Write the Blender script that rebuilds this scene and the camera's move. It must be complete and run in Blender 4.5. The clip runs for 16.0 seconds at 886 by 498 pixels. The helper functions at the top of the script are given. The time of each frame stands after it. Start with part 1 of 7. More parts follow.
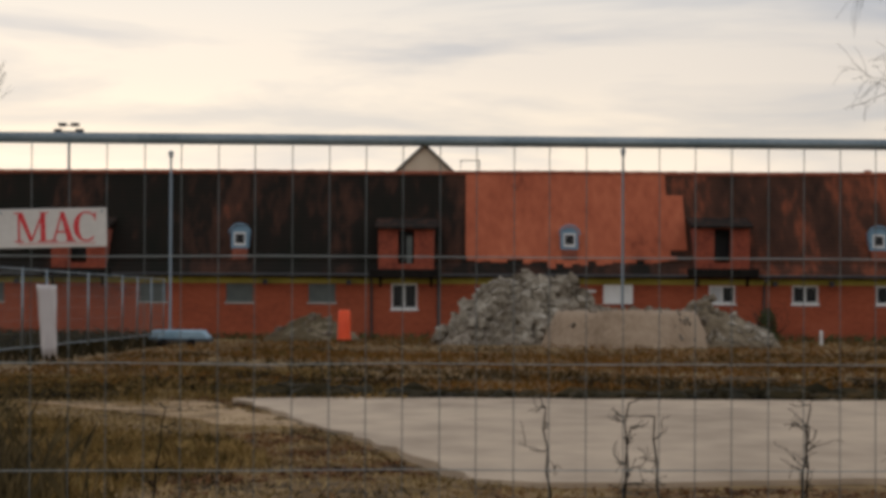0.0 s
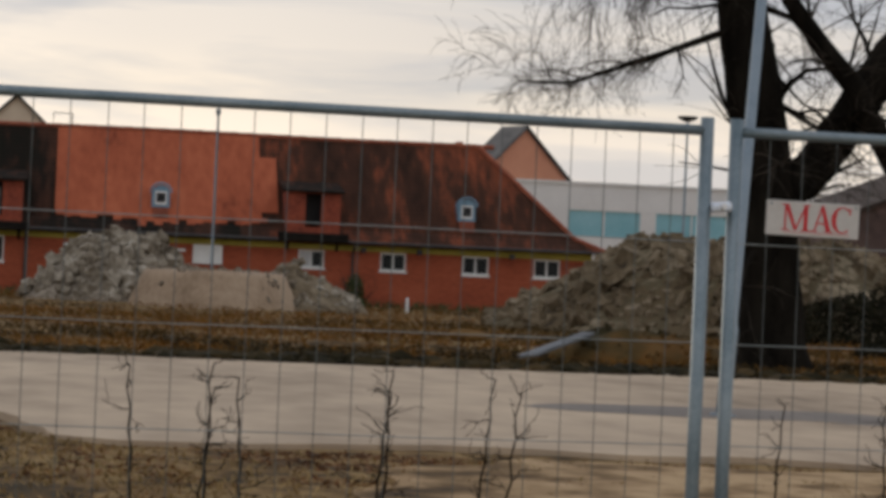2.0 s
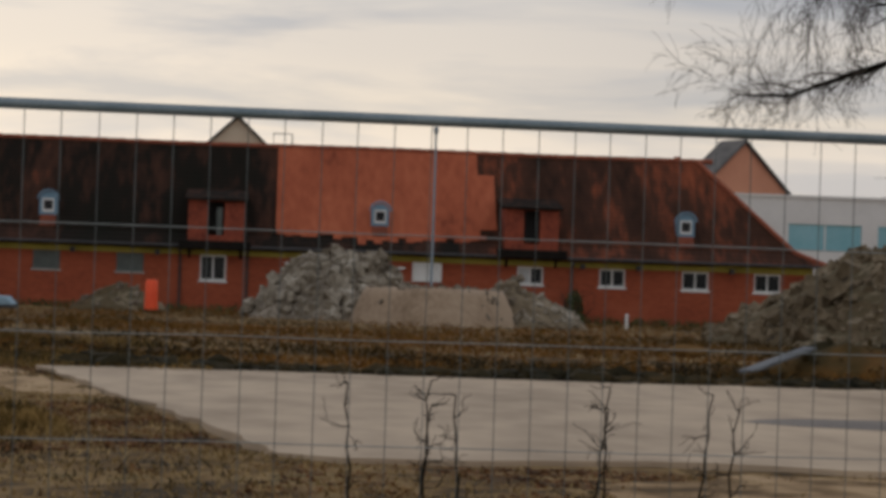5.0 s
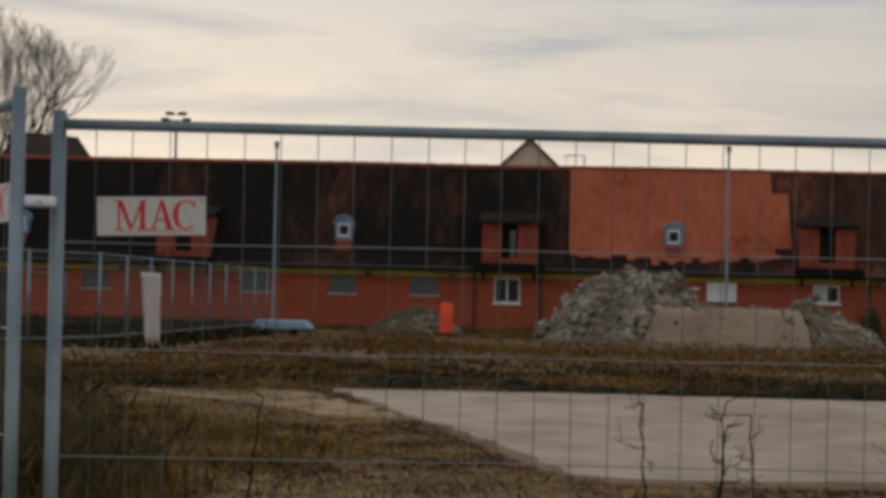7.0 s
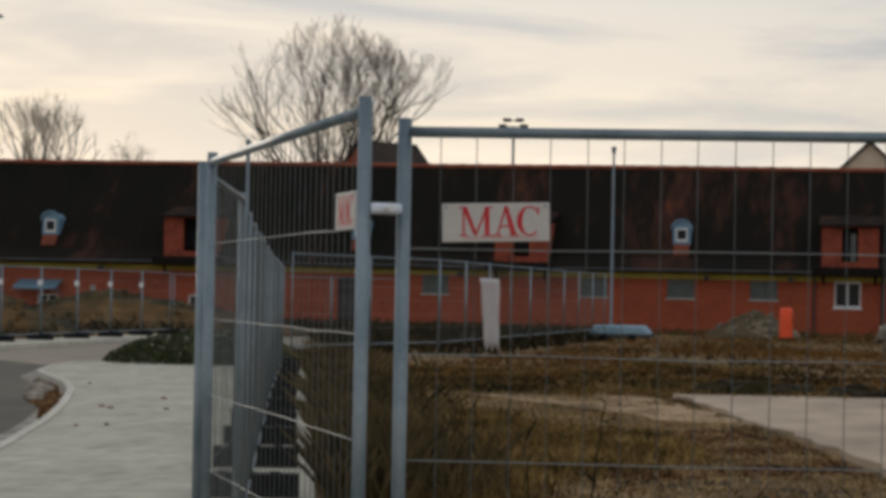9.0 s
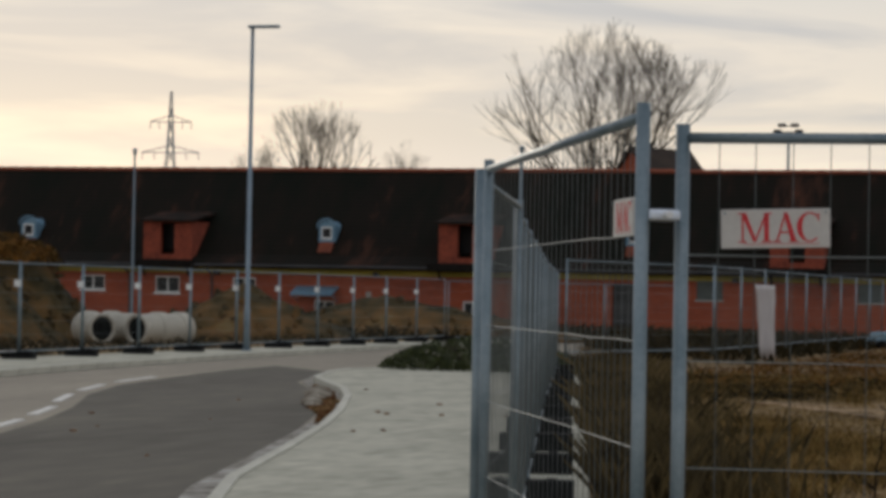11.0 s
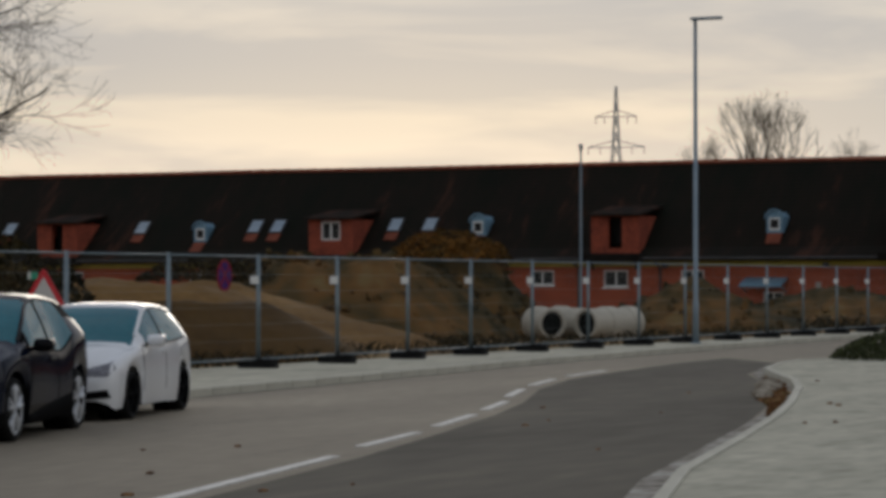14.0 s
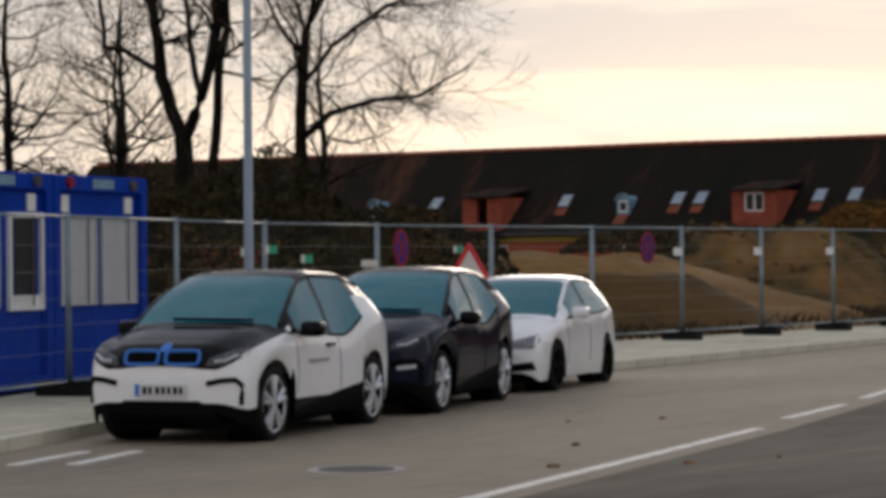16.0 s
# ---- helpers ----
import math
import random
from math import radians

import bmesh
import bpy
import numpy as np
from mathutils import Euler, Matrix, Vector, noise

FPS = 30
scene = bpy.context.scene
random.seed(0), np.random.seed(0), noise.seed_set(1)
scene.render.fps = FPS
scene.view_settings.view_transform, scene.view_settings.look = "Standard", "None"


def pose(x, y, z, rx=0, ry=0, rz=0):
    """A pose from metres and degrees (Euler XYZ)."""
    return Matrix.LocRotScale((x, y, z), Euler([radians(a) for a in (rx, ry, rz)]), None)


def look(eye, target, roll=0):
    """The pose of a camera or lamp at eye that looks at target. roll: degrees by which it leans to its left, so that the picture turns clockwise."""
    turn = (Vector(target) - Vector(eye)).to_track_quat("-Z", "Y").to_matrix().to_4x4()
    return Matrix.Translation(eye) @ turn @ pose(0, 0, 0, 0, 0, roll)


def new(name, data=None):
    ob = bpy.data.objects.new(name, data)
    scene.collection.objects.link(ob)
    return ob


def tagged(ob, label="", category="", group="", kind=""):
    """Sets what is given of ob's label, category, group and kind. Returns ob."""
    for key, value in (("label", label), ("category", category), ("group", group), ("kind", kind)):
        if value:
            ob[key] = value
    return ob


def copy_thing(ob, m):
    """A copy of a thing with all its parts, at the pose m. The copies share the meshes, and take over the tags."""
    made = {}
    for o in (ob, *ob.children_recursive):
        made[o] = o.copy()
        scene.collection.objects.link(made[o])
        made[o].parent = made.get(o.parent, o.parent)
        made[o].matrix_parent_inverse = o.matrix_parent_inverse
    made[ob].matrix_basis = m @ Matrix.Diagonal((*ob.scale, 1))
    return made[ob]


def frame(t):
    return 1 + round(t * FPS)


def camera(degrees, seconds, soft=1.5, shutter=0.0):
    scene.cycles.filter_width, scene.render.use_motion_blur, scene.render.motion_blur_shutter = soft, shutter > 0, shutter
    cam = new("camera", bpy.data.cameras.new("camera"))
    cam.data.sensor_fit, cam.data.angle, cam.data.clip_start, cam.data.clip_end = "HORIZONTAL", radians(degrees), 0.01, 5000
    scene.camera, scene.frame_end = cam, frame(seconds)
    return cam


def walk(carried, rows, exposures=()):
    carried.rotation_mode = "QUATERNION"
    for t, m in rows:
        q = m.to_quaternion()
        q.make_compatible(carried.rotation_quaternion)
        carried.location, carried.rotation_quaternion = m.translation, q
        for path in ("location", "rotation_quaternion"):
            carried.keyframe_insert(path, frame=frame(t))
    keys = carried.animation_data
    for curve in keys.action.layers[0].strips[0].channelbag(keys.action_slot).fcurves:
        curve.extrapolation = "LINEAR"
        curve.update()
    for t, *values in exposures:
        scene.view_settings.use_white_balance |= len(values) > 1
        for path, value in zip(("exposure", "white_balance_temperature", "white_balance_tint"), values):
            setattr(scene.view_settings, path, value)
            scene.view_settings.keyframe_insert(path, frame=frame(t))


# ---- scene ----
# Camera: a slow pan from one standing point, seen through a long lens.
cam = camera(19.35, 16.0, soft=4.0)
EYE = 1.6
ROWS = [
    (0.0, -0.0004, 91.174, -0.254, 0.566),
    (0.5, -0.0026, 90.562, -1.029, -2.019),
    (1.0, -0.0046, 90.815, -1.486, -4.288),
    (1.5, -0.0052, 90.974, -1.924, -6.358),
    (2.0, -0.0008, 90.534, -2.498, -8.478),
    (2.5, 0.0012, 90.538, -3.289, -10.856),
    (3.0, 0.0024, 90.422, -3.354, -10.586),
    (3.5, 0.003, 90.477, -3.006, -9.246),
    (4.0, 0.0061, 90.492, -2.597, -7.545),
    (4.5, 0.0072, 90.746, -2.216, -5.674),
    (4.7, 0.0125, 90.708, -2.099, -4.852),
    (6.8, 0.0192, 91.132, -1.315, 2.298),
    (7.0, 0.0188, 91.009, -1.285, 2.838),
    (7.5, 0.0141, 91.098, -1.204, 5.008),
    (8.0, 0.0077, 91.087, -1.193, 6.822),
    (8.5, 0.003, 91.155, -1.132, 8.623),
    (9.0, -0.0006, 90.971, -1.09, 10.268),
    (9.2, -0.0078, 90.975, -1.184, 10.986),
    (11.3, -0.0177, 91.021, -0.875, 17.357),
    (11.5, -0.0256, 91.032, -0.739, 18.134),
    (12.0, -0.0189, 90.974, -0.504, 19.956),
    (12.5, -0.0099, 90.95, -0.405, 21.912),
    (13.0, -0.0035, 90.783, -0.154, 23.177),
    (13.5, -0.0002, 90.801, -0.071, 23.532),
    (14.0, 0.0009, 90.77, 0.035, 26.161),
    (14.5, 0.0009, 90.333, 0.198, 28.055),
    (15.0, 0.0006, 90.484, 0.654, 31.225),
    (15.5, 0.0002, 90.427, 0.679, 33.652),
    (16.0, -0.0001, 90.193, 0.448, 35.472),
]
walk(cam, [(t, pose(x, 0, EYE, rx, ry, rz)) for t, x, rx, ry, rz in ROWS],
     exposures=[(0.0, 0.14, 6480, 10), (1.0, 0.10, 6440, 10), (1.5, -0.01, 6400, 10), (2.0, 0.16, 6400, 10), (2.5, 0.44, 6450, 10), (3.0, 0.56, 6480, 10), (3.5, 0.37, 6450, 10), (4.0, 0.28, 6430, 10), (4.5, 0.05, 6390, 10), (7.0, -0.2, 6380, 9), (9.0, -0.06, 6290, 8), (12.0, -0.34, 6130, 8), (12.5, -0.43, 6110, 8), (13.5, -0.32, 6120, 8), (14.0, -0.44, 6110, 8), (14.5, -0.31, 6140, 8), (15.3, -0.22, 6250, 10), (16.0, 0.06, 6380, 12)])

# ---- light ----
world = bpy.data.worlds.new("overcast_evening")
scene.world = world
world.use_nodes = True
wn, wl = world.node_tree.nodes, world.node_tree.links
wn.clear()


def wnode(kind, **kw):
    n = wn.new(kind)
    for k, v in kw.items():
        n.inputs[k].default_value = v
    return n


w_out = wn.new("ShaderNodeOutputWorld")
w_bg = wn.new("ShaderNodeBackground")
w_sky = wn.new("ShaderNodeTexSky")
w_sky.sky_type = "NISHITA"
w_sky.sun_disc = False
SUN_EL, SUN_AZ = radians(9), radians(-26)
w_sky.sun_elevation, w_sky.sun_rotation = SUN_EL, SUN_AZ
w_tc = wn.new("ShaderNodeTexCoord")
w_sep = wn.new("ShaderNodeSeparateXYZ")
wl.new(w_tc.outputs["Generated"], w_sep.inputs[0])
w_ramp = wn.new("ShaderNodeValToRGB")
w_ramp.color_ramp.interpolation = "EASE"
el = w_ramp.color_ramp.elements
el[0].position, el[0].color = 0.0, (0.94, 0.815, 0.685, 1)
el[1].position, el[1].color = 1.0, (0.56, 0.57, 0.61, 1)
for p, c in ((0.048, (0.94, 0.823, 0.697, 1)), (0.064, (0.87, 0.765, 0.645, 1)), (0.09, (0.76, 0.69, 0.62, 1)), (0.125, (0.68, 0.65, 0.62, 1)), (0.3, (0.60, 0.59, 0.60, 1))):
    e = el.new(p)
    e.color = c
wl.new(w_sep.outputs["Z"], w_ramp.inputs[0])
# long flat cloud bands
w_map = wn.new("ShaderNodeMapping")
w_map.inputs["Scale"].default_value = (2.9, 2.9, 22.0)
w_map.inputs["Rotation"].default_value = (0, radians(3.5), 0)
wl.new(w_tc.outputs["Generated"], w_map.inputs[0])
w_noise = wnode("ShaderNodeTexNoise", Scale=1.7, Detail=9.0, Roughness=0.56, Distortion=0.45)
wl.new(w_map.outputs[0], w_noise.inputs["Vector"])
w_cr = wn.new("ShaderNodeValToRGB")
w_cr.color_ramp.elements[0].position, w_cr.color_ramp.elements[0].color = 0.42, (0.77, 0.81, 0.885, 1)
w_cr.color_ramp.elements[1].position, w_cr.color_ramp.elements[1].color = 0.585, (1.10, 1.07, 1.03, 1)
wl.new(w_noise.outputs["Fac"], w_cr.inputs[0])
w_mul = wn.new("ShaderNodeMix")
w_mul.data_type, w_mul.blend_type = "RGBA", "MULTIPLY"
w_mul.inputs["Factor"].default_value = 1.0
wl.new(w_ramp.outputs[0], w_mul.inputs["A"])
wl.new(w_cr.outputs[0], w_mul.inputs["B"])
# the cloud is thinnest round the hidden sun and thickens to either side of it
w_dot = wn.new("ShaderNodeVectorMath")
w_dot.operation = "DOT_PRODUCT"
w_dot.inputs[1].default_value = (math.sin(radians(-18)), math.cos(radians(-18)), 0)
wl.new(w_tc.outputs["Generated"], w_dot.inputs[0])
w_thick = wn.new("ShaderNodeValToRGB")
w_thick.color_ramp.interpolation = "EASE"
te = w_thick.color_ramp.elements
te[0].position, te[0].color = 0.25, (1, 1, 1, 1)
te[1].position, te[1].color = 0.975, (1, 1, 1, 1)
for p, c in ((0.72, (0.79, 0.81, 0.85, 1)), (0.88, (0.79, 0.81, 0.85, 1)), (0.935, (0.89, 0.90, 0.92, 1))):
    te.new(p).color = c
wl.new(w_dot.outputs["Value"], w_thick.inputs[0])
w_veil = wn.new("ShaderNodeMix")
w_veil.data_type, w_veil.blend_type = "RGBA", "MULTIPLY"
w_veil.inputs["Factor"].default_value = 1.0
wl.new(w_mul.outputs["Result"], w_veil.inputs["A"])
wl.new(w_thick.outputs[0], w_veil.inputs["B"])
w_add = wn.new("ShaderNodeMix")
w_add.data_type, w_add.blend_type = "RGBA", "ADD"
w_add.inputs["Factor"].default_value = 0.006
wl.new(w_veil.outputs["Result"], w_add.inputs["A"])
wl.new(w_sky.outputs[0], w_add.inputs["B"])
wl.new(w_add.outputs["Result"], w_bg.inputs["Color"])
w_bg.inputs["Strength"].default_value = 1.0
wl.new(w_bg.outputs[0], w_out.inputs[0])

sun = new("sun", bpy.data.lights.new("sun", "SUN"))
sun.data.energy, sun.data.angle, sun.data.color = 0.5, radians(20), (1.0, 0.86, 0.70)
sun.matrix_world = look((0, 0, 0), (-math.sin(SUN_AZ) * math.cos(SUN_EL), -math.cos(SUN_AZ) * math.cos(SUN_EL), -math.sin(SUN_EL)))
tagged(sun, "low hazy evening sun behind thin cloud", "sun", kind="structure")


# ---- materials ----
def material(name, stops, scale=4.0, rough=0.8, metal=0.0, bump=0.2, fine=None, stretch=(1, 1, 1), detail=8.0, spec=0.4, coat=0.0, randomise=0.0, fine_amount=0.35, bump_dist=0.02):
    """A surface whose colour runs over stops by coarse noise, broken up by fine noise, with fine relief."""
    m = bpy.data.materials.new(name)
    m.use_nodes = True
    n, l = m.node_tree.nodes, m.node_tree.links
    b = n["Principled BSDF"]
    b.inputs["Roughness"].default_value, b.inputs["Metallic"].default_value = rough, metal
    b.inputs["Specular IOR Level"].default_value = min(spec, 0.15) if rough >= 0.95 else spec
    b.inputs["Coat Weight"].default_value = coat
    tc, mp = n.new("ShaderNodeTexCoord"), n.new("ShaderNodeMapping")
    mp.inputs["Scale"].default_value = stretch
    l.new(tc.outputs["Object"], mp.inputs[0])
    big, small, mix = n.new("ShaderNodeTexNoise"), n.new("ShaderNodeTexNoise"), n.new("ShaderNodeMix")
    big.inputs["Scale"].default_value, big.inputs["Detail"].default_value = scale, detail
    small.inputs["Scale"].default_value, small.inputs["Detail"].default_value = fine or scale * 14, 4
    for q in (big, small):
        l.new(mp.outputs[0], q.inputs["Vector"])
    mix.data_type = "FLOAT"
    mix.inputs["Factor"].default_value = fine_amount
    l.new(big.outputs["Fac"], mix.inputs["A"])
    l.new(small.outputs["Fac"], mix.inputs["B"])
    src = mix.outputs["Result"]
    if randomise:
        info, add = n.new("ShaderNodeObjectInfo"), n.new("ShaderNodeMath")
        add.operation = "MULTIPLY_ADD"
        add.inputs[1].default_value, add.inputs[2].default_value = randomise, -randomise / 2
        l.new(info.outputs["Random"], add.inputs[0])
        sm = n.new("ShaderNodeMath")
        l.new(add.outputs[0], sm.inputs[0])
        l.new(src, sm.inputs[1])
        src = sm.outputs[0]
    ramp = n.new("ShaderNodeValToRGB")
    e = ramp.color_ramp.elements
    while len(e) < len(stops):
        e.new(0.5)
    for i, (p, c) in enumerate(stops):
        e[i].position, e[i].color = p, (*c, 1)
    l.new(src, ramp.inputs[0])
    l.new(ramp.outputs[0], b.inputs["Base Color"])
    if bump:
        bp = n.new("ShaderNodeBump")
        bp.inputs["Strength"].default_value, bp.inputs["Distance"].default_value = bump, bump_dist
        l.new(small.outputs["Fac"], bp.inputs["Height"])
        l.new(bp.outputs[0], b.inputs["Normal"])
    return m


def two(a, b, lo=0.35, hi=0.65):
    return [(lo, a), (hi, b)]


M = {}
M["earth"] = material("earth_dry_grass", [(0.34, (0.014, 0.010, 0.004)), (0.43, (0.055, 0.034, 0.012)), (0.50, (0.14, 0.080, 0.027)), (0.57, (0.26, 0.17, 0.070)), (0.66, (0.060, 0.050, 0.014))], 0.45, 0.95, bump=0.8, fine=3.2, fine_amount=0.5)
M["lane"] = material("sandy_concrete", [(0.30, (0.18, 0.132, 0.088)), (0.41, (0.345, 0.262, 0.178)), (0.53, (0.445, 0.342, 0.236)), (0.68, (0.56, 0.44, 0.305))], 0.35, 0.9, bump=0.4, fine=2.0, stretch=(0.7, 0.3, 1), fine_amount=0.42)
M["asphalt"] = material("asphalt", [(0.30, (0.138, 0.116, 0.085)), (0.42, (0.200, 0.170, 0.124)), (0.55, (0.240, 0.204, 0.148)), (0.68, (0.305, 0.260, 0.188))], 0.45, 0.82, bump=0.35, fine=7, stretch=(1.0, 0.3, 1), fine_amount=0.4)
M["pavement"] = material("pale_paving", [(0.32, (0.27, 0.258, 0.195)), (0.44, (0.385, 0.367, 0.282)), (0.55, (0.475, 0.452, 0.350)), (0.68, (0.57, 0.542, 0.424))], 1.1, 0.9, bump=0.3, fine=5, fine_amount=0.5, stretch=(1, 0.4, 1))
M["kerb"] = material("kerb_stone", two((0.46, 0.44, 0.36), (0.62, 0.595, 0.49)), 2.0, 0.85, randomise=0.15)
M["paint"] = material("road_paint", [(0.32, (0.38, 0.36, 0.32)), (0.44, (0.62, 0.60, 0.55)), (0.6, (0.76, 0.74, 0.69))], 2.0, 0.75, fine=12, fine_amount=0.5)
M["brick"] = material("red_brick", [(0.3, (0.17, 0.036, 0.018)), (0.42, (0.26, 0.060, 0.027)), (0.52, (0.32, 0.074, 0.032)), (0.7, (0.38, 0.100, 0.048))], 0.5, 0.9, bump=0.4, fine=3.2, stretch=(1, 1, 2.2), fine_amount=0.45)
M["brick_bright"] = material("repainted_brick", [(0.32, (0.090, 0.022, 0.014)), (0.44, (0.21, 0.046, 0.024)), (0.6, (0.32, 0.072, 0.036))], 0.9, 0.9, fine=5, fine_amount=0.4)
M["yellow"] = material("yellow_eaves_board", two((0.30, 0.25, 0.04), (0.44, 0.36, 0.07)), 1.0, 0.8)
M["galv"] = material("galvanised_steel", two((0.15, 0.20, 0.225), (0.26, 0.31, 0.335)), 6.0, 0.45, metal=0.5, bump=0.05)
M["galv_old"] = material("weathered_galvanised_wire", two((0.075, 0.085, 0.082), (0.15, 0.165, 0.16)), 9.0, 0.6, metal=0.3, bump=0.0)
# lit copy of the mesh wire: sky glint on the horizontals painted in
M["line_wire"] = material("sky_lit_galvanised_wire", two((0.20, 0.22, 0.21), (0.34, 0.36, 0.345)), 9.0, 0.5, metal=0.3, bump=0.0)
M["rubber"] = material("black_rubber", two((0.006, 0.006, 0.0065), (0.017, 0.017, 0.017)), 5.0, 0.8, bump=0.3, spec=0.15)
M["white"] = material("white_paint", two((0.68, 0.68, 0.66), (0.80, 0.80, 0.78)), 4.0, 0.5, bump=0.0)
# near-black: interior shade painted as colour, also used on the small dormer panes
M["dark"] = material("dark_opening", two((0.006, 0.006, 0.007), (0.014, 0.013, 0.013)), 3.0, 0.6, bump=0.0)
M["zinc"] = material("pale_blue_zinc", two((0.12, 0.23, 0.32), (0.20, 0.33, 0.43)), 3.0, 0.5, metal=0.2, bump=0.05)
M["glass"] = material("window_glass", two((0.008, 0.010, 0.012), (0.016, 0.02, 0.022)), 1.0, 0.25, spec=0.25, bump=0.0)
# pale blue-grey base: part of the mirrored sky is painted into the glass
M["skyglass"] = material("skylight_glass", two((0.16, 0.22, 0.28), (0.26, 0.32, 0.38)), 1.0, 0.08, spec=0.9, bump=0.0)
M["sand"] = material("yellow_sand", [(0.3, (0.085, 0.044, 0.013)), (0.5, (0.175, 0.098, 0.032)), (0.7, (0.27, 0.160, 0.060))], 0.35, 0.95, bump=0.6, fine=4)
M["soil"] = material("clay_soil_heap", [(0.34, (0.014, 0.012, 0.005)), (0.44, (0.040, 0.032, 0.012)), (0.52, (0.090, 0.057, 0.020)), (0.60, (0.155, 0.080, 0.024)), (0.68, (0.17, 0.120, 0.050))], 0.16, 0.95, bump=0.8, fine=1.3, fine_amount=0.38)
M["concrete"] = material("precast_concrete", two((0.30, 0.28, 0.25), (0.44, 0.41, 0.37)), 1.5, 0.85)
M["bark"] = material("dark_bark", two((0.0045, 0.0040, 0.0032), (0.020, 0.017, 0.013)), 3.0, 0.95, bump=0.8, spec=0.04, stretch=(1, 1, 0.3))
M["twig"] = material("bare_twigs", two((0.030, 0.025, 0.020), (0.065, 0.052, 0.040)), 3.0, 0.95, bump=0.0, spec=0.1)
# paler than the near twigs: distance haze is put into the colour
M["twig_far"] = material("haze_paled_twigs", two((0.055, 0.045, 0.034), (0.095, 0.077, 0.058)), 3.0, 0.95, bump=0.0, spec=0.1)
M["drygrass"] = material("dry_grass_blades", [(0.3, (0.075, 0.048, 0.016)), (0.5, (0.20, 0.135, 0.052)), (0.7, (0.32, 0.225, 0.100))], 0.5, 0.95, bump=0.0, fine=2.5, fine_amount=0.5)
M["leaves"] = material("fallen_leaves", [(0.36, (0.022, 0.011, 0.005)), (0.45, (0.10, 0.038, 0.013)), (0.53, (0.20, 0.092, 0.030)), (0.60, (0.30, 0.185, 0.075)), (0.68, (0.085, 0.075, 0.020))], 0.7, 0.9, bump=0.0, fine=5, fine_amount=0.55)
M["green"] = material("low_evergreen_leaves", two((0.014, 0.022, 0.006), (0.085, 0.098, 0.024)), 3.0, 0.8, bump=0.0, fine=8, fine_amount=0.5)
M["hedge"] = material("dull_winter_shrub", [(0.34, (0.008, 0.009, 0.004)), (0.5, (0.034, 0.027, 0.010)), (0.66, (0.105, 0.066, 0.022))], 0.5, 0.95, bump=0.0, fine=4, fine_amount=0.4)
M["greywin"] = material("blind_grey_pane", two((0.07, 0.085, 0.08), (0.12, 0.135, 0.125)), 2.0, 0.5, bump=0.0)
M["cream"] = material("cream_render", two((0.60, 0.49, 0.37), (0.68, 0.57, 0.44)), 0.6, 0.9)
M["orange_wall"] = material("salmon_render", two((0.62, 0.27, 0.165), (0.72, 0.34, 0.21)), 0.4, 0.9)
M["white_wall"] = material("white_render", two((0.66, 0.645, 0.62), (0.78, 0.765, 0.74)), 0.4, 0.9)
M["aqua"] = material("aqua_glazing", two((0.22, 0.46, 0.52), (0.30, 0.54, 0.60)), 0.5, 0.2, bump=0.0)
M["slate"] = material("dark_roof_slate", two((0.035, 0.035, 0.037), (0.07, 0.068, 0.066)), 1.0, 0.8)
M["blue"] = material("blue_container_paint", two((0.0015, 0.030, 0.26), (0.003, 0.044, 0.36)), 1.5, 0.7, bump=0.05, spec=0.08)
M["shutter"] = material("grey_roller_shutter", two((0.42, 0.43, 0.44), (0.52, 0.53, 0.54)), 1.5, 0.5)
M["red"] = material("red_sign_paint", two((0.52, 0.02, 0.03), (0.62, 0.035, 0.04)), 2.0, 0.45, bump=0.0)
M["signblue"] = material("violet_blue_sign_paint", two((0.040, 0.008, 0.13), (0.055, 0.012, 0.17)), 2.0, 0.5, bump=0.0, spec=0.15)
M["signwhite"] = material("off_white_sign_board", two((0.52, 0.49, 0.45), (0.62, 0.59, 0.55)), 5.0, 0.55, bump=0.0)
M["orange"] = material("signal_orange_plastic", two((0.80, 0.07, 0.012), (0.90, 0.10, 0.02)), 2.0, 0.5, bump=0.0)
M["signgreen"] = material("green_label", two((0.02, 0.28, 0.16), (0.03, 0.36, 0.22)), 2.0, 0.5, bump=0.0)
M["signred"] = material("deep_red_sign_border", two((0.20, 0.006, 0.020), (0.27, 0.010, 0.030)), 2.0, 0.5, bump=0.0, spec=0.15)
M["pole"] = material("blue_grey_lamp_post", two((0.19, 0.25, 0.30), (0.27, 0.33, 0.38)), 2.0, 0.5, metal=0.3, bump=0.0)
M["tarp"] = material("pale_blue_tarpaulin", two((0.13, 0.25, 0.33), (0.32, 0.44, 0.52)), 1.0, 0.6)
M["cloth"] = material("white_cloth", two((0.50, 0.46, 0.45), (0.62, 0.58, 0.56)), 2.0, 0.9)
M["pink_wall"] = material("weathered_pinkish_wall", [(0.34, (0.045, 0.030, 0.026)), (0.5, (0.10, 0.065, 0.056)), (0.62, (0.17, 0.105, 0.090))], 0.35, 0.9, fine=2.0)


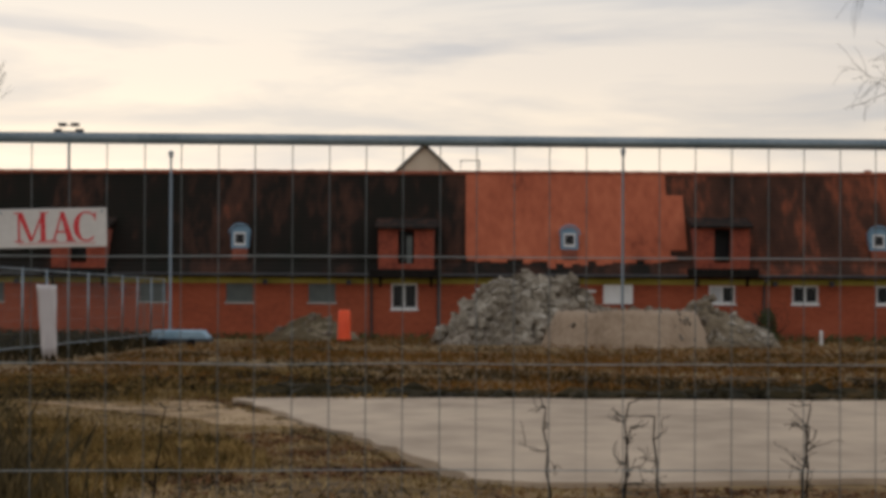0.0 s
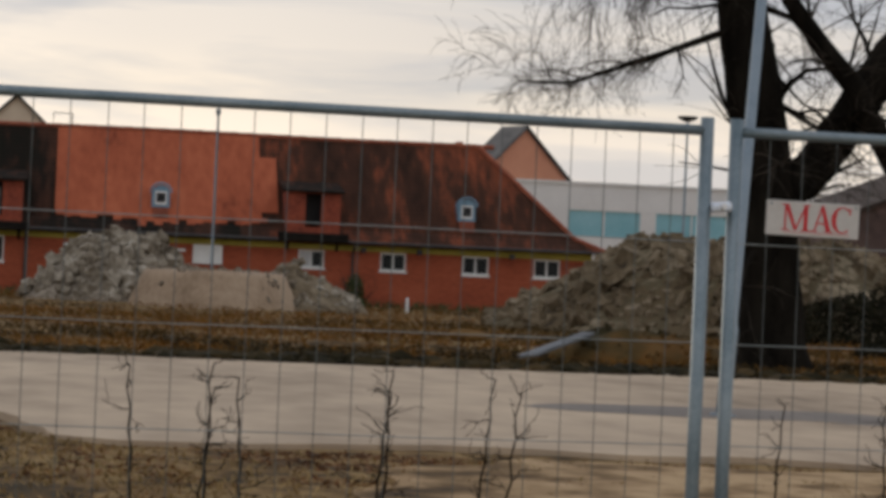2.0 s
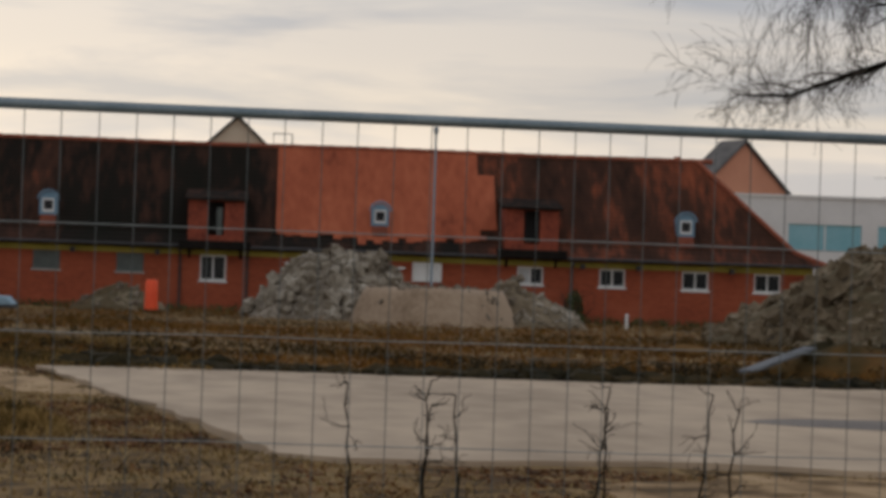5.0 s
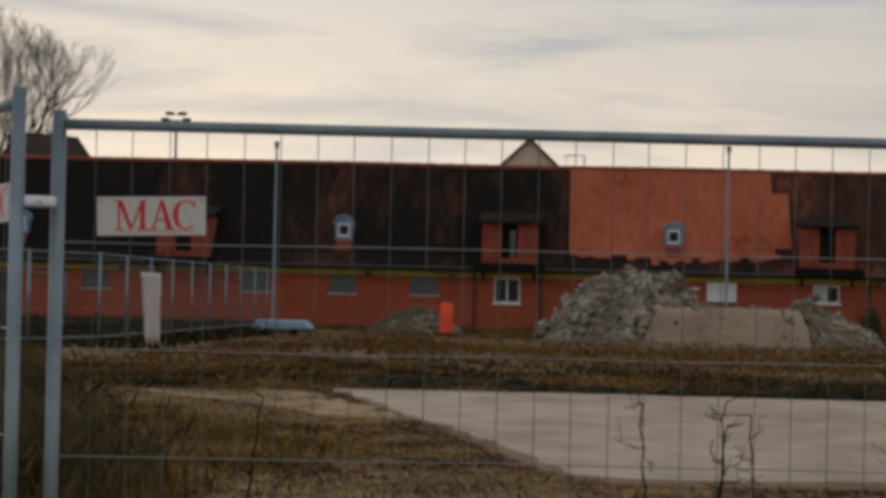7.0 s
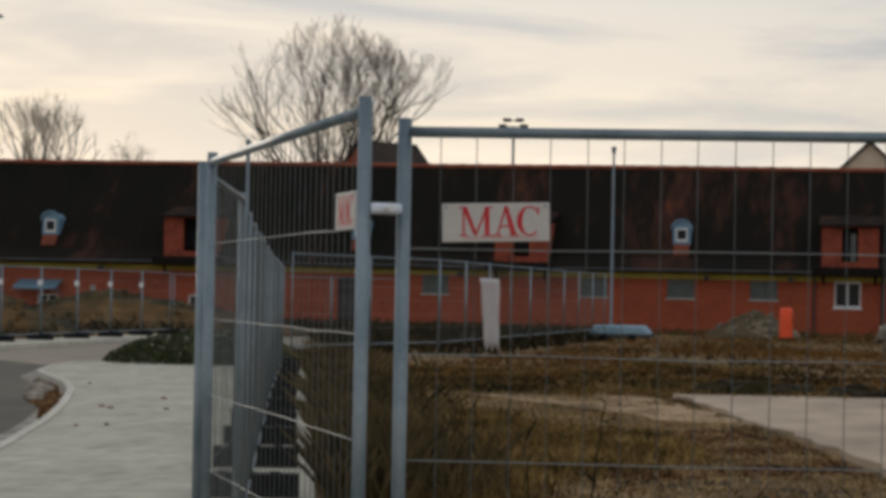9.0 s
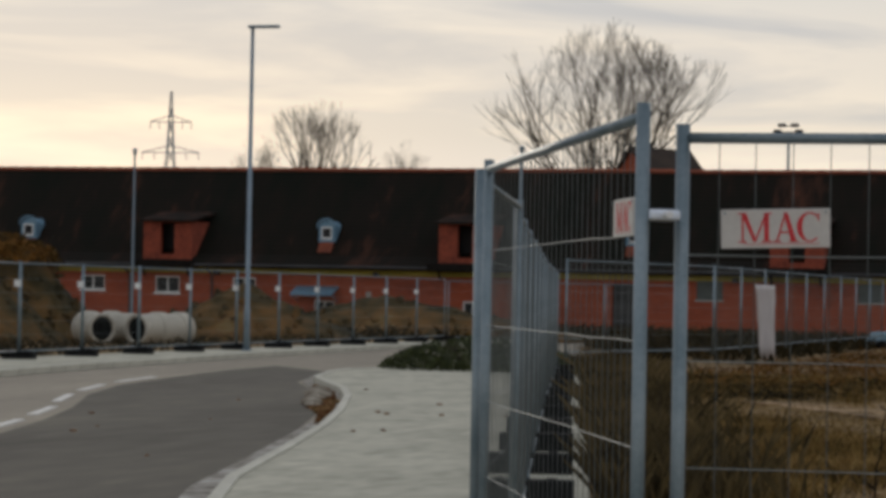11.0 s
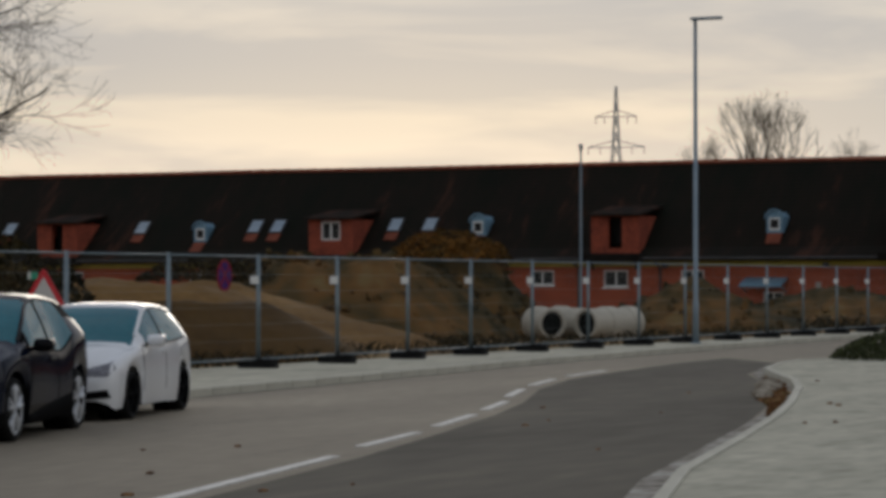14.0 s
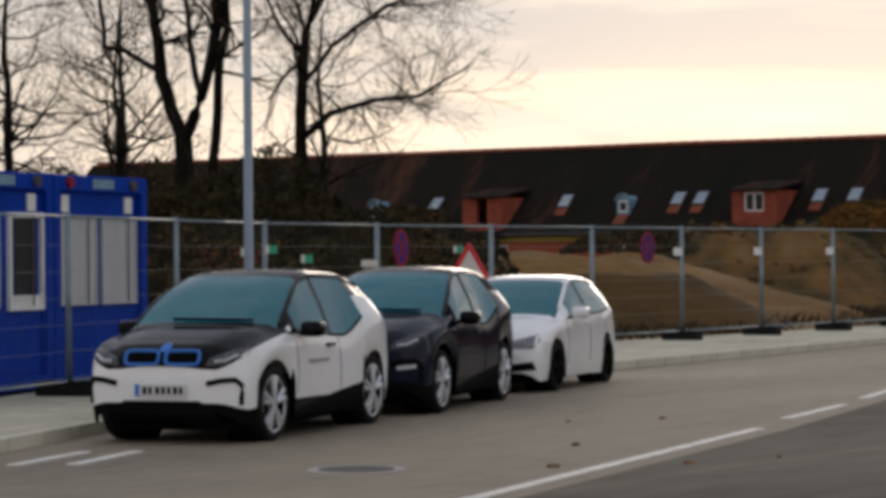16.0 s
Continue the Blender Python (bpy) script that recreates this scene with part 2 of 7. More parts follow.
def roof_material(name, dark_share, soft=1.0):
    """Old clay tiles: orange fired clay under black moss and lichen that runs down the slope."""
    m = material(name, [(0.0, (0.5, 0.5, 0.5)), (1.0, (0.5, 0.5, 0.5))], 0.3, 0.95, bump=0.4, fine=5, spec=0.12)
    n, l = m.node_tree.nodes, m.node_tree.links
    b = n["Principled BSDF"]
    tc = n.new("ShaderNodeTexCoord")
    mp = n.new("ShaderNodeMapping")
    mp.inputs["Scale"].default_value = (1.25, 0.34, 0.34)
    l.new(tc.outputs["Object"], mp.inputs[0])
    a, c = n.new("ShaderNodeTexNoise"), n.new("ShaderNodeTexNoise")
    a.inputs["Scale"].default_value, a.inputs["Detail"].default_value, a.inputs["Roughness"].default_value = 0.33, 9, 0.62
    c.inputs["Scale"].default_value, c.inputs["Detail"].default_value = 2.6, 5
    l.new(mp.outputs[0], a.inputs["Vector"])
    l.new(mp.outputs[0], c.inputs["Vector"])
    r = n.new("ShaderNodeValToRGB")
    e = r.color_ramp.elements
    e[0].position, e[0].color = dark_share - 0.10 * soft, (0.33, 0.085, 0.038, 1)
    e[1].position, e[1].color = dark_share + 0.24 * soft, (0.007, 0.008, 0.005, 1)
    k = e.new(dark_share + 0.02 * soft)
    k.color = (0.060, 0.026, 0.016, 1)
    k = e.new(dark_share + 0.12 * soft)
    k.color = (0.013, 0.0095, 0.0065, 1)
    mix = n.new("ShaderNodeMix")
    mix.data_type = "FLOAT"
    mix.inputs["Factor"].default_value = 0.28
    l.new(a.outputs["Fac"], mix.inputs["A"])
    l.new(c.outputs["Fac"], mix.inputs["B"])
    l.new(mix.outputs["Result"], r.inputs[0])
    l.new(r.outputs[0], b.inputs["Base Color"])
    # courses of tiles as relief
    wv = n.new("ShaderNodeTexWave")
    wv.bands_direction = "Z"
    wv.inputs["Scale"].default_value, wv.inputs["Distortion"].default_value = 1.6, 0.6
    l.new(tc.outputs["Object"], wv.inputs["Vector"])
    bp = n.new("ShaderNodeBump")
    bp.inputs["Strength"].default_value, bp.inputs["Distance"].default_value = 0.5, 0.03
    l.new(wv.outputs["Fac"], bp.inputs["Height"])
    l.new(bp.outputs[0], b.inputs["Normal"])
    return m


M["roof_old"] = roof_material("old_mossy_clay_tiles", 0.35, 1.35)
M["roof_black"] = roof_material("black_mossy_clay_tiles", 0.295, 1.35)
M["roof_mixed"] = roof_material("half_mossy_clay_tiles", 0.505, 1.6)
M["roof_new"] = material("new_orange_clay_tiles", [(0.28, (0.15, 0.038, 0.020)), (0.42, (0.31, 0.080, 0.038)), (0.55, (0.38, 0.104, 0.050)), (0.7, (0.45, 0.14, 0.07))], 0.45, 0.9, bump=0.4, fine=3.4, stretch=(1, 0.4, 0.4), spec=0.15, fine_amount=0.45)
M["apron"] = material("weathered_orange_tiles", two((0.12, 0.032, 0.017), (0.23, 0.062, 0.030)), 2.0, 0.9, bump=0.3)
M["ridge"] = material("red_ridge_tiles", two((0.20, 0.055, 0.03), (0.34, 0.10, 0.05)), 1.5, 0.85)


# ---- mesh helpers ----
def obj(name, bm, mat, parent=None, label="", smooth=False):
    me = bpy.data.meshes.new(name)
    bmesh.ops.recalc_face_normals(bm, faces=bm.faces)
    bm.to_mesh(me)
    bm.free()
    for q in mat if isinstance(mat, (list, tuple)) else (mat,):
        me.materials.append(q)
    if smooth:
        for p in me.polygons:
            p.use_smooth = True
    ob = new(name, me)
    if parent:
        ob.parent = parent
    if label:
        ob["label"] = label
    return ob


def part(name, bm, mat, parent, label="", smooth=False):
    return obj(name, bm, mat, parent, label, smooth)


def thing(name, label, category, m=None, group="", kind=""):
    ob = new(name)
    ob.empty_display_size = 0.1
    if m is not None:
        ob.matrix_world = m
    return tagged(ob, label, category, group, kind)


def box(x0, x1, y0, y1, z0, z1, bm=None, bevel=0.0):
    bm = bm or bmesh.new()
    m = Matrix.LocRotScale(((x0 + x1) / 2, (y0 + y1) / 2, (z0 + z1) / 2), None, (x1 - x0, y1 - y0, z1 - z0))
    made = bmesh.ops.create_cube(bm, size=1, matrix=m)
    if bevel:
        edges = list({e for v in made["verts"] for e in v.link_edges})
        bmesh.ops.bevel(bm, geom=edges, offset=bevel, segments=2, affect="EDGES", profile=0.5)
    return bm


def tube(points, radius, bm=None, sides=8, closed=False):
    """A tube through points; radius is one number or one a point."""
    bm = bm or bmesh.new()
    pts = [Vector(p) for p in points]
    rads = radius if isinstance(radius, (list, tuple)) else [radius] * len(pts)
    rings = []
    for i, p in enumerate(pts):
        d = (pts[min(i + 1, len(pts) - 1)] - pts[max(i - 1, 0)])
        d = d.normalized() if d.length > 1e-9 else Vector((0, 0, 1))
        u = d.cross(Vector((0, 0, 1)) if abs(d.z) < 0.95 else Vector((1, 0, 0))).normalized()
        v = d.cross(u)
        rings.append([bm.verts.new(p + rads[i] * (math.cos(a) * u + math.sin(a) * v)) for a in (2 * math.pi * k / sides for k in range(sides))])
    for a, b in zip(rings, rings[1:]):
        for k in range(sides):
            bm.faces.new((a[k], a[(k + 1) % sides], b[(k + 1) % sides], b[k]))
    if sides > 2:
        bm.faces.new(rings[0][::-1])
        bm.faces.new(rings[-1])
    return bm


def prism(poly, z0, z1, bm=None):
    """A flat plan outline raised from z0 to z1."""
    bm = bm or bmesh.new()
    lo, hi = [bm.verts.new((x, y, z0)) for x, y in poly], [bm.verts.new((x, y, z1)) for x, y in poly]
    n = len(poly)
    bm.faces.new(lo[::-1])
    bm.faces.new(hi)
    for i in range(n):
        bm.faces.new((lo[i], lo[(i + 1) % n], hi[(i + 1) % n], hi[i]))
    return bm


def extrude_x(profile, x0, x1, bm=None):
    """A closed (y, z) profile drawn out from x0 to x1."""
    bm = bm or bmesh.new()
    a, b = [bm.verts.new((x0, y, z)) for y, z in profile], [bm.verts.new((x1, y, z)) for y, z in profile]
    n = len(profile)
    bm.faces.new(a)
    bm.faces.new(b[::-1])
    for i in range(n):
        bm.faces.new((a[i], b[i], b[(i + 1) % n], a[(i + 1) % n]))
    return bm


def raw(name, verts, faces, mat, parent=None, smooth=False):
    me = bpy.data.meshes.new(name)
    me.from_pydata(verts, [], faces)
    for q in mat if isinstance(mat, (list, tuple)) else (mat,):
        me.materials.append(q)
    if smooth:
        for p in me.polygons:
            p.use_smooth = True
    ob = new(name, me)
    if parent:
        ob.parent = parent
    return ob


def at(ob, x, y, z=0.0, turn=0.0):
    ob.matrix_world = pose(x, y, z, 0, 0, turn)
    return ob


# ---- ground, road, pavements ----
KERB_L = [(-8.0, -6), (-11.5, 4), (-14.6, 12), (-16.6, 16.6), (-17.6, 19), (-18.7, 22.5), (-19.7, 27), (-20.6, 34), (-21.2, 40), (-22.3, 49.6), (-23.2, 62), (-23.9, 76), (-24.2, 100)]
KERB_R = [(0.5, -6), (-2.2, 4), (-5.2, 12), (-8.0, 20.8), (-9.15, 25.5), (-10.2, 29.6), (-11.3, 33.5), (-12.75, 38.2), (-13.9, 41.4), (-14.9, 43.6), (-16.1, 46.4), (-16.9, 49.6), (-17.2, 51.6), (-16.6, 54), (-15.4, 56.4), (-13.6, 57.6), (-12.6, 58.2)]
ROAD_END = [(-13.6, 62), (-16.5, 72), (-20.5, 86), (-22.4, 100)]


def on_line(line, y):
    return float(np.interp(y, [p[1] for p in line], [p[0] for p in line]))


def in_road(x, y):
    if y > 58.2:
        return y < 100 and on_line(KERB_L, y) < x < on_line([(-12.6, 58.2)] + ROAD_END, y)
    return on_line(KERB_L, y) < x < on_line(KERB_R, y)


def ground_height(x, y):
    near = max(0.0, 1 - math.hypot(x, y) / 30)
    bank = 0.32 * math.exp(-((x + 7.5) / 5.5) ** 2 - ((y - 62) / 15) ** 2)
    h = -0.03 + 0.05 * noise.noise((x * 0.25, y * 0.25, 0)) * (1 - near) + 0.03 * noise.noise((x * 1.1, y * 1.1, 3))
    if x > -12:
        h += bank
        if 43 < y < 60:
            h += 0.10 * noise.noise((x * 0.6, y * 0.6, 7))
    if -27 < x < -6 and y < 104 or y < 56 and x < float(np.interp(y, [6, 12.8, 19.9, 27.5, 39.5, 54.3], [-1.6, -2.9, -4.6, -6.4, -9.3, -12.7])) + 0.6:
        h = min(h, -0.03)
    return h


def make_ground():
    far = [70, 90, 130, 200, 320, 520, 900, 1500, 2500]
    xs = [-v for v in reversed(far)] + list(np.arange(-56, 44, 0.5)) + [46, 50, 56] + far
    ys = [-v for v in reversed(far)] + [-50, -30, -18, -12] + list(np.arange(-8, 112, 0.5)) + [113, 116, 122] + [q + 60 for q in far]
    verts, faces = [], []
    for y in ys:
        for x in xs:
            inside = -60 < x < 60 and -14 < y < 125
            verts.append((x, y, (-0.3 if in_road(x, y) or in_road(x - 0.4, y) or in_road(x + 0.4, y) else ground_height(x, y)) if inside else -0.03))
    w = len(xs)
    for j in range(len(ys) - 1):
        for i in range(w - 1):
            a = j * w + i
            faces.append((a, a + 1, a + w + 1, a + w))
    g = raw("ground", verts, faces, M["earth"], smooth=True)
    tagged(g, "rough brown ground with dry grass and bare earth", "ground", kind="structure")


make_ground()

road_outline = KERB_R + ROAD_END + KERB_L[::-1]
tagged(obj("road", prism(road_outline, -0.25, -0.10), M["asphalt"]), "worn grey asphalt road curving past the site", "road", kind="structure")
M["asphalt_new"] = material("darker_asphalt", [(0.34, (0.043, 0.039, 0.031)), (0.46, (0.071, 0.065, 0.052)), (0.58, (0.100, 0.090, 0.070)), (0.7, (0.150, 0.132, 0.100))], 0.3, 0.85, bump=0.35, fine=3, stretch=(1.0, 0.25, 1), fine_amount=0.42, spec=0.15)
CENTRE = [(-7.6, 2), (-9.25, 10), (-10.45, 15.2), (-12.2, 22.5), (-13.3, 26.5), (-14.45, 30.4), (-15.65, 34), (-17.25, 38.1), (-18.55, 42.3), (-19.4, 46.8), (-20.2, 52), (-20.6, 56)]
dark_lane = [(x + 0.25, y) for x, y in CENTRE] + [(-17.4, 52.0)] + [(x - 0.32, y) for x, y in KERB_R[::-1] if 2 < y < 51]
tagged(obj("road_lane", prism(dark_lane, -0.14, -0.096), M["asphalt_new"]), "darker newer asphalt in the nearer lane", "road", kind="structure")
M["gutter"] = material("dirty_gutter_setts", [(0.36, (0.05, 0.036, 0.022)), (0.45, (0.17, 0.15, 0.12)), (0.55, (0.32, 0.30, 0.26)), (0.65, (0.46, 0.44, 0.39))], 1.6, 0.9, bump=0.6, fine=6, fine_amount=0.5)
setts = [(x - 0.02, y) for x, y in KERB_R if 10 < y < 50] + [(x - 0.26 - 0.08 * math.sin(y * 1.3), y) for x, y in KERB_R[::-1] if 10 < y < 50]
tagged(obj("gutter_strip", prism(setts, -0.2, -0.088), M["gutter"]), "pale stone gutter strip beside the kerb", "gutter", kind="structure")
left_side = [(x - 0.13, y) for x, y in KERB_L]
far_edge = [(-25.6, 100), (-25.6, 39), (-25.2, 33), (-24.5, 29), (-23.2, 25.5), (-21.9, 22), (-20.6, 19), (-18.6, 14), (-15.4, 5), (-12, -6)]
tagged(obj("pavement_far", prism(left_side + far_edge, -0.2, 0.02), M["pavement"]), "pale concrete pavement beside the temporary fence", "pavement", kind="structure")
right_side = [(x + 0.13, y) for x, y in KERB_R]
near_edge = [(-13.4, 57.2), (-12.7, 54), (-9.25, 39.5), (-6.4, 27.5), (-4.6, 19.9), (-2.95, 12.8), (-1.6, 6), (6, 2), (10, -6)]
tagged(obj("pavement_near", prism(right_side + near_edge, -0.2, 0.01), M["pavement"]), "pale concrete pavement with scattered leaves at the kerb", "pavement", kind="structure")
lane = [(-3.8, 42.4), (-2.2, 34.5), (-0.8, 27.8), (0.0, 23.4), (0.6, 22.6), (4.0, 23.4), (9, 22.3), (18, 22.0), (40, 21), (44, 41), (20, 43.2), (9, 42.8), (4, 42.2), (0, 42.8)]


def ragged(loop, step=0.6, amount=0.22, seed=1.0):
    """The outline with its sides broken up, as loose ground meets a hard surface."""
    out = []
    for (x0, y0), (x1, y1) in zip(loop, loop[1:] + loop[:1]):
        n = max(1, round(math.hypot(x1 - x0, y1 - y0) / step))
        for i in range(n):
            x, y = x0 + (x1 - x0) * i / n, y0 + (y1 - y0) * i / n
            out.append((x + amount * noise.noise((x * 0.9, y * 0.9, seed)), y + 2.2 * amount * (noise.noise((x * 0.7, y * 0.7, seed + 3)) + 0.6 * noise.noise((x * 2.1, y * 2.1, seed + 6)))))
    return out


tagged(obj("sandy_lane", prism(ragged(lane), -0.2, 0.035), M["lane"]), "pale sandy concrete lane across the site", "lane", kind="structure")

M["damp"] = material("damp_sandy_concrete", two((0.12, 0.10, 0.085), (0.22, 0.185, 0.15)), 0.5, 0.7, bump=0.2, fine=4)
for cx, cy, rx, ry in ((8.2, 31.0, 2.6, 1.3), (12.5, 29.6, 3.0, 0.9)):
    ring = [(cx + rx * math.cos(a) * (1 + 0.25 * noise.noise((math.cos(a) * 2, math.sin(a) * 2, cx))), cy + ry * math.sin(a) * (1 + 0.25 * noise.noise((math.cos(a) * 2, math.sin(a) * 2, cy)))) for a in (2 * math.pi * k / 28 for k in range(28))]
    tagged(obj("damp_patch", prism(ring, 0.0, 0.039), M["damp"]), "dark damp patch on the sandy lane", "stain", group="damp patches on the lane", kind="structure")

# bare sandy earth along the near side of the lane
M["verge"] = material("bare_sandy_earth", [(0.34, (0.036, 0.022, 0.010)), (0.43, (0.14, 0.085, 0.036)), (0.50, (0.31, 0.205, 0.105)), (0.58, (0.45, 0.315, 0.175)), (0.68, (0.21, 0.132, 0.060))], 0.7, 0.95, bump=0.8, fine=3.0, stretch=(0.7, 0.5, 1), fine_amount=0.5)
verge = [(2.0, 16.6), (5.5, 15.2), (12, 15.0), (17, 15.5), (17, 21.6), (10, 21.7), (6.5, 22.2), (4.2, 22.4), (2.6, 20.6)]
tagged(obj("sandy_verge", prism(ragged(verge, 0.4, 0.3, 9.0), -0.1, 0.012), M["verge"]), "bare sandy earth beside the lane", "ground", kind="structure")
pale_edge = [(-6.9, 40.6), (-4.2, 41.6), (-2.9, 36.5), (-2.0, 33.0), (-3.0, 33.4), (-4.4, 36.5)]
tagged(obj("sandy_verge", prism(ragged(pale_edge, 0.4, 0.3, 12.0), -0.1, 0.012), M["verge"]), "bare sandy earth at the lane's end", "ground", kind="structure")


def kerbs(line, name, side):
    top = thing(name, "pale kerb stones along the road", "kerb", kind="structure")
    stone = None
    acc = []
    for (x0, y0), (x1, y1) in zip(line, line[1:]):
        d = math.hypot(x1 - x0, y1 - y0)
        n = max(1, round(d / 1.0))
        for i in range(n):
            acc.append((x0 + (x1 - x0) * (i + 0.5) / n, y0 + (y1 - y0) * (i + 0.5) / n, math.degrees(math.atan2(y1 - y0, x1 - x0)), d / n))
    for x, y, a, ln in acc:
        if stone is None:
            stone = part("kerb_stone", box(-0.49, 0.49, -0.06, 0.06, -0.22, 0.03, bevel=0.012), M["kerb"], top)
            o = stone
        else:
            o = new("kerb_stone", stone.data)
            o.parent = top
        o.matrix_basis = pose(x + side * 0.07, y, 0, 0, 0, a) @ Matrix.Diagonal((ln, 1, 1, 1))


kerbs(KERB_L, "kerb_far", -1)
kerbs(KERB_R, "kerb_near", 1)


def marking(a, b, width=0.13):
    (x0, y0), (x1, y1) = a, b
    d = math.hypot(x1 - x0, y1 - y0)
    bm = box(0, d, -width / 2, width / 2, -0.11, -0.090)
    o = at(obj("road_marking", bm, M["paint"]), x0, y0, 0, math.degrees(math.atan2(y1 - y0, x1 - x0)))
    tagged(o, "worn white painted road line", "road marking", group="centre line of the road", kind="structure")


for a, b in (((-9.3, 10.0), (-10.5, 15.2)), ((-10.5, 15.2), (-12.25, 22.5)), ((-12.75, 24.0), (-13.35, 26.5)), ((-13.75, 27.8), (-14.5, 30.4)), ((-14.95, 31.7), (-15.7, 34.0)), ((-16.4, 35.6), (-17.3, 38.1)), ((-17.85, 39.7), (-18.6, 42.3)), ((-19.0, 43.9), (-19.5, 46.8))):
    marking(a, b)
for a, b in (((-15.45, 15.5), (-15.95, 16.9)), ((-15.05, 15.8), (-15.6, 17.2)), ((-14.7, 13.4), (-15.1, 14.6))):
    marking(a, b, 0.12)


# ---- the long brick building ----
WALL_Y, EAVE_Z, X_END, X_FAR = 115.0, 2.72, 23.9, -112.0
ROOF = [(114.4, 2.80), (115.6, 3.35), (120.0, 7.57)]
RIDGE_END = 19.3


def roof_y(z):
    return float(np.interp(z, [p[1] for p in ROOF], [p[0] for p in ROOF]))


house = thing("brick_stable_building", "long low red brick building with mossy hipped tile roof", "building", Matrix.Identity(4))


def wall_with_openings(x0, x1, z0, z1, y0, y1, holes):
    """A wall along x, with rectangular holes (x0, x1, z0, z1) right through it."""
    bm = bmesh.new()
    xs = sorted({x0, x1, *(h[0] for h in holes), *(h[1] for h in holes)})
    for a, b in zip(xs, xs[1:]):
        cuts = sorted((h[2], h[3]) for h in holes if h[0] <= a + 1e-6 and h[1] >= b - 1e-6)
        z = z0
        for c0, c1 in cuts:
            if c0 > z:
                box(a, b, y0, y1, z, c0, bm)
            z = c1
        if z < z1:
            box(a, b, y0, y1, z, z1, bm)
    bmesh.ops.remove_doubles(bm, verts=bm.verts, dist=0.0005)
    return bm


# (middle x, width, sill, head, shutter or window)
WINDOWS = [(-10.15, 1.2, 1.58, 2.40, "grey"), (-6.5, 1.2, 1.58, 2.40, "grey"), (-2.85, 1.15, 1.30, 2.42, "tall"), (3.9, 1.2, 1.58, 2.40, "white"), (11.2, 1.15, 1.60, 2.38, "pale"), (14.87, 1.15, 1.60, 2.40, "white"), (18.6, 1.2, 1.58, 2.40, "white"), (21.85, 1.2, 1.58, 2.40, "white"),
           (-21.2, 1.2, 1.58, 2.46, "grey"), (-14.0, 1.2, 1.58, 2.40, "grey"), (-47.3, 1.25, 1.46, 2.25, "white"), (-51.15, 1.25, 1.55, 2.25, "white"), (-43.4, 1.15, 1.55, 2.25, "white"), (-39.4, 1.0, 0.62, 1.22, "white"), (-35.8, 1.0, 0.56, 1.30, "white"), (-32.2, 0.95, 0.48, 1.30, "white"),
           (-55.0, 1.2, 1.55, 2.25, "white"), (-62.7, 1.2, 1.55, 2.25, "white"), (-70.5, 1.2, 1.55, 2.25, "white"), (-78.3, 1.2, 1.55, 2.25, "white"), (-86.0, 1.2, 1.55, 2.25, "white")]
DOORS = [(-25.1, 1.15, 0.0, 2.25)]
holes = [(x - w / 2, x + w / 2, a, b) for x, w, a, b, _ in WINDOWS] + [(x - w / 2, x + w / 2, a, b) for x, w, a, b in DOORS]
part("front_wall", wall_with_openings(X_FAR, X_END, -0.1, EAVE_Z - 0.30, WALL_Y, WALL_Y + 0.38, holes), M["brick"], house)
part("eaves_board", box(X_FAR, X_END, WALL_Y - 0.04, WALL_Y + 0.38, EAVE_Z - 0.30, EAVE_Z + 0.16), M["yellow"], house, "faded yellow-green board under the eaves")
bm = box(X_END - 0.38, X_END, WALL_Y + 0.38, 125, -0.1, EAVE_Z)
box(X_FAR, X_END, 124.62, 125, -0.1, EAVE_Z, bm)
box(X_FAR, X_FAR + 0.38, WALL_Y + 0.38, 124.62, -0.1, EAVE_Z, bm)
part("rear_wall", bm, M["brick"], house)
# no real wall: an added dark sheet gives the windows a shaded inside
part("inner_darkness", box(X_FAR + 0.4, X_END - 0.4, WALL_Y + 2.6, WALL_Y + 2.7, -0.1, EAVE_Z), M["dark"], house, "added near-black sheet for the unlit interior")


def make_window(x, w, a, b, look_of):
    win = new("window")
    win.parent = house
    win.location = (x, WALL_Y, a)
    h, t = b - a, 0.068
    frame_mat = M["white"] if look_of != "grey" else M["greywin"]
    bm = box(-w / 2, w / 2, 0.05, 0.12, 0, t)
    box(-w / 2, w / 2, 0.05, 0.12, h - t, h, bm)
    for q in (-w / 2, w / 2 - t):
        box(q, q + t, 0.05, 0.12, t, h - t, bm)
    box(-t / 2, t / 2, 0.045, 0.12, t, h - t, bm)
    part("frame", bm, frame_mat, win)
    part("sill", box(-w / 2 - 0.06, w / 2 + 0.06, -0.06, 0.05, -0.08, 0.0), frame_mat if look_of != "grey" else M["concrete"], win)
    for s in (-1, 1):
        pane = part("pane", box(min(s * t / 2, s * (w / 2 - t)), max(s * t / 2, s * (w / 2 - t)), 0.085, 0.095, t, h - t), M["glass"] if look_of in ("white", "tall") or s > 0 and look_of == "pale" else M["greywin"] if look_of == "grey" else M["shutter"], win)
    return win


for q in WINDOWS:
    make_window(*q)
part("door_leaf", box(-25.65, -24.55, WALL_Y + 0.2, WALL_Y + 0.26, 0, 2.2), M["slate"], house, "dark boarded door")
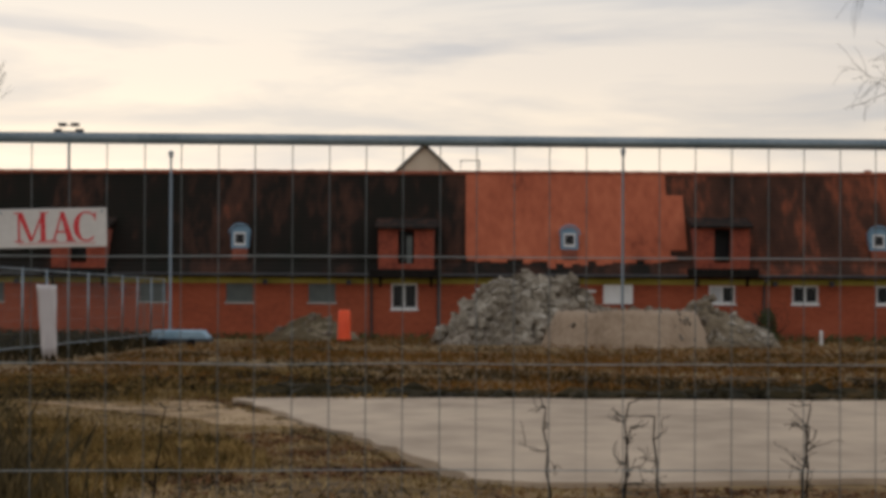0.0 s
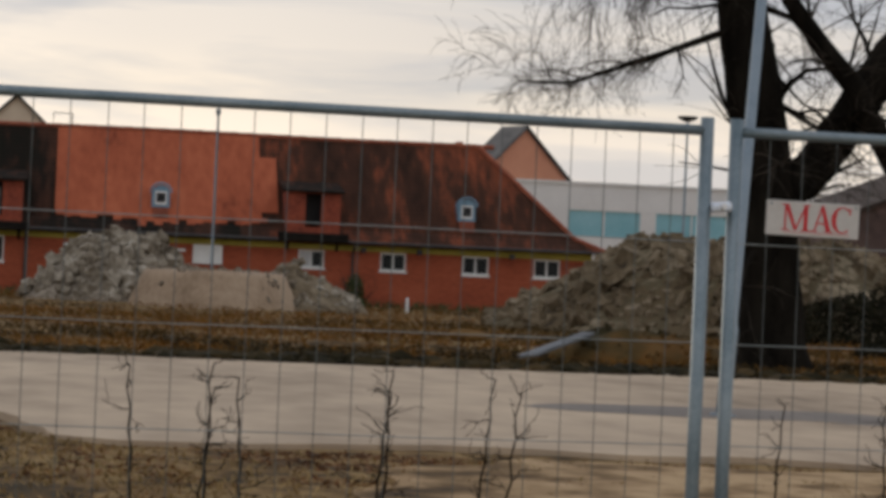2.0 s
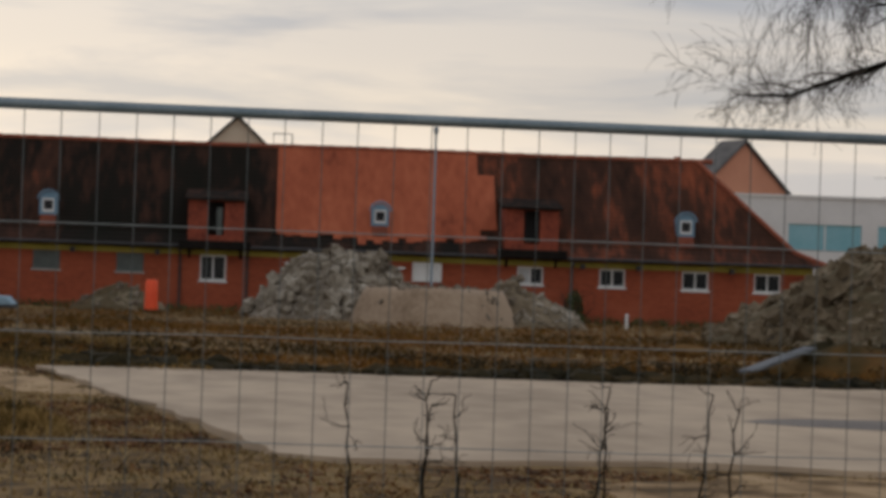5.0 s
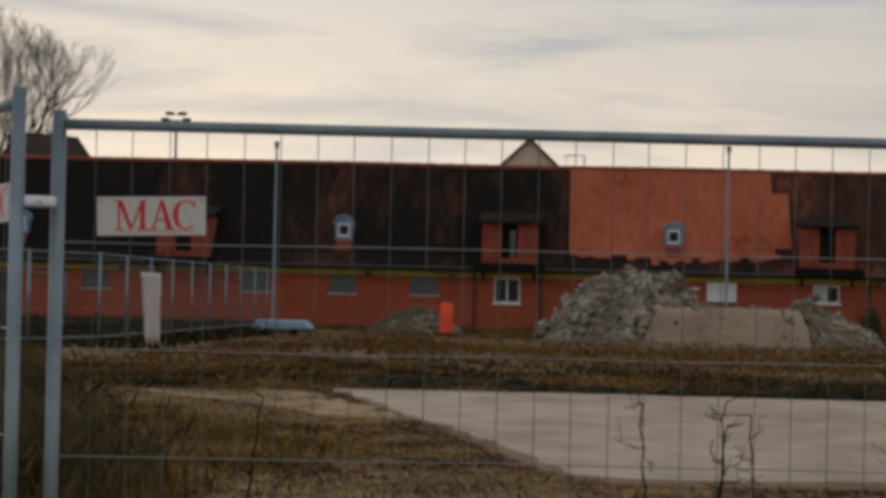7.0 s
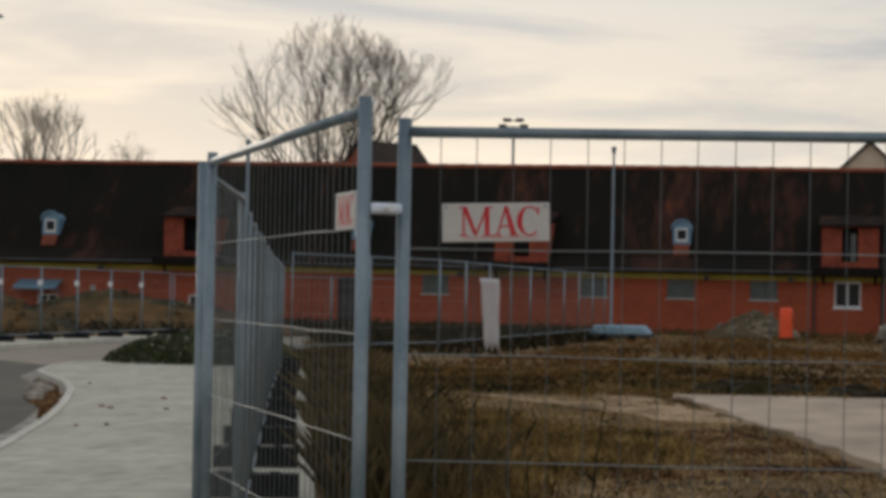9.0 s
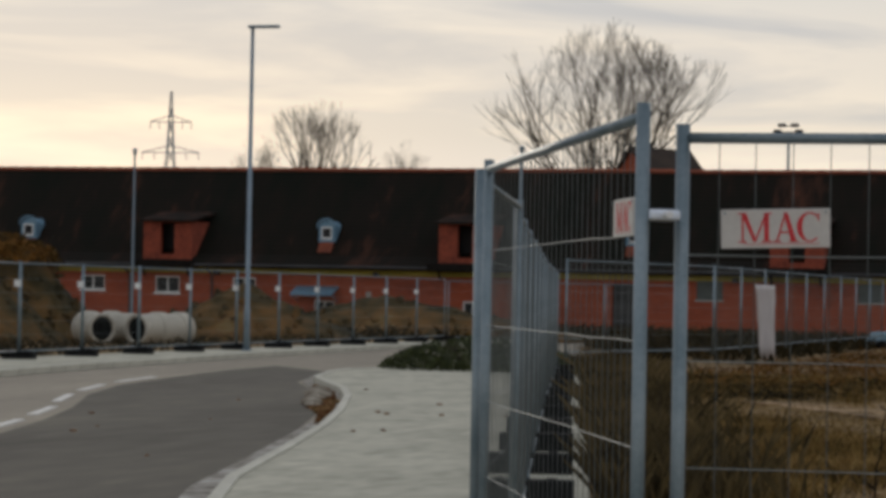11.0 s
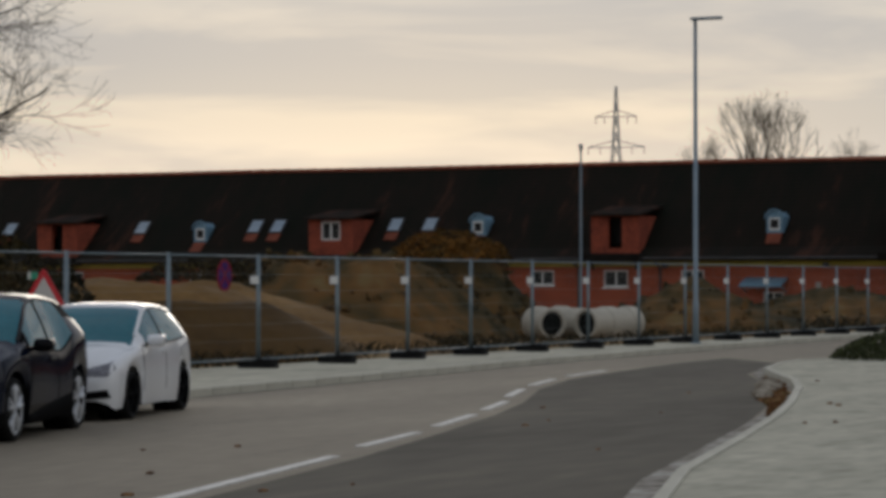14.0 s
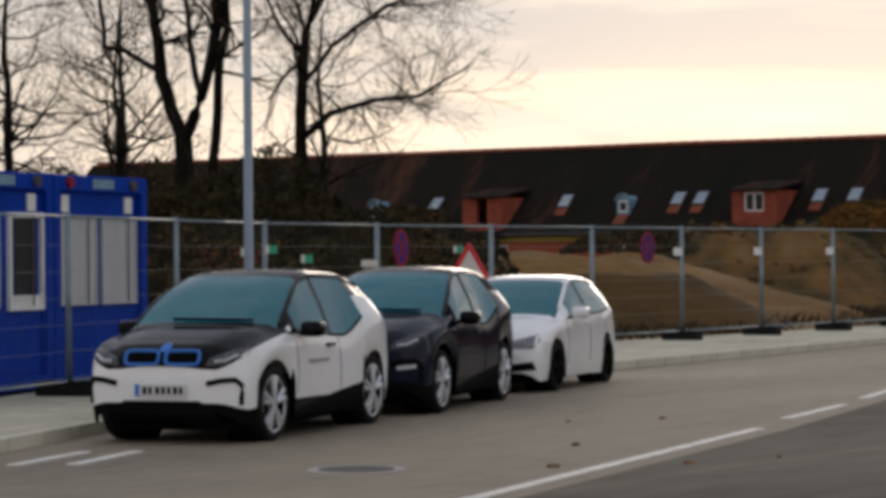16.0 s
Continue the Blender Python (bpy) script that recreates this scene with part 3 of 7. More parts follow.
# boarded opening and white frames leaning at the wall
part("board", box(5.95, 7.25, WALL_Y - 0.10, WALL_Y - 0.02, 1.55, 2.40, bevel=0.02), M["white"], house, "white board over a window")
for x, z in ((0.3, 2.0), (1.0, 2.05), (3.6, 1.98), (4.4, 2.0), (5.0, 1.95)):
    bm = box(x, x + 0.55, WALL_Y - 0.16, WALL_Y - 0.06, z - 0.38, z - 0.28)
    box(x, x + 0.12, WALL_Y - 0.16, WALL_Y - 0.06, z - 0.28, z + 0.12, bm)
    box(x, x + 0.62, WALL_Y - 0.16, WALL_Y - 0.06, z + 0.12, z + 0.22, bm)
    part("broken_frame", bm, M["white"], house, "broken white window frame")

# roof: a front sheet of two pitches, hip and rear slope, 12 cm thick


def roof_sheet(x0, x1, mat, lift=0.0, z_lo=None, z_hi=None, name="roof_slope", label=""):
    pts = [(y, z) for y, z in ROOF]
    if z_lo is not None:
        pts = [(roof_y(z_lo), z_lo)] + [(y, z) for y, z in ROOF if z_lo < z < z_hi] + [(roof_y(z_hi), z_hi)]
    bm = bmesh.new()
    n = max(1, round((x1 - x0) / 2))
    cols = []
    for i in range(n + 1):
        x = x0 + (x1 - x0) * i / n
        sag = 0.035 * noise.noise((x * 0.12, 0, 0)) if z_lo is None else 0.0
        cols.append([bm.verts.new((x, y - lift, z + lift + sag)) for y, z in pts] + [bm.verts.new((x, y + 0.08, z - 0.12 + sag)) for y, z in reversed(pts)])
    for a, b in zip(cols, cols[1:]):
        for k in range(len(a)):
            bm.faces.new((a[k], b[k], b[(k + 1) % len(a)], a[(k + 1) % len(a)]))
    bm.faces.new(cols[0])
    bm.faces.new(cols[-1][::-1])
    return part(name, bm, mat, house, label)


roof_sheet(X_FAR - 0.4, -19.0, M["roof_black"], label="black mossy clay tiles")
roof_sheet(-19.0, 8.0, M["roof_old"], label="black mossy clay tiles")
roof_sheet(8.0, RIDGE_END, M["roof_mixed"], label="patchy orange and black clay tiles")
# new tiles, laid in stepped patches
roof_sheet(-0.15, 9.0, M["roof_new"], 0.03, 3.62, 7.5, "new_tile_patch", "fresh orange clay tiles")
roof_sheet(9.0, 9.75, M["roof_new"], 0.03, 3.95, 6.5, "new_tile_patch", "fresh orange clay tiles")
rng = random.Random(3)
for i in range(26):
    x = -0.1 + i * 0.36
    drop = 0.10 + 0.30 * rng.random() * (1.4 if 2.5 < x < 6 else 0.8)
    roof_sheet(x, x + 0.36, M["roof_new"], 0.028, 3.62 - drop, 3.66, "new_tile_patch")
# hip end and rear slope
bm = bmesh.new()
ex, z0 = X_END + 0.55, ROOF[0][1]
v = [bm.verts.new(q) for q in ((RIDGE_END, 120, 7.57), (RIDGE_END, 115.6, 3.35), (RIDGE_END, 114.4, z0), (ex, 114.4, z0), (ex - 1.25, 115.6, 3.35), (ex - 1.25, 124.4, 3.35), (ex, 125.65, z0), (RIDGE_END, 125.65, z0), (RIDGE_END, 124.4, 3.35))]
bm.faces.new((v[0], v[1], v[4]))
bm.faces.new((v[1], v[2], v[3], v[4]))
bm.faces.new((v[0], v[4], v[5]))
bm.faces.new((v[4], v[3], v[6], v[5]))
bm.faces.new((v[0], v[5], v[8]))
bm.faces.new((v[5], v[6], v[7], v[8]))
part("hip_slope", bm, M["roof_mixed"], house, "patchy orange and black clay tiles")
part("rear_slope", extrude_x([(120, 7.57), (124.4, 3.35), (125.65, 2.66), (125.6, 2.54), (124.3, 3.2), (120, 7.4)], X_FAR - 0.4, RIDGE_END), M["roof_old"], house)
bm = bmesh.new()
x = X_FAR
while x < RIDGE_END:
    s = 0.035 * noise.noise((x * 0.12, 0, 0))
    tube([(x, 120, 7.56 + s), (x + 0.82, 120, 7.58 + s)], 0.13, bm, 6)
    x += 0.8
part("ridge_tiles", bm, M["ridge"], house, "red ridge tiles")
part("hip_tiles", tube([(RIDGE_END, 119.95, 7.58), (ex - 1.25, 115.58, 3.40), (ex, 114.4, 2.84)], 0.11), M["ridge"], house)
part("gutter", tube([(X_FAR, 114.33, 2.79), (X_END + 0.5, 114.33, 2.79)], 0.06), M["slate"], house, "dark gutter")
for x in (-9.0, -5.3, 13.5, 16.0, 20.2, -20.0, -29.5, -36.8, -44.7, -53, -60.5):
    part("rafter_bracket", box(x - 0.09, x + 0.09, 114.5, 115.0, 2.36, 2.58, bevel=0.02), M["slate"], house)
for x in (-4.3, -1.35, 13.05, -29.0, -49.2, -45.0, -22.6):
    part("downpipe", tube([(x, 114.3, 2.6), (x, 114.9, 2.35), (x, 114.92, 0.0)], 0.055), M["slate"], house)


M["tarred"] = material("black_tarred_wood", two((0.008, 0.007, 0.006), (0.020, 0.017, 0.014)), 2.0, 0.9, spec=0.1)


def loft_dormer(x, w, z0, z1, style):
    """A brick wall dormer that stands over the eaves, with its loading door."""
    d = new("loft_dormer")
    d.parent = house
    d.location = (x, 114.9, 0)
    h = w / 2
    hole = (-0.36, 0.36, z0 + 0.05, z1 - 0.06) if style != "window" else (-0.55, 0.55, z0 + 0.55, z1 - 0.10)
    part("brick_face", wall_with_openings(-h, h, z0 - 0.5, z1, 0, 0.3, [hole]), M["brick_bright"], d, "bright red brick front")
    for s in (-1, 1):
        a, b = sorted((s * h, s * (h - 0.14)))
        lo, hi = roof_y(z0 - 0.3) - 114.9, roof_y(z1) - 114.9
        prof = [(0.3, z0 - 0.5), (0.3, z1), (hi + 0.15, z1), (lo + 0.1, z0 - 0.5)]
        part("cheek", extrude_x(prof, a, b), M["brick_bright"], d, "red brick cheek")
    top = roof_y(z1 + 0.5) - 114.9
    part("pent_roof", extrude_x([(-0.22, z1 - 0.02), (-0.22, z1 + 0.07), (top, z1 + 0.55), (top, z1 + 0.4)], -h - 0.16, h + 0.16), M["roof_old"], d, "mossy tiled pent roof")
    part("eaves_shelf", box(-h - 0.35, h + 0.35, -0.75, 0.02, z0 - 0.60, z0 - 0.20, bevel=0.05), M["tarred"], d, "dark projecting loading shelf")
    for s in (-h + 0.1, h - 0.1):
        part("shelf_bracket", tube([(s, -0.45, z0 - 0.44), (s, 0.02, z0 - 0.95)], 0.06, None, 6), M["tarred"], d)
    if style == "window":
        bm = bmesh.new()
        a, b, c, e = hole
        for q in ((a, b, c, c + 0.08), (a, b, e - 0.08, e), (a, a + 0.08, c, e), (b - 0.08, b, c, e), (-0.045, 0.045, c, e)):
            box(q[0], q[1], 0.04, 0.12, q[2], q[3], bm)
        o = part("frame", bm, M["white"], d, "white double casement")
        part("pane", box(a, b, 0.09, 0.10, c, e), M["glass"], d)
    else:
        # added dark sheet that paints the shade behind the loading door
        part("dark_recess", box(hole[0] - 0.2, hole[1] + 0.2, 0.9, 0.95, hole[2] - 0.2, hole[3] + 0.2), M["dark"], d, "near-black sheet standing in for the loft's shade")
        if style == "ajar":
            part("door_leaf", box(0.02, 0.26, 0.16, 0.22, hole[2], hole[3] - 0.25), M["greywin"], d, "weathered green-grey door leaf")
    return d


for x, w, a, b, s in ((-2.78, 2.45, 3.25, 4.84, "ajar"), (11.2, 2.4, 3.33, 4.94, "open"), (-17.3, 2.4, 3.25, 4.84, "open"), (-32.6, 2.5, 3.25, 4.86, "open"), (-47.3, 2.45, 3.25, 4.85, "open"), (-62.75, 2.5, 3.25, 4.85, "window"), (-79.3, 2.5, 3.2, 4.80, "open")):
    loft_dormer(x, w, a, b, s)


def small_dormer(x, z0=3.98, w=0.78):
    """A small zinc dormer with an arched hood over a little window, above an apron of newer tiles."""
    d = new("eyebrow_dormer")
    d.parent = house
    d.location = (x, 116.05, z0)
    arch = [(-w / 2, 0.0), (w / 2, 0.0), (w / 2, 0.66)] + [(w / 2 * math.cos(a), 0.66 + 0.34 * math.sin(a)) for a in (math.pi * k / 8 for k in range(1, 8))] + [(-w / 2, 0.66)]
    bm = bmesh.new()
    depth = 1.25
    f, b = [bm.verts.new((px, 0, pz)) for px, pz in arch], [bm.verts.new((px, depth, pz)) for px, pz in arch]
    bm.faces.new(f)
    bm.faces.new(b[::-1])
    for i in range(len(arch)):
        j = (i + 1) % len(arch)
        bm.faces.new((f[i], b[i], b[j], f[j]))
    part("hood", bm, M["zinc"], d, "pale blue-grey zinc hood")
    hood = [((w / 2 + 0.07) * math.cos(a), -0.05, 0.66 + 0.42 * math.sin(a)) for a in (math.pi * k / 10 for k in range(11))]
    part("hood_rim", tube(hood, 0.045, None, 6), M["zinc"], d)
    part("frame", wall_with_openings(-0.26, 0.26, 0.12, 0.72, -0.03, -0.004, [(-0.20, 0.20, 0.22, 0.64)]), M["white"], d, "white window frame")
    part("pane", box(-0.20, 0.20, -0.02, -0.012, 0.22, 0.64), M["dark"], d, "dark little pane")
    bm = extrude_x([(roof_y(z0 - 0.5) - 116.05 - 0.06, -0.5), (-0.02, 0.0), (0.25, 0.0), (roof_y(z0 - 0.5) - 116.05 + 0.1, -0.5)], -w / 2 + 0.05, w / 2 - 0.05)
    part("apron", bm, M["apron"], d, "orange tile apron")
    return d


for x in (-10.24, 4.49, 18.27, -24.9, -39.7, -55.07, -71.1, -87.3):
    small_dormer(x, 3.98 if x > -60 else 3.78)


def skylight(x, z=4.5):
    s = new("skylight")
    s.parent = house
    s.matrix_basis = pose(x, roof_y(z), z, 43.8, 0, 0)
    part("frame", wall_with_openings(-0.36, 0.36, 0.02, 0.14, -0.48, 0.48, []), M["slate"], s, "dark roof window frame")
    part("pane", box(-0.30, 0.30, -0.42, 0.42, 0.14, 0.15), M["skyglass"], s, "pane that mirrors the pale sky")
    part("apron", box(-0.34, 0.34, -1.05, -0.49, 0.03, 0.075), M["apron"], s, "orange tile apron")


for x in (-83.6, -75.1, -68.16, -66.82, -60.0, -58.05):
    skylight(x)

bm = extrude_x([(114.0, 1.55), (115.0, 1.90), (115.0, 1.82), (114.0, 1.45)], -40.75, -38.7)
for q in (-40.7, -38.75):
    tube([(q, 114.05, 1.5), (q, 114.98, 1.2)], 0.03, bm, 6)
part("canopy", bm, M["zinc"], house, "blue-grey canopy over a window")
part("meter_plate", box(-37.35, -37.1, 114.93, 114.99, 1.42, 1.68, bevel=0.01), M["concrete"], house)


# ---- buildings behind ----
def gable_house(name, label, x, y, w, depth, eave, ridge, wall, roof, turn=0.0, along=False):
    """A house whose gable faces the camera, or its eaves where along is set."""
    h = thing(name, label, "building", pose(x, y, 0, 0, 0, turn + (90 if along else 0)))
    bm = bmesh.new()
    prof = [(-w / 2, 0), (w / 2, 0), (w / 2, eave), (0, ridge), (-w / 2, eave)]
    f, b = [bm.verts.new((p, 0, q)) for p, q in prof], [bm.verts.new((p, depth, q)) for p, q in prof]
    bm.faces.new(f)
    bm.faces.new(b[::-1])
    for i in range(5):
        j = (i + 1) % 5
        bm.faces.new((f[i], b[i], b[j], f[j]))
    part("wall", bm, wall, h)
    for s in (-1, 1):
        k = (ridge - eave) / (w / 2)
        bm = bmesh.new()
        pr = [(0, ridge + 0.02), (s * (w / 2 + 0.35), eave - 0.35 * k + 0.02), (s * (w / 2 + 0.35), eave - 0.35 * k + 0.24), (0, ridge + 0.24)]
        f, b = [bm.verts.new((p, -0.3, q)) for p, q in pr], [bm.verts.new((p, depth + 0.3, q)) for p, q in pr]
        bm.faces.new(f)
        bm.faces.new(b[::-1])
        for i in range(4):
            bm.faces.new((f[i], b[i], b[(i + 1) % 4], f[(i + 1) % 4]))
        part("roof_slope", bm, roof, h)
    return h


g = gable_house("gabled_house", "cream rendered gable behind the roof ridge", -3.1, 180, 8.5, 14, 8.4, 12.4, M["cream"], M["slate"])
part("chimney_rail", tube([(2.5, 3, 10.2), (2.5, 3, 11.6), (3.8, 3, 11.6), (3.8, 3, 9.8)], 0.05), M["slate"], g)
M["dark_tiles"] = material("dark_brown_tiles", two((0.020, 0.014, 0.010), (0.055, 0.036, 0.024)), 0.8, 0.9, bump=0.3)
gable_house("gabled_house", "brick gable with a dark roof behind the ridge", -41.0, 190, 7.5, 6.0, 8.6, 12.7, M["brick"], M["dark_tiles"], turn=-32)
M["grey_slate"] = material("weathered_grey_slate", two((0.07, 0.068, 0.066), (0.17, 0.16, 0.15)), 0.9, 0.8, bump=0.3)
g = gable_house("gabled_house", "salmon rendered gable with a dark slate roof", 33.35, 186, 15.0, 2.8, 5.4, 12.35, M["orange_wall"], M["grey_slate"], turn=24)
part("chimney", box(-3.2, -2.8, 4, 4.4, 8.4, 11.3), M["brick"], g)
hall = thing("white_hall", "white rendered flat-roofed hall with aqua glazing", "building", pose(0, 0, 0))
win = [(33.6, 38.5, 4.5, 6.2), (39.6, 44.5, 4.5, 6.2), (45.6, 50.5, 4.5, 6.2)]
part("front_wall", wall_with_openings(30.0, 58, 0, 7.92, 170, 170.4, win), M["white_wall"], hall)
part("roof", box(30.0, 58, 170.4, 190, 7.5, 7.8), M["slate"], hall)
part("side_wall", box(57.6, 58, 170.4, 190, 0, 7.5), M["white_wall"], hall)
part("parapet", box(29.9, 58.1, 169.9, 170.5, 7.92, 8.1), M["white_wall"], hall)
for a, b, c, d in win:
    w = part("window", box(a, b, 170.1, 170.2, c, d), M["aqua"], hall, "pale aqua glazing")
    part("mullion", box((a + b) / 2 - 0.05, (a + b) / 2 + 0.05, 170.04, 170.12, c, d), M["white_wall"], hall)
M["brown_roof"] = material("dull_brown_roof_tiles", two((0.028, 0.018, 0.013), (0.060, 0.038, 0.028)), 0.6, 0.9, bump=0.3)
gable_house("gabled_house", "old house with brown tiled roof behind trees", 49.0, 122, 22.0, 14, 5.2, 9.6, M["pink_wall"], M["brown_roof"])


# ---- heaps ----
M["soil_grey"] = material("grey_brown_soil", [(0.36, (0.024, 0.018, 0.010)), (0.45, (0.110, 0.078, 0.042)), (0.53, (0.082, 0.066, 0.036)), (0.62, (0.24, 0.193, 0.128))], 0.4, 0.95, bump=0.8, fine=3, fine_amount=0.45)
M["rubble_brown"] = material("brown_rubble", [(0.32, (0.032, 0.024, 0.014)), (0.45, (0.115, 0.086, 0.052)), (0.56, (0.20, 0.157, 0.102)), (0.7, (0.31, 0.255, 0.18))], 0.5, 0.95, bump=0.6, fine=3, fine_amount=0.45)
M["sand_pale"] = material("pale_warm_sand", [(0.3, (0.22, 0.155, 0.10)), (0.5, (0.34, 0.25, 0.17)), (0.7, (0.43, 0.33, 0.23))], 0.5, 0.95, bump=0.6, fine=5, fine_amount=0.45)
# darker copy of the sand, with the heap's shade put into the colour
M["sand_dark"] = material("shaded_brown_sand", [(0.3, (0.036, 0.020, 0.006)), (0.6, (0.095, 0.054, 0.017))], 0.4, 0.95, bump=0.6, fine=6)
M["rubble"] = material("grey_rubble", [(0.3, (0.06, 0.052, 0.042)), (0.5, (0.20, 0.165, 0.125)), (0.7, (0.40, 0.345, 0.27))], 0.9, 0.95, bump=0.8, fine=7, fine_amount=0.5)
M["rubble_pale"] = material("pale_broken_concrete", [(0.30, (0.035, 0.028, 0.020)), (0.41, (0.13, 0.105, 0.075)), (0.50, (0.24, 0.205, 0.155)), (0.60, (0.36, 0.32, 0.255)), (0.70, (0.55, 0.50, 0.42))], 0.7, 0.95, bump=0.6, fine=4, fine_amount=0.5)


def heap(name, label, x, y, rx, ry, h, mat, seed, rough=0.25, power=1.4, stones=0, stone_mat=None, stone_size=(0.10, 0.45), flat=None, turn=0.0):
    """A heap of loose stuff: a rough cone with gullies, and separate lumps on it."""
    n, k = 56, 26
    verts, faces = [(0, 0, 0)], []
    top = thing(name, label, "heap", pose(x, y, 0, 0, 0, turn))

    def height(u, v):
        r = math.hypot(u, v)
        z = h * max(0.0, 1 - r) ** power * (1 + 0.0)
        if flat:
            z = min(z, flat * (1 + 0.06 * noise.noise((u * 3, v * 3, seed))))
        fade = max(0.0, 1 - r)
        z += rough * h * fade ** 0.6 * (noise.noise((u * 3.1, v * 3.1, seed)) + 0.5 * noise.noise((u * 8, v * 8, seed + 5)) + 0.3 * noise.noise((u * 19, v * 19, seed + 9))) * 0.8
        return max(z, -0.06) if r < 1 else -0.06

    verts = [(0, 0, height(0, 0))]
    for i in range(1, k + 1):
        for j in range(n):
            a = 2 * math.pi * j / n
            r = i / k
            wob = 1 + 0.14 * noise.noise((math.cos(a) * 1.5, math.sin(a) * 1.5, seed + 2))
            verts.append((rx * r * wob * math.cos(a), ry * r * wob * math.sin(a), height(r * math.cos(a), r * math.sin(a))))
    for j in range(n):
        faces.append((0, 1 + j, 1 + (j + 1) % n))
    for i in range(k - 1):
        for j in range(n):
            a, b = 1 + i * n + j, 1 + i * n + (j + 1) % n
            faces.append((a, a + n, b + n, b))
    raw("body", verts, faces, mat, top, smooth=True)
    if stones:
        r = random.Random(seed)
        bm = bmesh.new()
        for _ in range(stones):
            a, q = r.uniform(0, 2 * math.pi), math.sqrt(r.random()) * 0.97
            u, v = q * math.cos(a), q * math.sin(a)
            s = r.uniform(*stone_size) * (0.5 + 0.8 * r.random() ** 2)
            m = Matrix.LocRotScale((rx * u, ry * v, height(u, v) + s * 0.15), Euler((r.uniform(0, 6), r.uniform(0, 6), r.uniform(0, 6))), (s, s * r.uniform(0.5, 0.9), s * r.uniform(0.35, 0.8)))
            made = bmesh.ops.create_cube(bm, size=1, matrix=m)
            for w in made["verts"]:
                w.co += Vector((r.uniform(-1, 1), r.uniform(-1, 1), r.uniform(-1, 1))) * s * 0.16
        tagged(part("loose_rubble", bm, stone_mat or mat, top), kind="stuff")
    return top


heap("rubble_heap", "grey heap of broken brick and concrete rubble", 2.45, 102, 3.75, 5.0, 3.9, M["rubble"], 11, 0.20, 1.05, 1300, M["rubble_pale"], (0.14, 0.58), flat=2.15)
heap("rubble_heap", "low rubble spread beside the sand bank", 9.0, 98.5, 2.9, 3.4, 1.75, M["rubble_brown"], 12, 0.3, 1.0, 320, M["rubble_pale"], (0.08, 0.36))
heap("sand_bank", "flat-topped bank of pale sand before the building", 5.85, 97, 3.15, 4.4, 7.0, M["sand_pale"], 13, 0.022, 1.0, 200, M["rubble"], (0.05, 0.24), flat=1.28)
heap("rubble_heap", "tall grey-brown heap of rubble and soil", 22.6, 84, 8.6, 10.5, 5.2, M["soil_grey"], 14, 0.15, 1.1, 2300, M["rubble_brown"], (0.10, 0.55), flat=2.75)
heap("rubble_heap", "brown soil heap grown over behind the tree", 30.0, 92, 9.5, 9.0, 2.9, M["soil"], 19, 0.3, 1.0, 300, M["soil"], (0.08, 0.4))
heap("soil_heap", "low mound of turned earth beside the lane", 11.9, 52.6, 2.1, 1.4, 0.85, M["soil"], 27, 0.25, 0.8, 60, M["soil"], (0.06, 0.2), flat=0.50)
heap("soil_heap", "small dark soil heap beside the orange barrel", -6.4, 108, 2.1, 2.0, 1.15, M["soil_grey"], 15, 0.25, 0.9, 60, M["rubble"], (0.08, 0.3))
heap("sand_heap", "smooth yellow sand heap behind the fence", -34.0, 52, 6.0, 6.8, 2.6, M["sand"], 16, 0.08, 1.1, 0, flat=1.5)
# added dark mound that paints the shaded side of the heap behind it
heap("sand_heap", "dug face of the sand heap, its shaded side painted dark", -30.2, 49.2, 3.6, 4.0, 1.9, M["sand_dark"], 23, 0.10, 0.9, 0, flat=1.15)
heap("sand_heap", "long yellow sand heap behind the fence", -38.5, 58, 9.5, 6.5, 2.6, M["sand"], 21, 0.10, 1.0, 0, flat=1.6)
heap("soil_heap", "tall clay and soil heap with dry weeds", -37.5, 70, 5.2, 7.0, 5.0, M["soil"], 17, 0.11, 1.1, 300, M["soil"], (0.1, 0.4), flat=2.2)
heap("soil_heap", "steep soil heap with withered plants on top", -35.6, 73, 3.4, 3.4, 3.9, M["soil"], 24, 0.16, 1.0, 120, M["soil"], (0.1, 0.4), flat=2.75)
heap("soil_heap", "low overgrown soil heap near the pipes", -31.5, 84, 4.5, 4.0, 1.8, M["soil"], 18, 0.25, 1.1, 90, M["soil"], (0.1, 0.4))
heap("soil_heap", "low overgrown soil bank before the brick wall", -29.5, 94, 7.5, 4.0, 1.5, M["soil"], 22, 0.25, 1.0, 90, M["soil"], (0.1, 0.4))


# ---- temporary fences ----
PANEL, TOP = 3.42, 2.09
WIRES_Z = (0.18, 0.49, 0.80, 1.11, 1.42, 1.73)


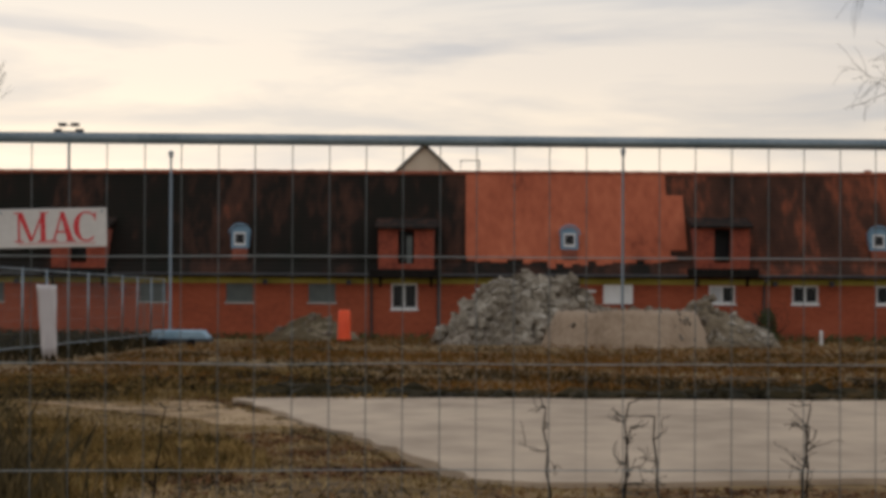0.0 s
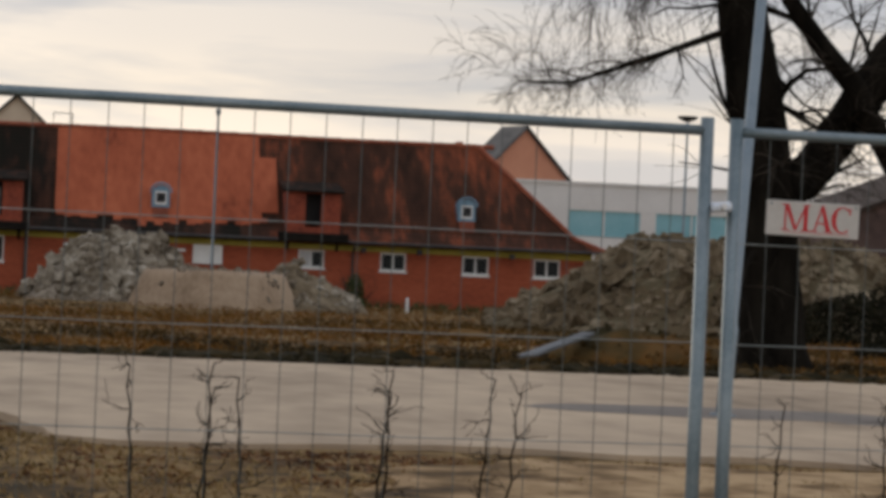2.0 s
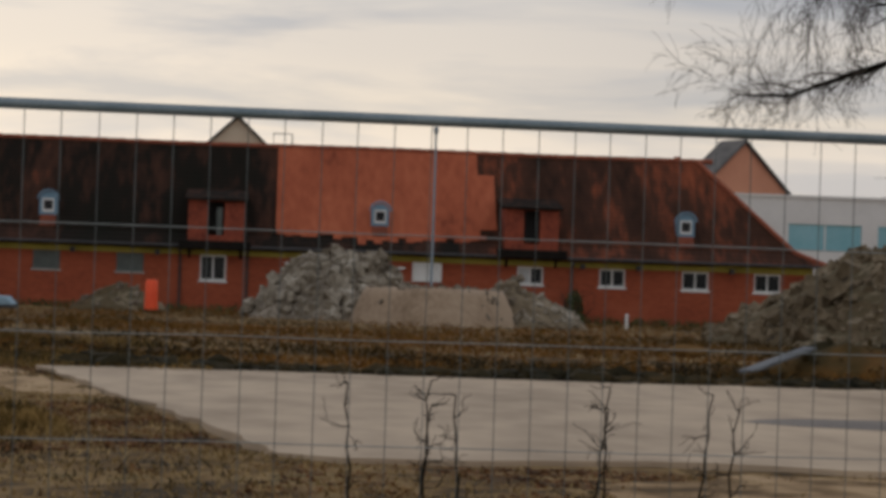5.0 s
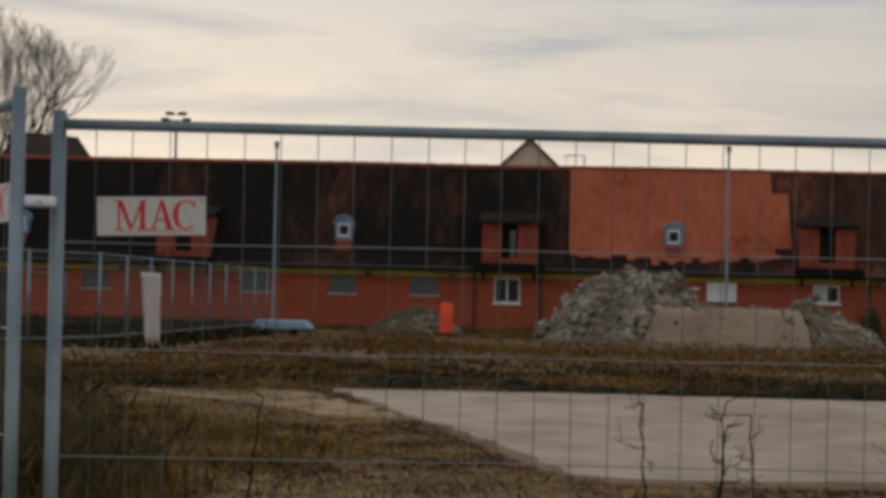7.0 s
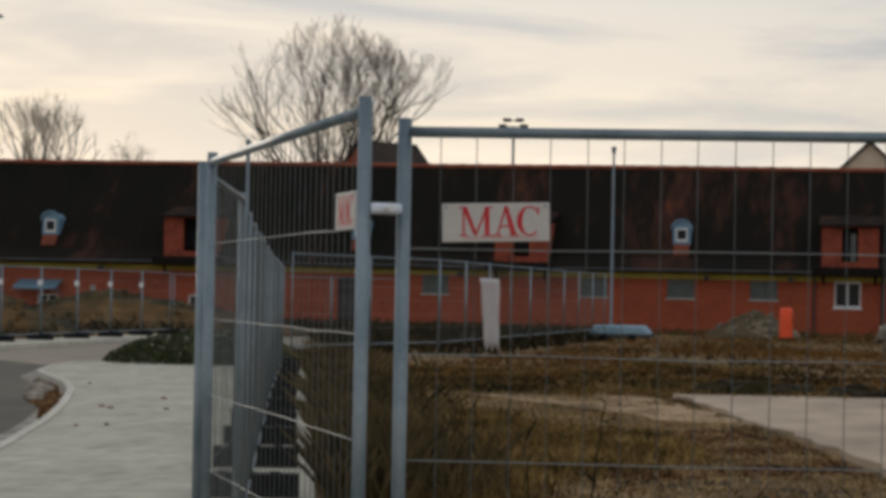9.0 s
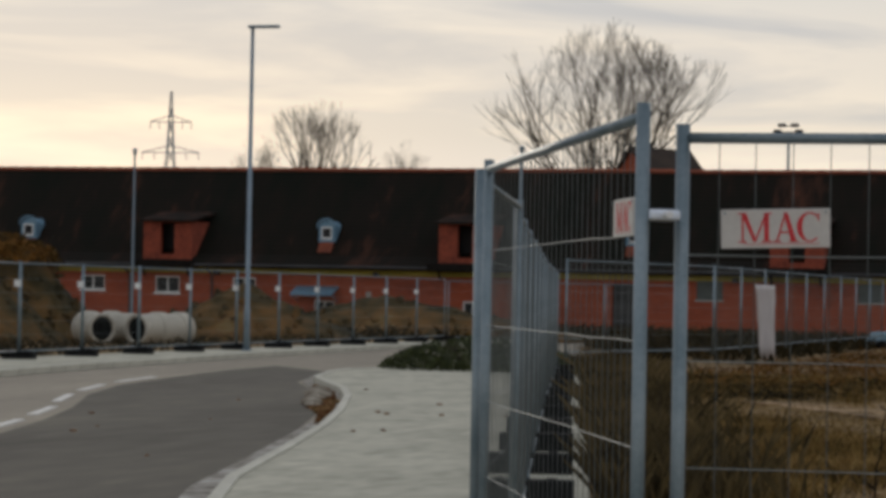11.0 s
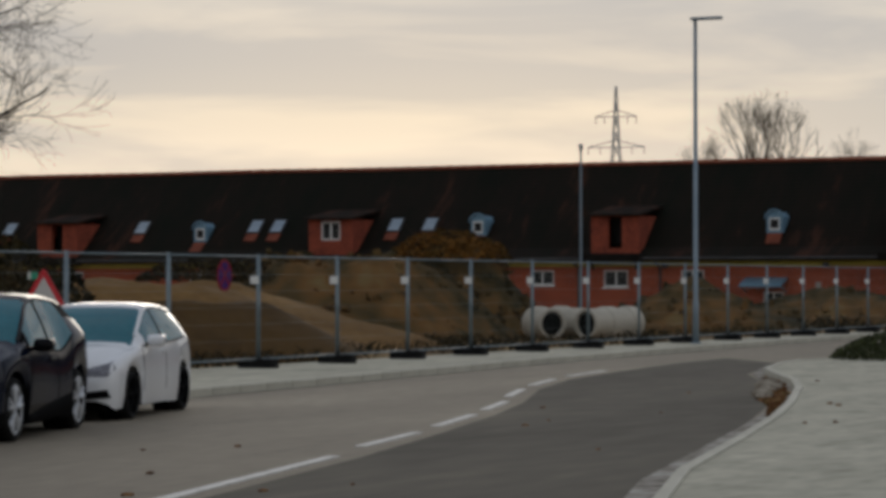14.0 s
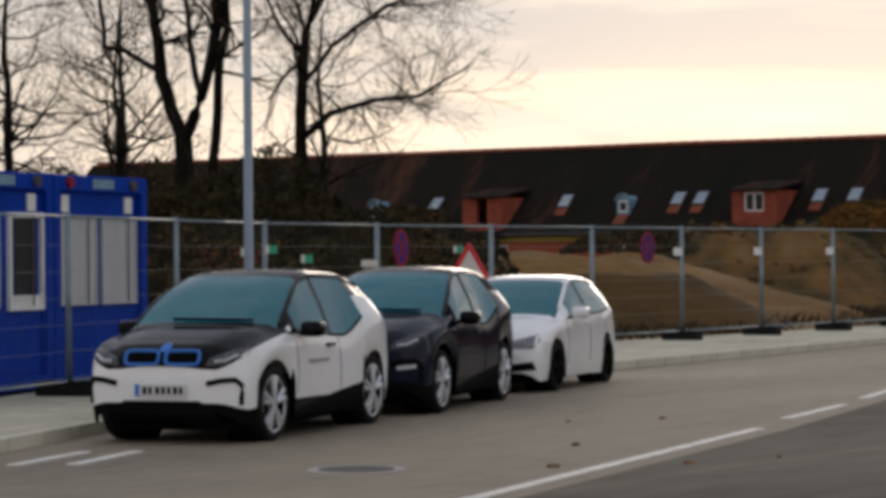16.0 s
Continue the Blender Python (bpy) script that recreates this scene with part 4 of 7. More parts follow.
def build_panel(name, wire, owner):
    p = new(name)
    p.parent = owner
    h = PANEL / 2
    for s in (-1, 1):
        part("post", tube([(s * h, 0, 0.03), (s * h, 0, TOP + 0.02)], 0.021, None, 10), M["galv"], p, smooth=True)
    part("top_rail", tube([(-h, 0, TOP - 0.02), (h, 0, TOP - 0.02)], 0.0165, None, 10), M["galv"], p, smooth=True)
    part("bottom_rail", tube([(-h, 0, 0.14), (h, 0, 0.14)], 0.0165, None, 8), M["galv"], p, smooth=True)
    bm = bmesh.new()
    n = 32
    for i in range(1, n):
        x = -h + PANEL * i / n + 0.004 * noise.noise((i * 2.3, 0, 0))
        tube([(x, -0.004, 0.14), (x, -0.004 + 0.004 * noise.noise((i, 1, 0)), 1.1), (x, -0.004, TOP - 0.02)], wire, bm, 4)
    for z in WIRES_Z:
        pts = [(-h + PANEL * k / 8, 0.002 + 0.004 * noise.noise((k, z * 3, 0)), z + 0.006 * noise.noise((k * 0.8, z * 5, 2))) for k in range(9)]
        part("line_wire", tube(pts, wire * 1.25, None, 4), M["line_wire"], p, "horizontal line wire, painted pale as lit by the sky")
    part("wire_mesh", bm, M["galv_old"], p, "thin galvanised wire mesh")
    return p


site_fence = thing("temporary_fence", "galvanised mesh site fence around the waste ground", "fence")
road_side_fence = thing("temporary_fence", "galvanised mesh fence in rubber feet along the road", "fence")
near_panel = build_panel("panel", 0.0014, site_fence)
far_panel = build_panel("panel", 0.0016, road_side_fence)
foot = new("foot")
foot.parent = site_fence
bm = prism([(-0.38, -0.10), (-0.34, -0.125), (0.34, -0.125), (0.38, -0.10), (0.38, 0.10), (0.34, 0.125), (-0.34, 0.125), (-0.38, 0.10)], 0, 0.18)
part("block", bm, M["rubber"], foot)
for q in (-0.2, 0.0, 0.2):
    part("socket", box(q - 0.04, q + 0.04, -0.05, 0.05, 0.18, 0.193), M["rubber"], foot)
M["alu"] = material("bright_zinc", two((0.62, 0.68, 0.78), (0.78, 0.83, 0.90)), 6.0, 0.3, metal=0.1, bump=0.0)
clamp = new("clamp")
clamp.parent = site_fence
part("jaw", box(-0.050, 0.050, -0.03, 0.03, -0.016, 0.016, bevel=0.01), M["alu"], clamp)
part("bolt", tube([(0, -0.06, 0), (0, 0.05, 0)], 0.011, None, 8), M["white"], clamp)
PANEL_USED = {}


def put(ob, m, used=PANEL_USED):
    """The first call places the thing itself, later ones copies of it."""
    if ob.name in used:
        return copy_thing(ob, m)
    used[ob.name] = True
    ob.matrix_world = m
    return ob


def panel_between(kind, a, b, lift=0.0):
    (x0, y0), (x1, y1) = a, b
    d = math.hypot(x1 - x0, y1 - y0)
    m = pose((x0 + x1) / 2, (y0 + y1) / 2, lift, 0, 0, math.degrees(math.atan2(y1 - y0, x1 - x0)))
    o = put(kind, m)
    o.scale = (d / PANEL, 1, 1)
    return o


def fence_run(kind, points, lift=0.05, feet=True, label_tags=False):
    """Panels from point to point along a line, each about one panel long, with feet at the joints."""
    pts = []
    for a, b in zip(points, points[1:]):
        d = math.hypot(b[0] - a[0], b[1] - a[1])
        n = max(1, round(d / 3.38))
        pts += [(a[0] + (b[0] - a[0]) * i / n, a[1] + (b[1] - a[1]) * i / n) for i in range(n)]
    pts.append(points[-1])
    for a, b in zip(pts, pts[1:]):
        dx, dy = b[0] - a[0], b[1] - a[1]
        d = math.hypot(dx, dy)
        e = 0.04 / d
        panel_between(kind, (a[0] + dx * e, a[1] + dy * e), (b[0] - dx * e, b[1] - dy * e), lift)
    if feet:
        for i, p in enumerate(pts):
            a, b = pts[max(i - 1, 0)], pts[min(i + 1, len(pts) - 1)]
            o = put(foot, pose(p[0], p[1], 0.01, 0, 0, math.degrees(math.atan2(b[1] - a[1], b[0] - a[0])) + 90))
            o.parent = kind.parent
    return pts


# the panels right before the camera
panel_between(near_panel, (-1.474, 7.46), (1.945, 7.72), 0.0)
panel_between(near_panel, (2.04, 7.73), (5.48, 7.86), 0.0)
panel_between(near_panel, (-1.572, 7.36), (-2.87, 10.42), 0.055)
panel_between(near_panel, (-2.93, 10.5), (-3.62, 13.8), 0.02)
for p, a in (((-1.5, 7.42), 90), ((2.0, 7.72), 90), ((-2.9, 10.46), 15), ((5.5, 7.86), 90)):
    put(foot, pose(p[0], p[1], -0.02, 0, 0, a))
put(clamp, pose(-1.522, 7.40, 1.842, 0, 0, 35))
put(clamp, pose(1.995, 7.72, 1.838, 0, -6, 0) @ Matrix.Diagonal((0.66, 1, 1, 1)))
put(clamp, pose(-2.905, 10.46, 0.62, 0, 0, 90))
# side fence running away, and on along the site
fence_run(near_panel, [(-3.66, 13.9), (-5.0, 19.4), (-9.0, 36.0), (-12.9, 52.6)], 0.0)
fence_run(far_panel, [(-12.8, 52.9), (-10.95, 60.0), (-10.8, 92.0)], 0.30, feet=False)
# fence on the far side of the road
road_fence = fence_run(far_panel, [(-19.0, 16.2), (-21.2, 22.2), (-22.6, 25.7), (-23.9, 29.1), (-24.5, 32.6), (-24.7, 42.4), (-24.95, 52.2), (-24.95, 85.6)], 0.05)
fence_run(far_panel, [(-24.9, 85.7), (-18.0, 92.0)], 0.0)
# white plates on the joints of the road fence
plate = new("marker_plate")
plate.parent = road_side_fence
part("face", box(-0.006, 0.006, -0.085, 0.085, -0.075, 0.075, bevel=0.004), M["white"], plate)
for x, y in road_fence:
    if 40 < y < 84:
        put(plate, pose(x + 0.03, y - 0.20, 1.68, 0, 0, -35))


def bar(x0, z0, x1, z1, t0, t1=None):
    t1 = t0 if t1 is None else t1
    return [(x0 - t0 / 2, z0), (x0 + t0 / 2, z0), (x1 + t1 / 2, z1), (x1 - t1 / 2, z1)]


def foot_serif(x, z, w):
    return [(x - w / 2, z), (x + w / 2, z), (x + w / 2, z + 0.045), (x - w / 2, z + 0.045)]


def serif_m():
    """The letter M with serifs, one unit high, as flat pieces."""
    return [bar(0.14, 0, 0.14, 1, 0.055), bar(0.50, 0.02, 0.17, 1, 0.10, 0.15), bar(0.50, 0.02, 0.84, 1, 0.06), bar(0.84, 0, 0.84, 1, 0.14), foot_serif(0.14, 0, 0.26), foot_serif(0.84, 0, 0.32), foot_serif(0.10, 0.955, 0.2), foot_serif(0.90, 0.955, 0.2)]


def serif_a():
    return [bar(0.10, 0, 0.36, 1, 0.055), bar(0.60, 0, 0.36, 1, 0.17, 0.12), [(0.18, 0.30), (0.54, 0.30), (0.53, 0.355), (0.19, 0.355)], foot_serif(0.10, 0, 0.24), foot_serif(0.60, 0, 0.28)]


def serif_c():
    out, n = [], 14
    ring = []
    for i in range(n + 1):
        a = radians(48 + 264 * i / n)
        t = 0.03 + 0.06 * (1 - math.cos(a)) / 2 * 1.6
        ring.append(((0.36 + (0.34 + t * 0.3) * math.cos(a), 0.5 + 0.51 * math.sin(a)), (0.36 + (0.34 - t) * math.cos(a), 0.5 + 0.46 * math.sin(a))))
    for (a, b), (c, d) in zip(ring, ring[1:]):
        out.append([a, b, d, c])
    out.append([(0.60, 0.70), (0.64, 0.70), (0.64, 1.0), (0.58, 0.9)])
    return out


def sign_board(x0, x1, y, z, h, tilt, turn=0.0):
    """An off-white board with red letters, wired to a fence panel."""
    w = x1 - x0
    s = thing("sign_board", "off-white fence sign with red serif lettering", "sign", pose((x0 + x1) / 2, y, z, 0, tilt, turn), group="signs on the near fence")
    part("board", box(-w / 2, w / 2, -0.004, 0.004, -h / 2, h / 2, bevel=0.002), M["signwhite"], s)
    k = h * 0.76
    for shape, x in ((serif_m, -1.02), (serif_a, 0.02), (serif_c, 0.72)):
        bm = bmesh.new()
        for loop in shape():
            a = [bm.verts.new((1.15 * k * (x - 0.17 + q[0]) + w * 0.03, -0.0055, k * (q[1] - 0.46))) for q in loop]
            b = [bm.verts.new((v.co.x, -0.004, v.co.z)) for v in a]
            bm.faces.new(a)
            for i in range(len(a)):
                j = (i + 1) % len(a)
                bm.faces.new((a[j], a[i], b[i], b[j]))
        part("letter", bm, M["red"], s)
    bm = box(-w * 0.30, w * 0.40, -0.0052, -0.004, -h * 0.40, -h * 0.385)
    part("underline", bm, M["red"], s)
    bm = bmesh.new()
    for q in (-w / 2 + 0.012, w / 2 - 0.012):
        tube([(q, -0.008, h / 2 - 0.01), (q, 0.012, h / 2 - 0.01)], 0.004, bm, 6)
    part("wire_ties", bm, M["galv"], s)
    return s


sign_board(-1.355, -1.042, 7.45, 1.808, 0.112, -1.5, 4.3)
sign_board(2.135, 2.43, 7.70, 1.813, 0.106, 1.0, 1.5)
sign_board(-1.822, -1.508, 7.548, 1.838, 0.112, 0, -67)


# ---- lamps, masts, signs ----
def street_lamp(x, y, h, arm, turn=0.0, lean=0.0, r=0.065):
    s = thing("street_lamp", "tall slim blue-grey street lamp with a flat head", "street lamp", pose(x, y, 0, 0, lean, turn))
    part("post", tube([(0, 0, 0), (0, 0, 1.1), (0, 0, 1.15), (0, 0, h)], [r * 1.25, r * 1.25, r, r * 0.75], None, 12), M["pole"], s, smooth=True)
    part("base", tube([(0, 0, 0), (0, 0, 0.06)], r * 2.2, None, 12), M["pole"], s)
    if arm:
        part("head", box(-0.12, arm, -0.09, 0.09, h - 0.06, h + 0.02, bevel=0.025), M["pole"], s, "flat LED lamp head")
    return s


street_lamp(-24.25, 64.5, 8.62, 0.75)
street_lamp(-22.66, 27.25, 9.0, 0.75)
street_lamp(8.0, 30.4, 9.0, 0.7, lean=3.0, r=0.074)


def thin_mast(x, y, h, head="small", r=0.06):
    s = thing("lamp_mast", "thin grey lamp mast with a small head", "lamp mast", pose(x, y, 0))
    part("mast", tube([(0, 0, 0), (0, 0, h)], [r, r * 0.7], None, 8), M["pole"], s)
    if head == "small":
        part("head", tube([(0, 0, h - 0.1), (0, 0, h + 0.14), (0, 0, h + 0.2)], [0.06, 0.11, 0.05], None, 8), M["pole"], s)
    elif head == "disc":
        part("head", tube([(0, 0, h - 0.12), (0, 0, h), (0, 0, h + 0.1)], [0.08, 0.38, 0.42], None, 12), M["slate"], s)
    elif head == "flood":
        for q, z in ((-0.75, 0.0), (-0.45, 0.42), (0.45, 0.42), (0.75, 0.0)):
            part("cross_bar", tube([(0, 0, h + z), (q, 0, h + z)], 0.04), M["slate"], s)
            part("floodlight", box(q - 0.27, q + 0.27, -0.35, 0.1, h + z - 0.08, h + z + 0.16, bevel=0.05), M["slate"], s)
    return s


thin_mast(-42.7, 100, 7.25)
thin_mast(5.92, 100, 7.35, r=0.06)
thin_mast(-11.5, 100, 7.2, r=0.06)
thin_mast(-24.0, 92, 6.9, r=0.09)
thin_mast(-27.8, 180, 13.35, "flood", 0.13)
thin_mast(25.9, 92, 8.9, "disc")
thin_mast(24.4, 100, 8.1, "disc")
thin_mast(31.5, 88, 9.0, "none")




def pylon(x, y, h):
    # steel lightened well past its own tone, so the colour carries the haze
    M["hazy_steel"] = material("haze_paled_steel", two((0.50, 0.50, 0.50), (0.62, 0.62, 0.60)), 0.5, 0.7, bump=0.0)
    p = thing("pylon", "distant steel lattice power pylon", "pylon", pose(x, y, 0, 0, 0, 10))
    bm = bmesh.new()
    r = h * 0.0030

    def half(z):
        return float(np.interp(z, [0, h * 0.70, h], [h * 0.075, h * 0.016, h * 0.003]))

    zs = [h * k / 14 for k in range(15)]
    for sx in (-1, 1):
        for sy in (-1, 1):
            tube([(sx * half(z), sy * half(z), z) for z in zs], r, bm, 4)
    for a, b in zip(zs, zs[1:]):
        for s in (-1, 1):
            tube([(-half(a), s * half(a), a), (half(b), s * half(b), b)], r * 0.6, bm, 3)
            tube([(half(a), s * half(a), a), (-half(b), s * half(b), b)], r * 0.6, bm, 3)
    part("lattice_tower", bm, M["hazy_steel"], p)
    for z, w in ((0.70 * h, 0.145 * h), (0.85 * h, 0.105 * h)):
        bm = bmesh.new()
        for s in (-1, 1):
            tube([(0, 0, z + 0.035 * h), (s * w, 0, z)], r * 0.8, bm, 4)
            tube([(0, 0, z), (s * w, 0, z)], r * 0.8, bm, 4)
            for k in (0.55, 0.97):
                tube([(s * w * k, 0, z), (s * w * k, 0, z - 0.035 * h)], r * 0.7, bm, 4)
        part("cross_arm", bm, M["hazy_steel"], p)
    return p


pylon(-275, 669, 56.5)


def round_sign(x, y, z, turn):
    s = thing("no_stopping_sign", "round violet-blue traffic sign with a red border", "traffic sign", pose(x, y, z, 0, 0, turn), group="no stopping signs")
    part("disc", tube([(0, 0, 0), (0.012, 0, 0)], 0.30, None, 28), M["signred"], s, "red border disc")
    part("face", tube([(0.0121, 0, 0), (0.016, 0, 0)], 0.245, None, 28), M["signblue"], s)
    for a in (45, -45):
        o = part("cross_bar", box(0.0165, 0.02, -0.245, 0.245, -0.028, 0.028), M["signred"], s)
        o.matrix_basis = pose(0, 0, 0, a, 0, 0)
    part("clip", box(-0.06, 0.0, -0.04, 0.04, -0.1, 0.1), M["galv"], s)
    return s


round_sign(-24.85, 41.4, 1.76, 4)
round_sign(-24.4, 33.1, 1.76, 13)
s = thing("warning_sign", "white triangular roadworks sign with a red border", "traffic sign", pose(-22.6, 32.4, 1.05, 0, 0, 20))


def triangle(r, y0, y1):
    bm = bmesh.new()
    pts = [(r * math.sin(a), r * math.cos(a)) for a in (0, 2 * math.pi / 3, 4 * math.pi / 3)]
    f, b = [bm.verts.new((p, y0, q + 0.25)) for p, q in pts], [bm.verts.new((p, y1, q + 0.25)) for p, q in pts]
    bm.faces.new(f)
    bm.faces.new(b[::-1])
    for i in range(3):
        bm.faces.new((f[i], b[i], b[(i + 1) % 3], f[(i + 1) % 3]))
    bmesh.ops.bevel(bm, geom=[e for e in bm.edges if abs(e.verts[0].co.y - e.verts[1].co.y) > 0.004], offset=r * 0.06, segments=2, affect="EDGES")
    return bm


part("border", triangle(0.56, -0.006, 0.006), M["red"], s)
part("face", triangle(0.41, -0.010, -0.0065), M["signwhite"], s)
part("symbol", extrude_x([(-0.0135, 0.12), (-0.0105, 0.12), (-0.0105, 0.34), (-0.0135, 0.34)], -0.09, 0.06), M["slate"], s, "plain dark symbol")
part("post", tube([(0, 0.03, -1.05), (0, 0.03, 0.6)], 0.024, None, 8), M["galv"], s)
lab = thing("fence_label", "small green and white label on the fence", "label", group="labels on the road fence")
part("face", box(-0.006, 0.006, -0.10, 0.10, -0.06, 0.06), M["signgreen"], lab)
part("strip", box(0.0061, 0.009, -0.10, -0.04, -0.06, 0.06), M["signwhite"], lab)
for x, y, z in ((-23.45, 28.1, 1.70), (-23.75, 29.0, 1.74), (-24.05, 30.2, 1.60), (-24.75, 35.1, 1.74)):
    put(lab, pose(x + 0.05, y, z, 0, 0, -20))
wl_ = thing("fence_label", "blank white notice on the fence", "label")
wl_.matrix_world = pose(-24.45, 32.3, 1.52, 0, 0, -15)
part("face", box(0.03, 0.04, -0.16, 0.16, -0.055, 0.055), M["signwhite"], wl_)

# ---- loose site things ----
b = thing("orange_barrel", "signal orange plastic traffic barrel", "barrel", pose(-5.0, 104.5, 0))
part("body", tube([(0, 0, 0), (0, 0, 0.08), (0, 0, 0.6), (0, 0, 0.64), (0, 0, 1.22), (0, 0, 1.28)], [0.29, 0.27, 0.265, 0.255, 0.25, 0.2], None, 20), M["orange"], b, smooth=True)
part("foot_ring", tube([(0, 0, 0), (0, 0, 0.07)], 0.36, None, 16), M["rubber"], b)
tp = thing("covered_trailer", "low trailer under a pale blue tarpaulin", "trailer", pose(-10.4, 93.5, 0))
bm = box(-1.1, 1.1, -0.8, 0.8, 0.22, 0.56, bevel=0.08)
for v in bm.verts:
    if v.co.z > 0.42:
        v.co.x *= 0.84
part("cover", bm, M["tarp"], tp)
part("bed", box(-1.15, 1.15, -0.85, 0.85, 0.14, 0.25), M["slate"], tp)
for q in (-0.5, 0.5):
    part("wheel", tube([(q, -0.86, 0.12), (q, -0.7, 0.12)], 0.15, None, 12), M["rubber"], tp)
cl = thing("white_sheet", "pale cloth sheet hung on the fence", "cloth")
verts, faces = [], []
for i in range(13):
    for j in range(9):
        w = 3.3 - 0.08 * i
        verts.append((-10.86 + 0.05 * noise.noise((j * 0.9, i * 0.3, 4)) + 0.08, 64.6 + (j / 8 + 0.03 * i) * w, 2.0 - i * 0.145 - (0.1 * (j % 3) if i == 12 else 0)))
for i in range(12):
    for j in range(8):
        a = i * 9 + j
        faces.append((a, a + 1, a + 10, a + 9))
o = raw("sheet", verts, faces, M["cloth"], cl, smooth=True)
o.modifiers.new("thick", "SOLIDIFY").thickness = 0.01
wp = thing("marker_post", "short white plastic marker post", "post", pose(13.55, 100, 0))
part("post", tube([(0, 0, 0), (0, 0, 0.55), (0, 0, 0.58)], [0.06, 0.06, 0.03], None, 10), M["white"], wp)
M["plank"] = material("weathered_grey_board", two((0.075, 0.085, 0.095), (0.19, 0.20, 0.21)), 2.0, 0.8, stretch=(4, 4, 0.6))
pk = thing("grey_plank", "weathered grey plank leaning on turned earth", "plank", look((9.0, 49.3, 0.06), (10.8, 52.0, 0.50)))
part("board", box(-0.15, 0.15, -0.03, 0.03, -3.28, 0.0, bevel=0.012), M["plank"], pk)
ys = thing("yellow_sack", "dull yellow sack on the rough grass", "sack", pose(9.9, 62, 0.0))
bm = bmesh.new()
bmesh.ops.create_icosphere(bm, subdivisions=3, radius=1, matrix=Matrix.Diagonal((0.48, 0.28, 0.16, 1)))
for v in bm.verts:
    v.co += v.co.normalized() * 0.06 * noise.noise(v.co * 5)
    v.co.z += 0.12
part("body", bm, M["sand"], ys, smooth=True)


# near-black for the painted shade inside the pipe mouths
M["pipe_shade"] = material("pipe_mouth_shade", two((0.004, 0.004, 0.004), (0.008, 0.008, 0.008)), 2.0, 0.9, bump=0.0, spec=0.05)


M["pale_concrete"] = material("pale_new_concrete", two((0.40, 0.37, 0.30), (0.58, 0.54, 0.45)), 1.2, 0.85)


def concrete_pipe(x, y, turn, length, r=0.44):
    p = thing("concrete_pipe", "pale precast concrete sewer pipe on bare ground", "pipe", pose(x, y, r, 0, 0, turn), group="stacked sewer pipes")
    bm = bmesh.new()
    n = 28
    prof = [(0, r * 0.80), (0, r * 0.98), (0.03, r), (length - 0.45, r), (length - 0.36, r * 1.14), (length, r * 1.14), (length, r * 0.9), (length - 0.2, r * 0.80)]
    rings = [[bm.verts.new((a, q * math.cos(2 * math.pi * k / n), q * math.sin(2 * math.pi * k / n))) for k in range(n)] for a, q in prof]
    for i in range(len(prof)):
        a, b = rings[i], rings[(i + 1) % len(prof)]
        for k in range(n):
            bm.faces.new((a[k], a[(k + 1) % n], b[(k + 1) % n], b[k]))
    part("shell", bm, M["pale_concrete"], p)
    # added disc just inside the mouth, painting the dark of the bore
    part("end_cap", tube([(0.09, 0, 0), (0.12, 0, 0)], r * 0.81, None, 24), M["pipe_shade"], p, "near-black disc standing in for the pipe's inner shade")
    return p


concrete_pipe(-30.62, 69.6, 142, 1.0)
concrete_pipe(-30.25, 71.2, 150, 1.4)
concrete_pipe(-29.62, 69.7, 72, 1.15)
concrete_pipe(-29.27, 70.8, 72, 0.95)


# ---- site containers ----
def site_container(x, y, turn):
    c = thing("site_container", "blue site office container with roller shutters", "container", pose(x, y, 0.06, 0, 0, turn), group="site containers")
    W, D, H = 2.42, 6.0, 2.60
    part("shell", box(0.08, W - 0.08, 0.08, D - 0.08, 0.1, H - 0.1), M["blue"], c)
    for px in (0.0, W - 0.15):
        for py in (0.0, D - 0.15):
            part("corner_post", box(px, px + 0.15, py, py + 0.15, 0.0, H, bevel=0.01), M["blue"], c)
    for z0, z1 in ((0.0, 0.16), (H - 0.2, H)):
        part("front_rail", box(0.15, W - 0.15, 0.0, 0.12, z0, z1, bevel=0.01), M["blue"], c)
        part("side_rail", box(0.0, 0.12, 0.15, D - 0.15, z0, z1, bevel=0.01), M["blue"], c)
        part("side_rail", box(W - 0.12, W, 0.15, D - 0.15, z0, z1, bevel=0.01), M["blue"], c)
    return c


def shutter_window(c, x0, x1, opened):
    z0, z1 = 1.01, 2.06
    edge = 0.06 if opened else 0.025
    w = part("window", wall_with_openings(x0 - edge, x1 + edge, z0 - edge, z1 + edge, 0.03, 0.079, [(x0, x1, z0, z1)]), M["white"] if opened else M["shutter"], c, "white window surround" if opened else "pale grey shutter guide")
    if opened:
        part("pane", box(x0 + 0.1, x1 - 0.1, 0.055, 0.062, z0 + 0.12, z1), M["glass"], w)
        part("lower_strip", box(x0, x1, 0.05, 0.07, z0, z0 + 0.12), M["white"], w)
    else:
        n = 20
        slat = part("shutter_slat", box(x0, x1, 0.052, 0.07, 0.0008, (z1 - z0) / n - 0.0008, bevel=0.002), M["shutter"], w)
        for i in range(n):
            o = slat if i == 0 else new("shutter_slat", slat.data)
            o.parent = w
            o.location.z = z0 + (z1 - z0) * i / n
    part("strap", box(x1 - 0.22, x1 - 0.2, 0.02, 0.03, z0 - 0.0, z1 + 0.02), M["slate"], w)


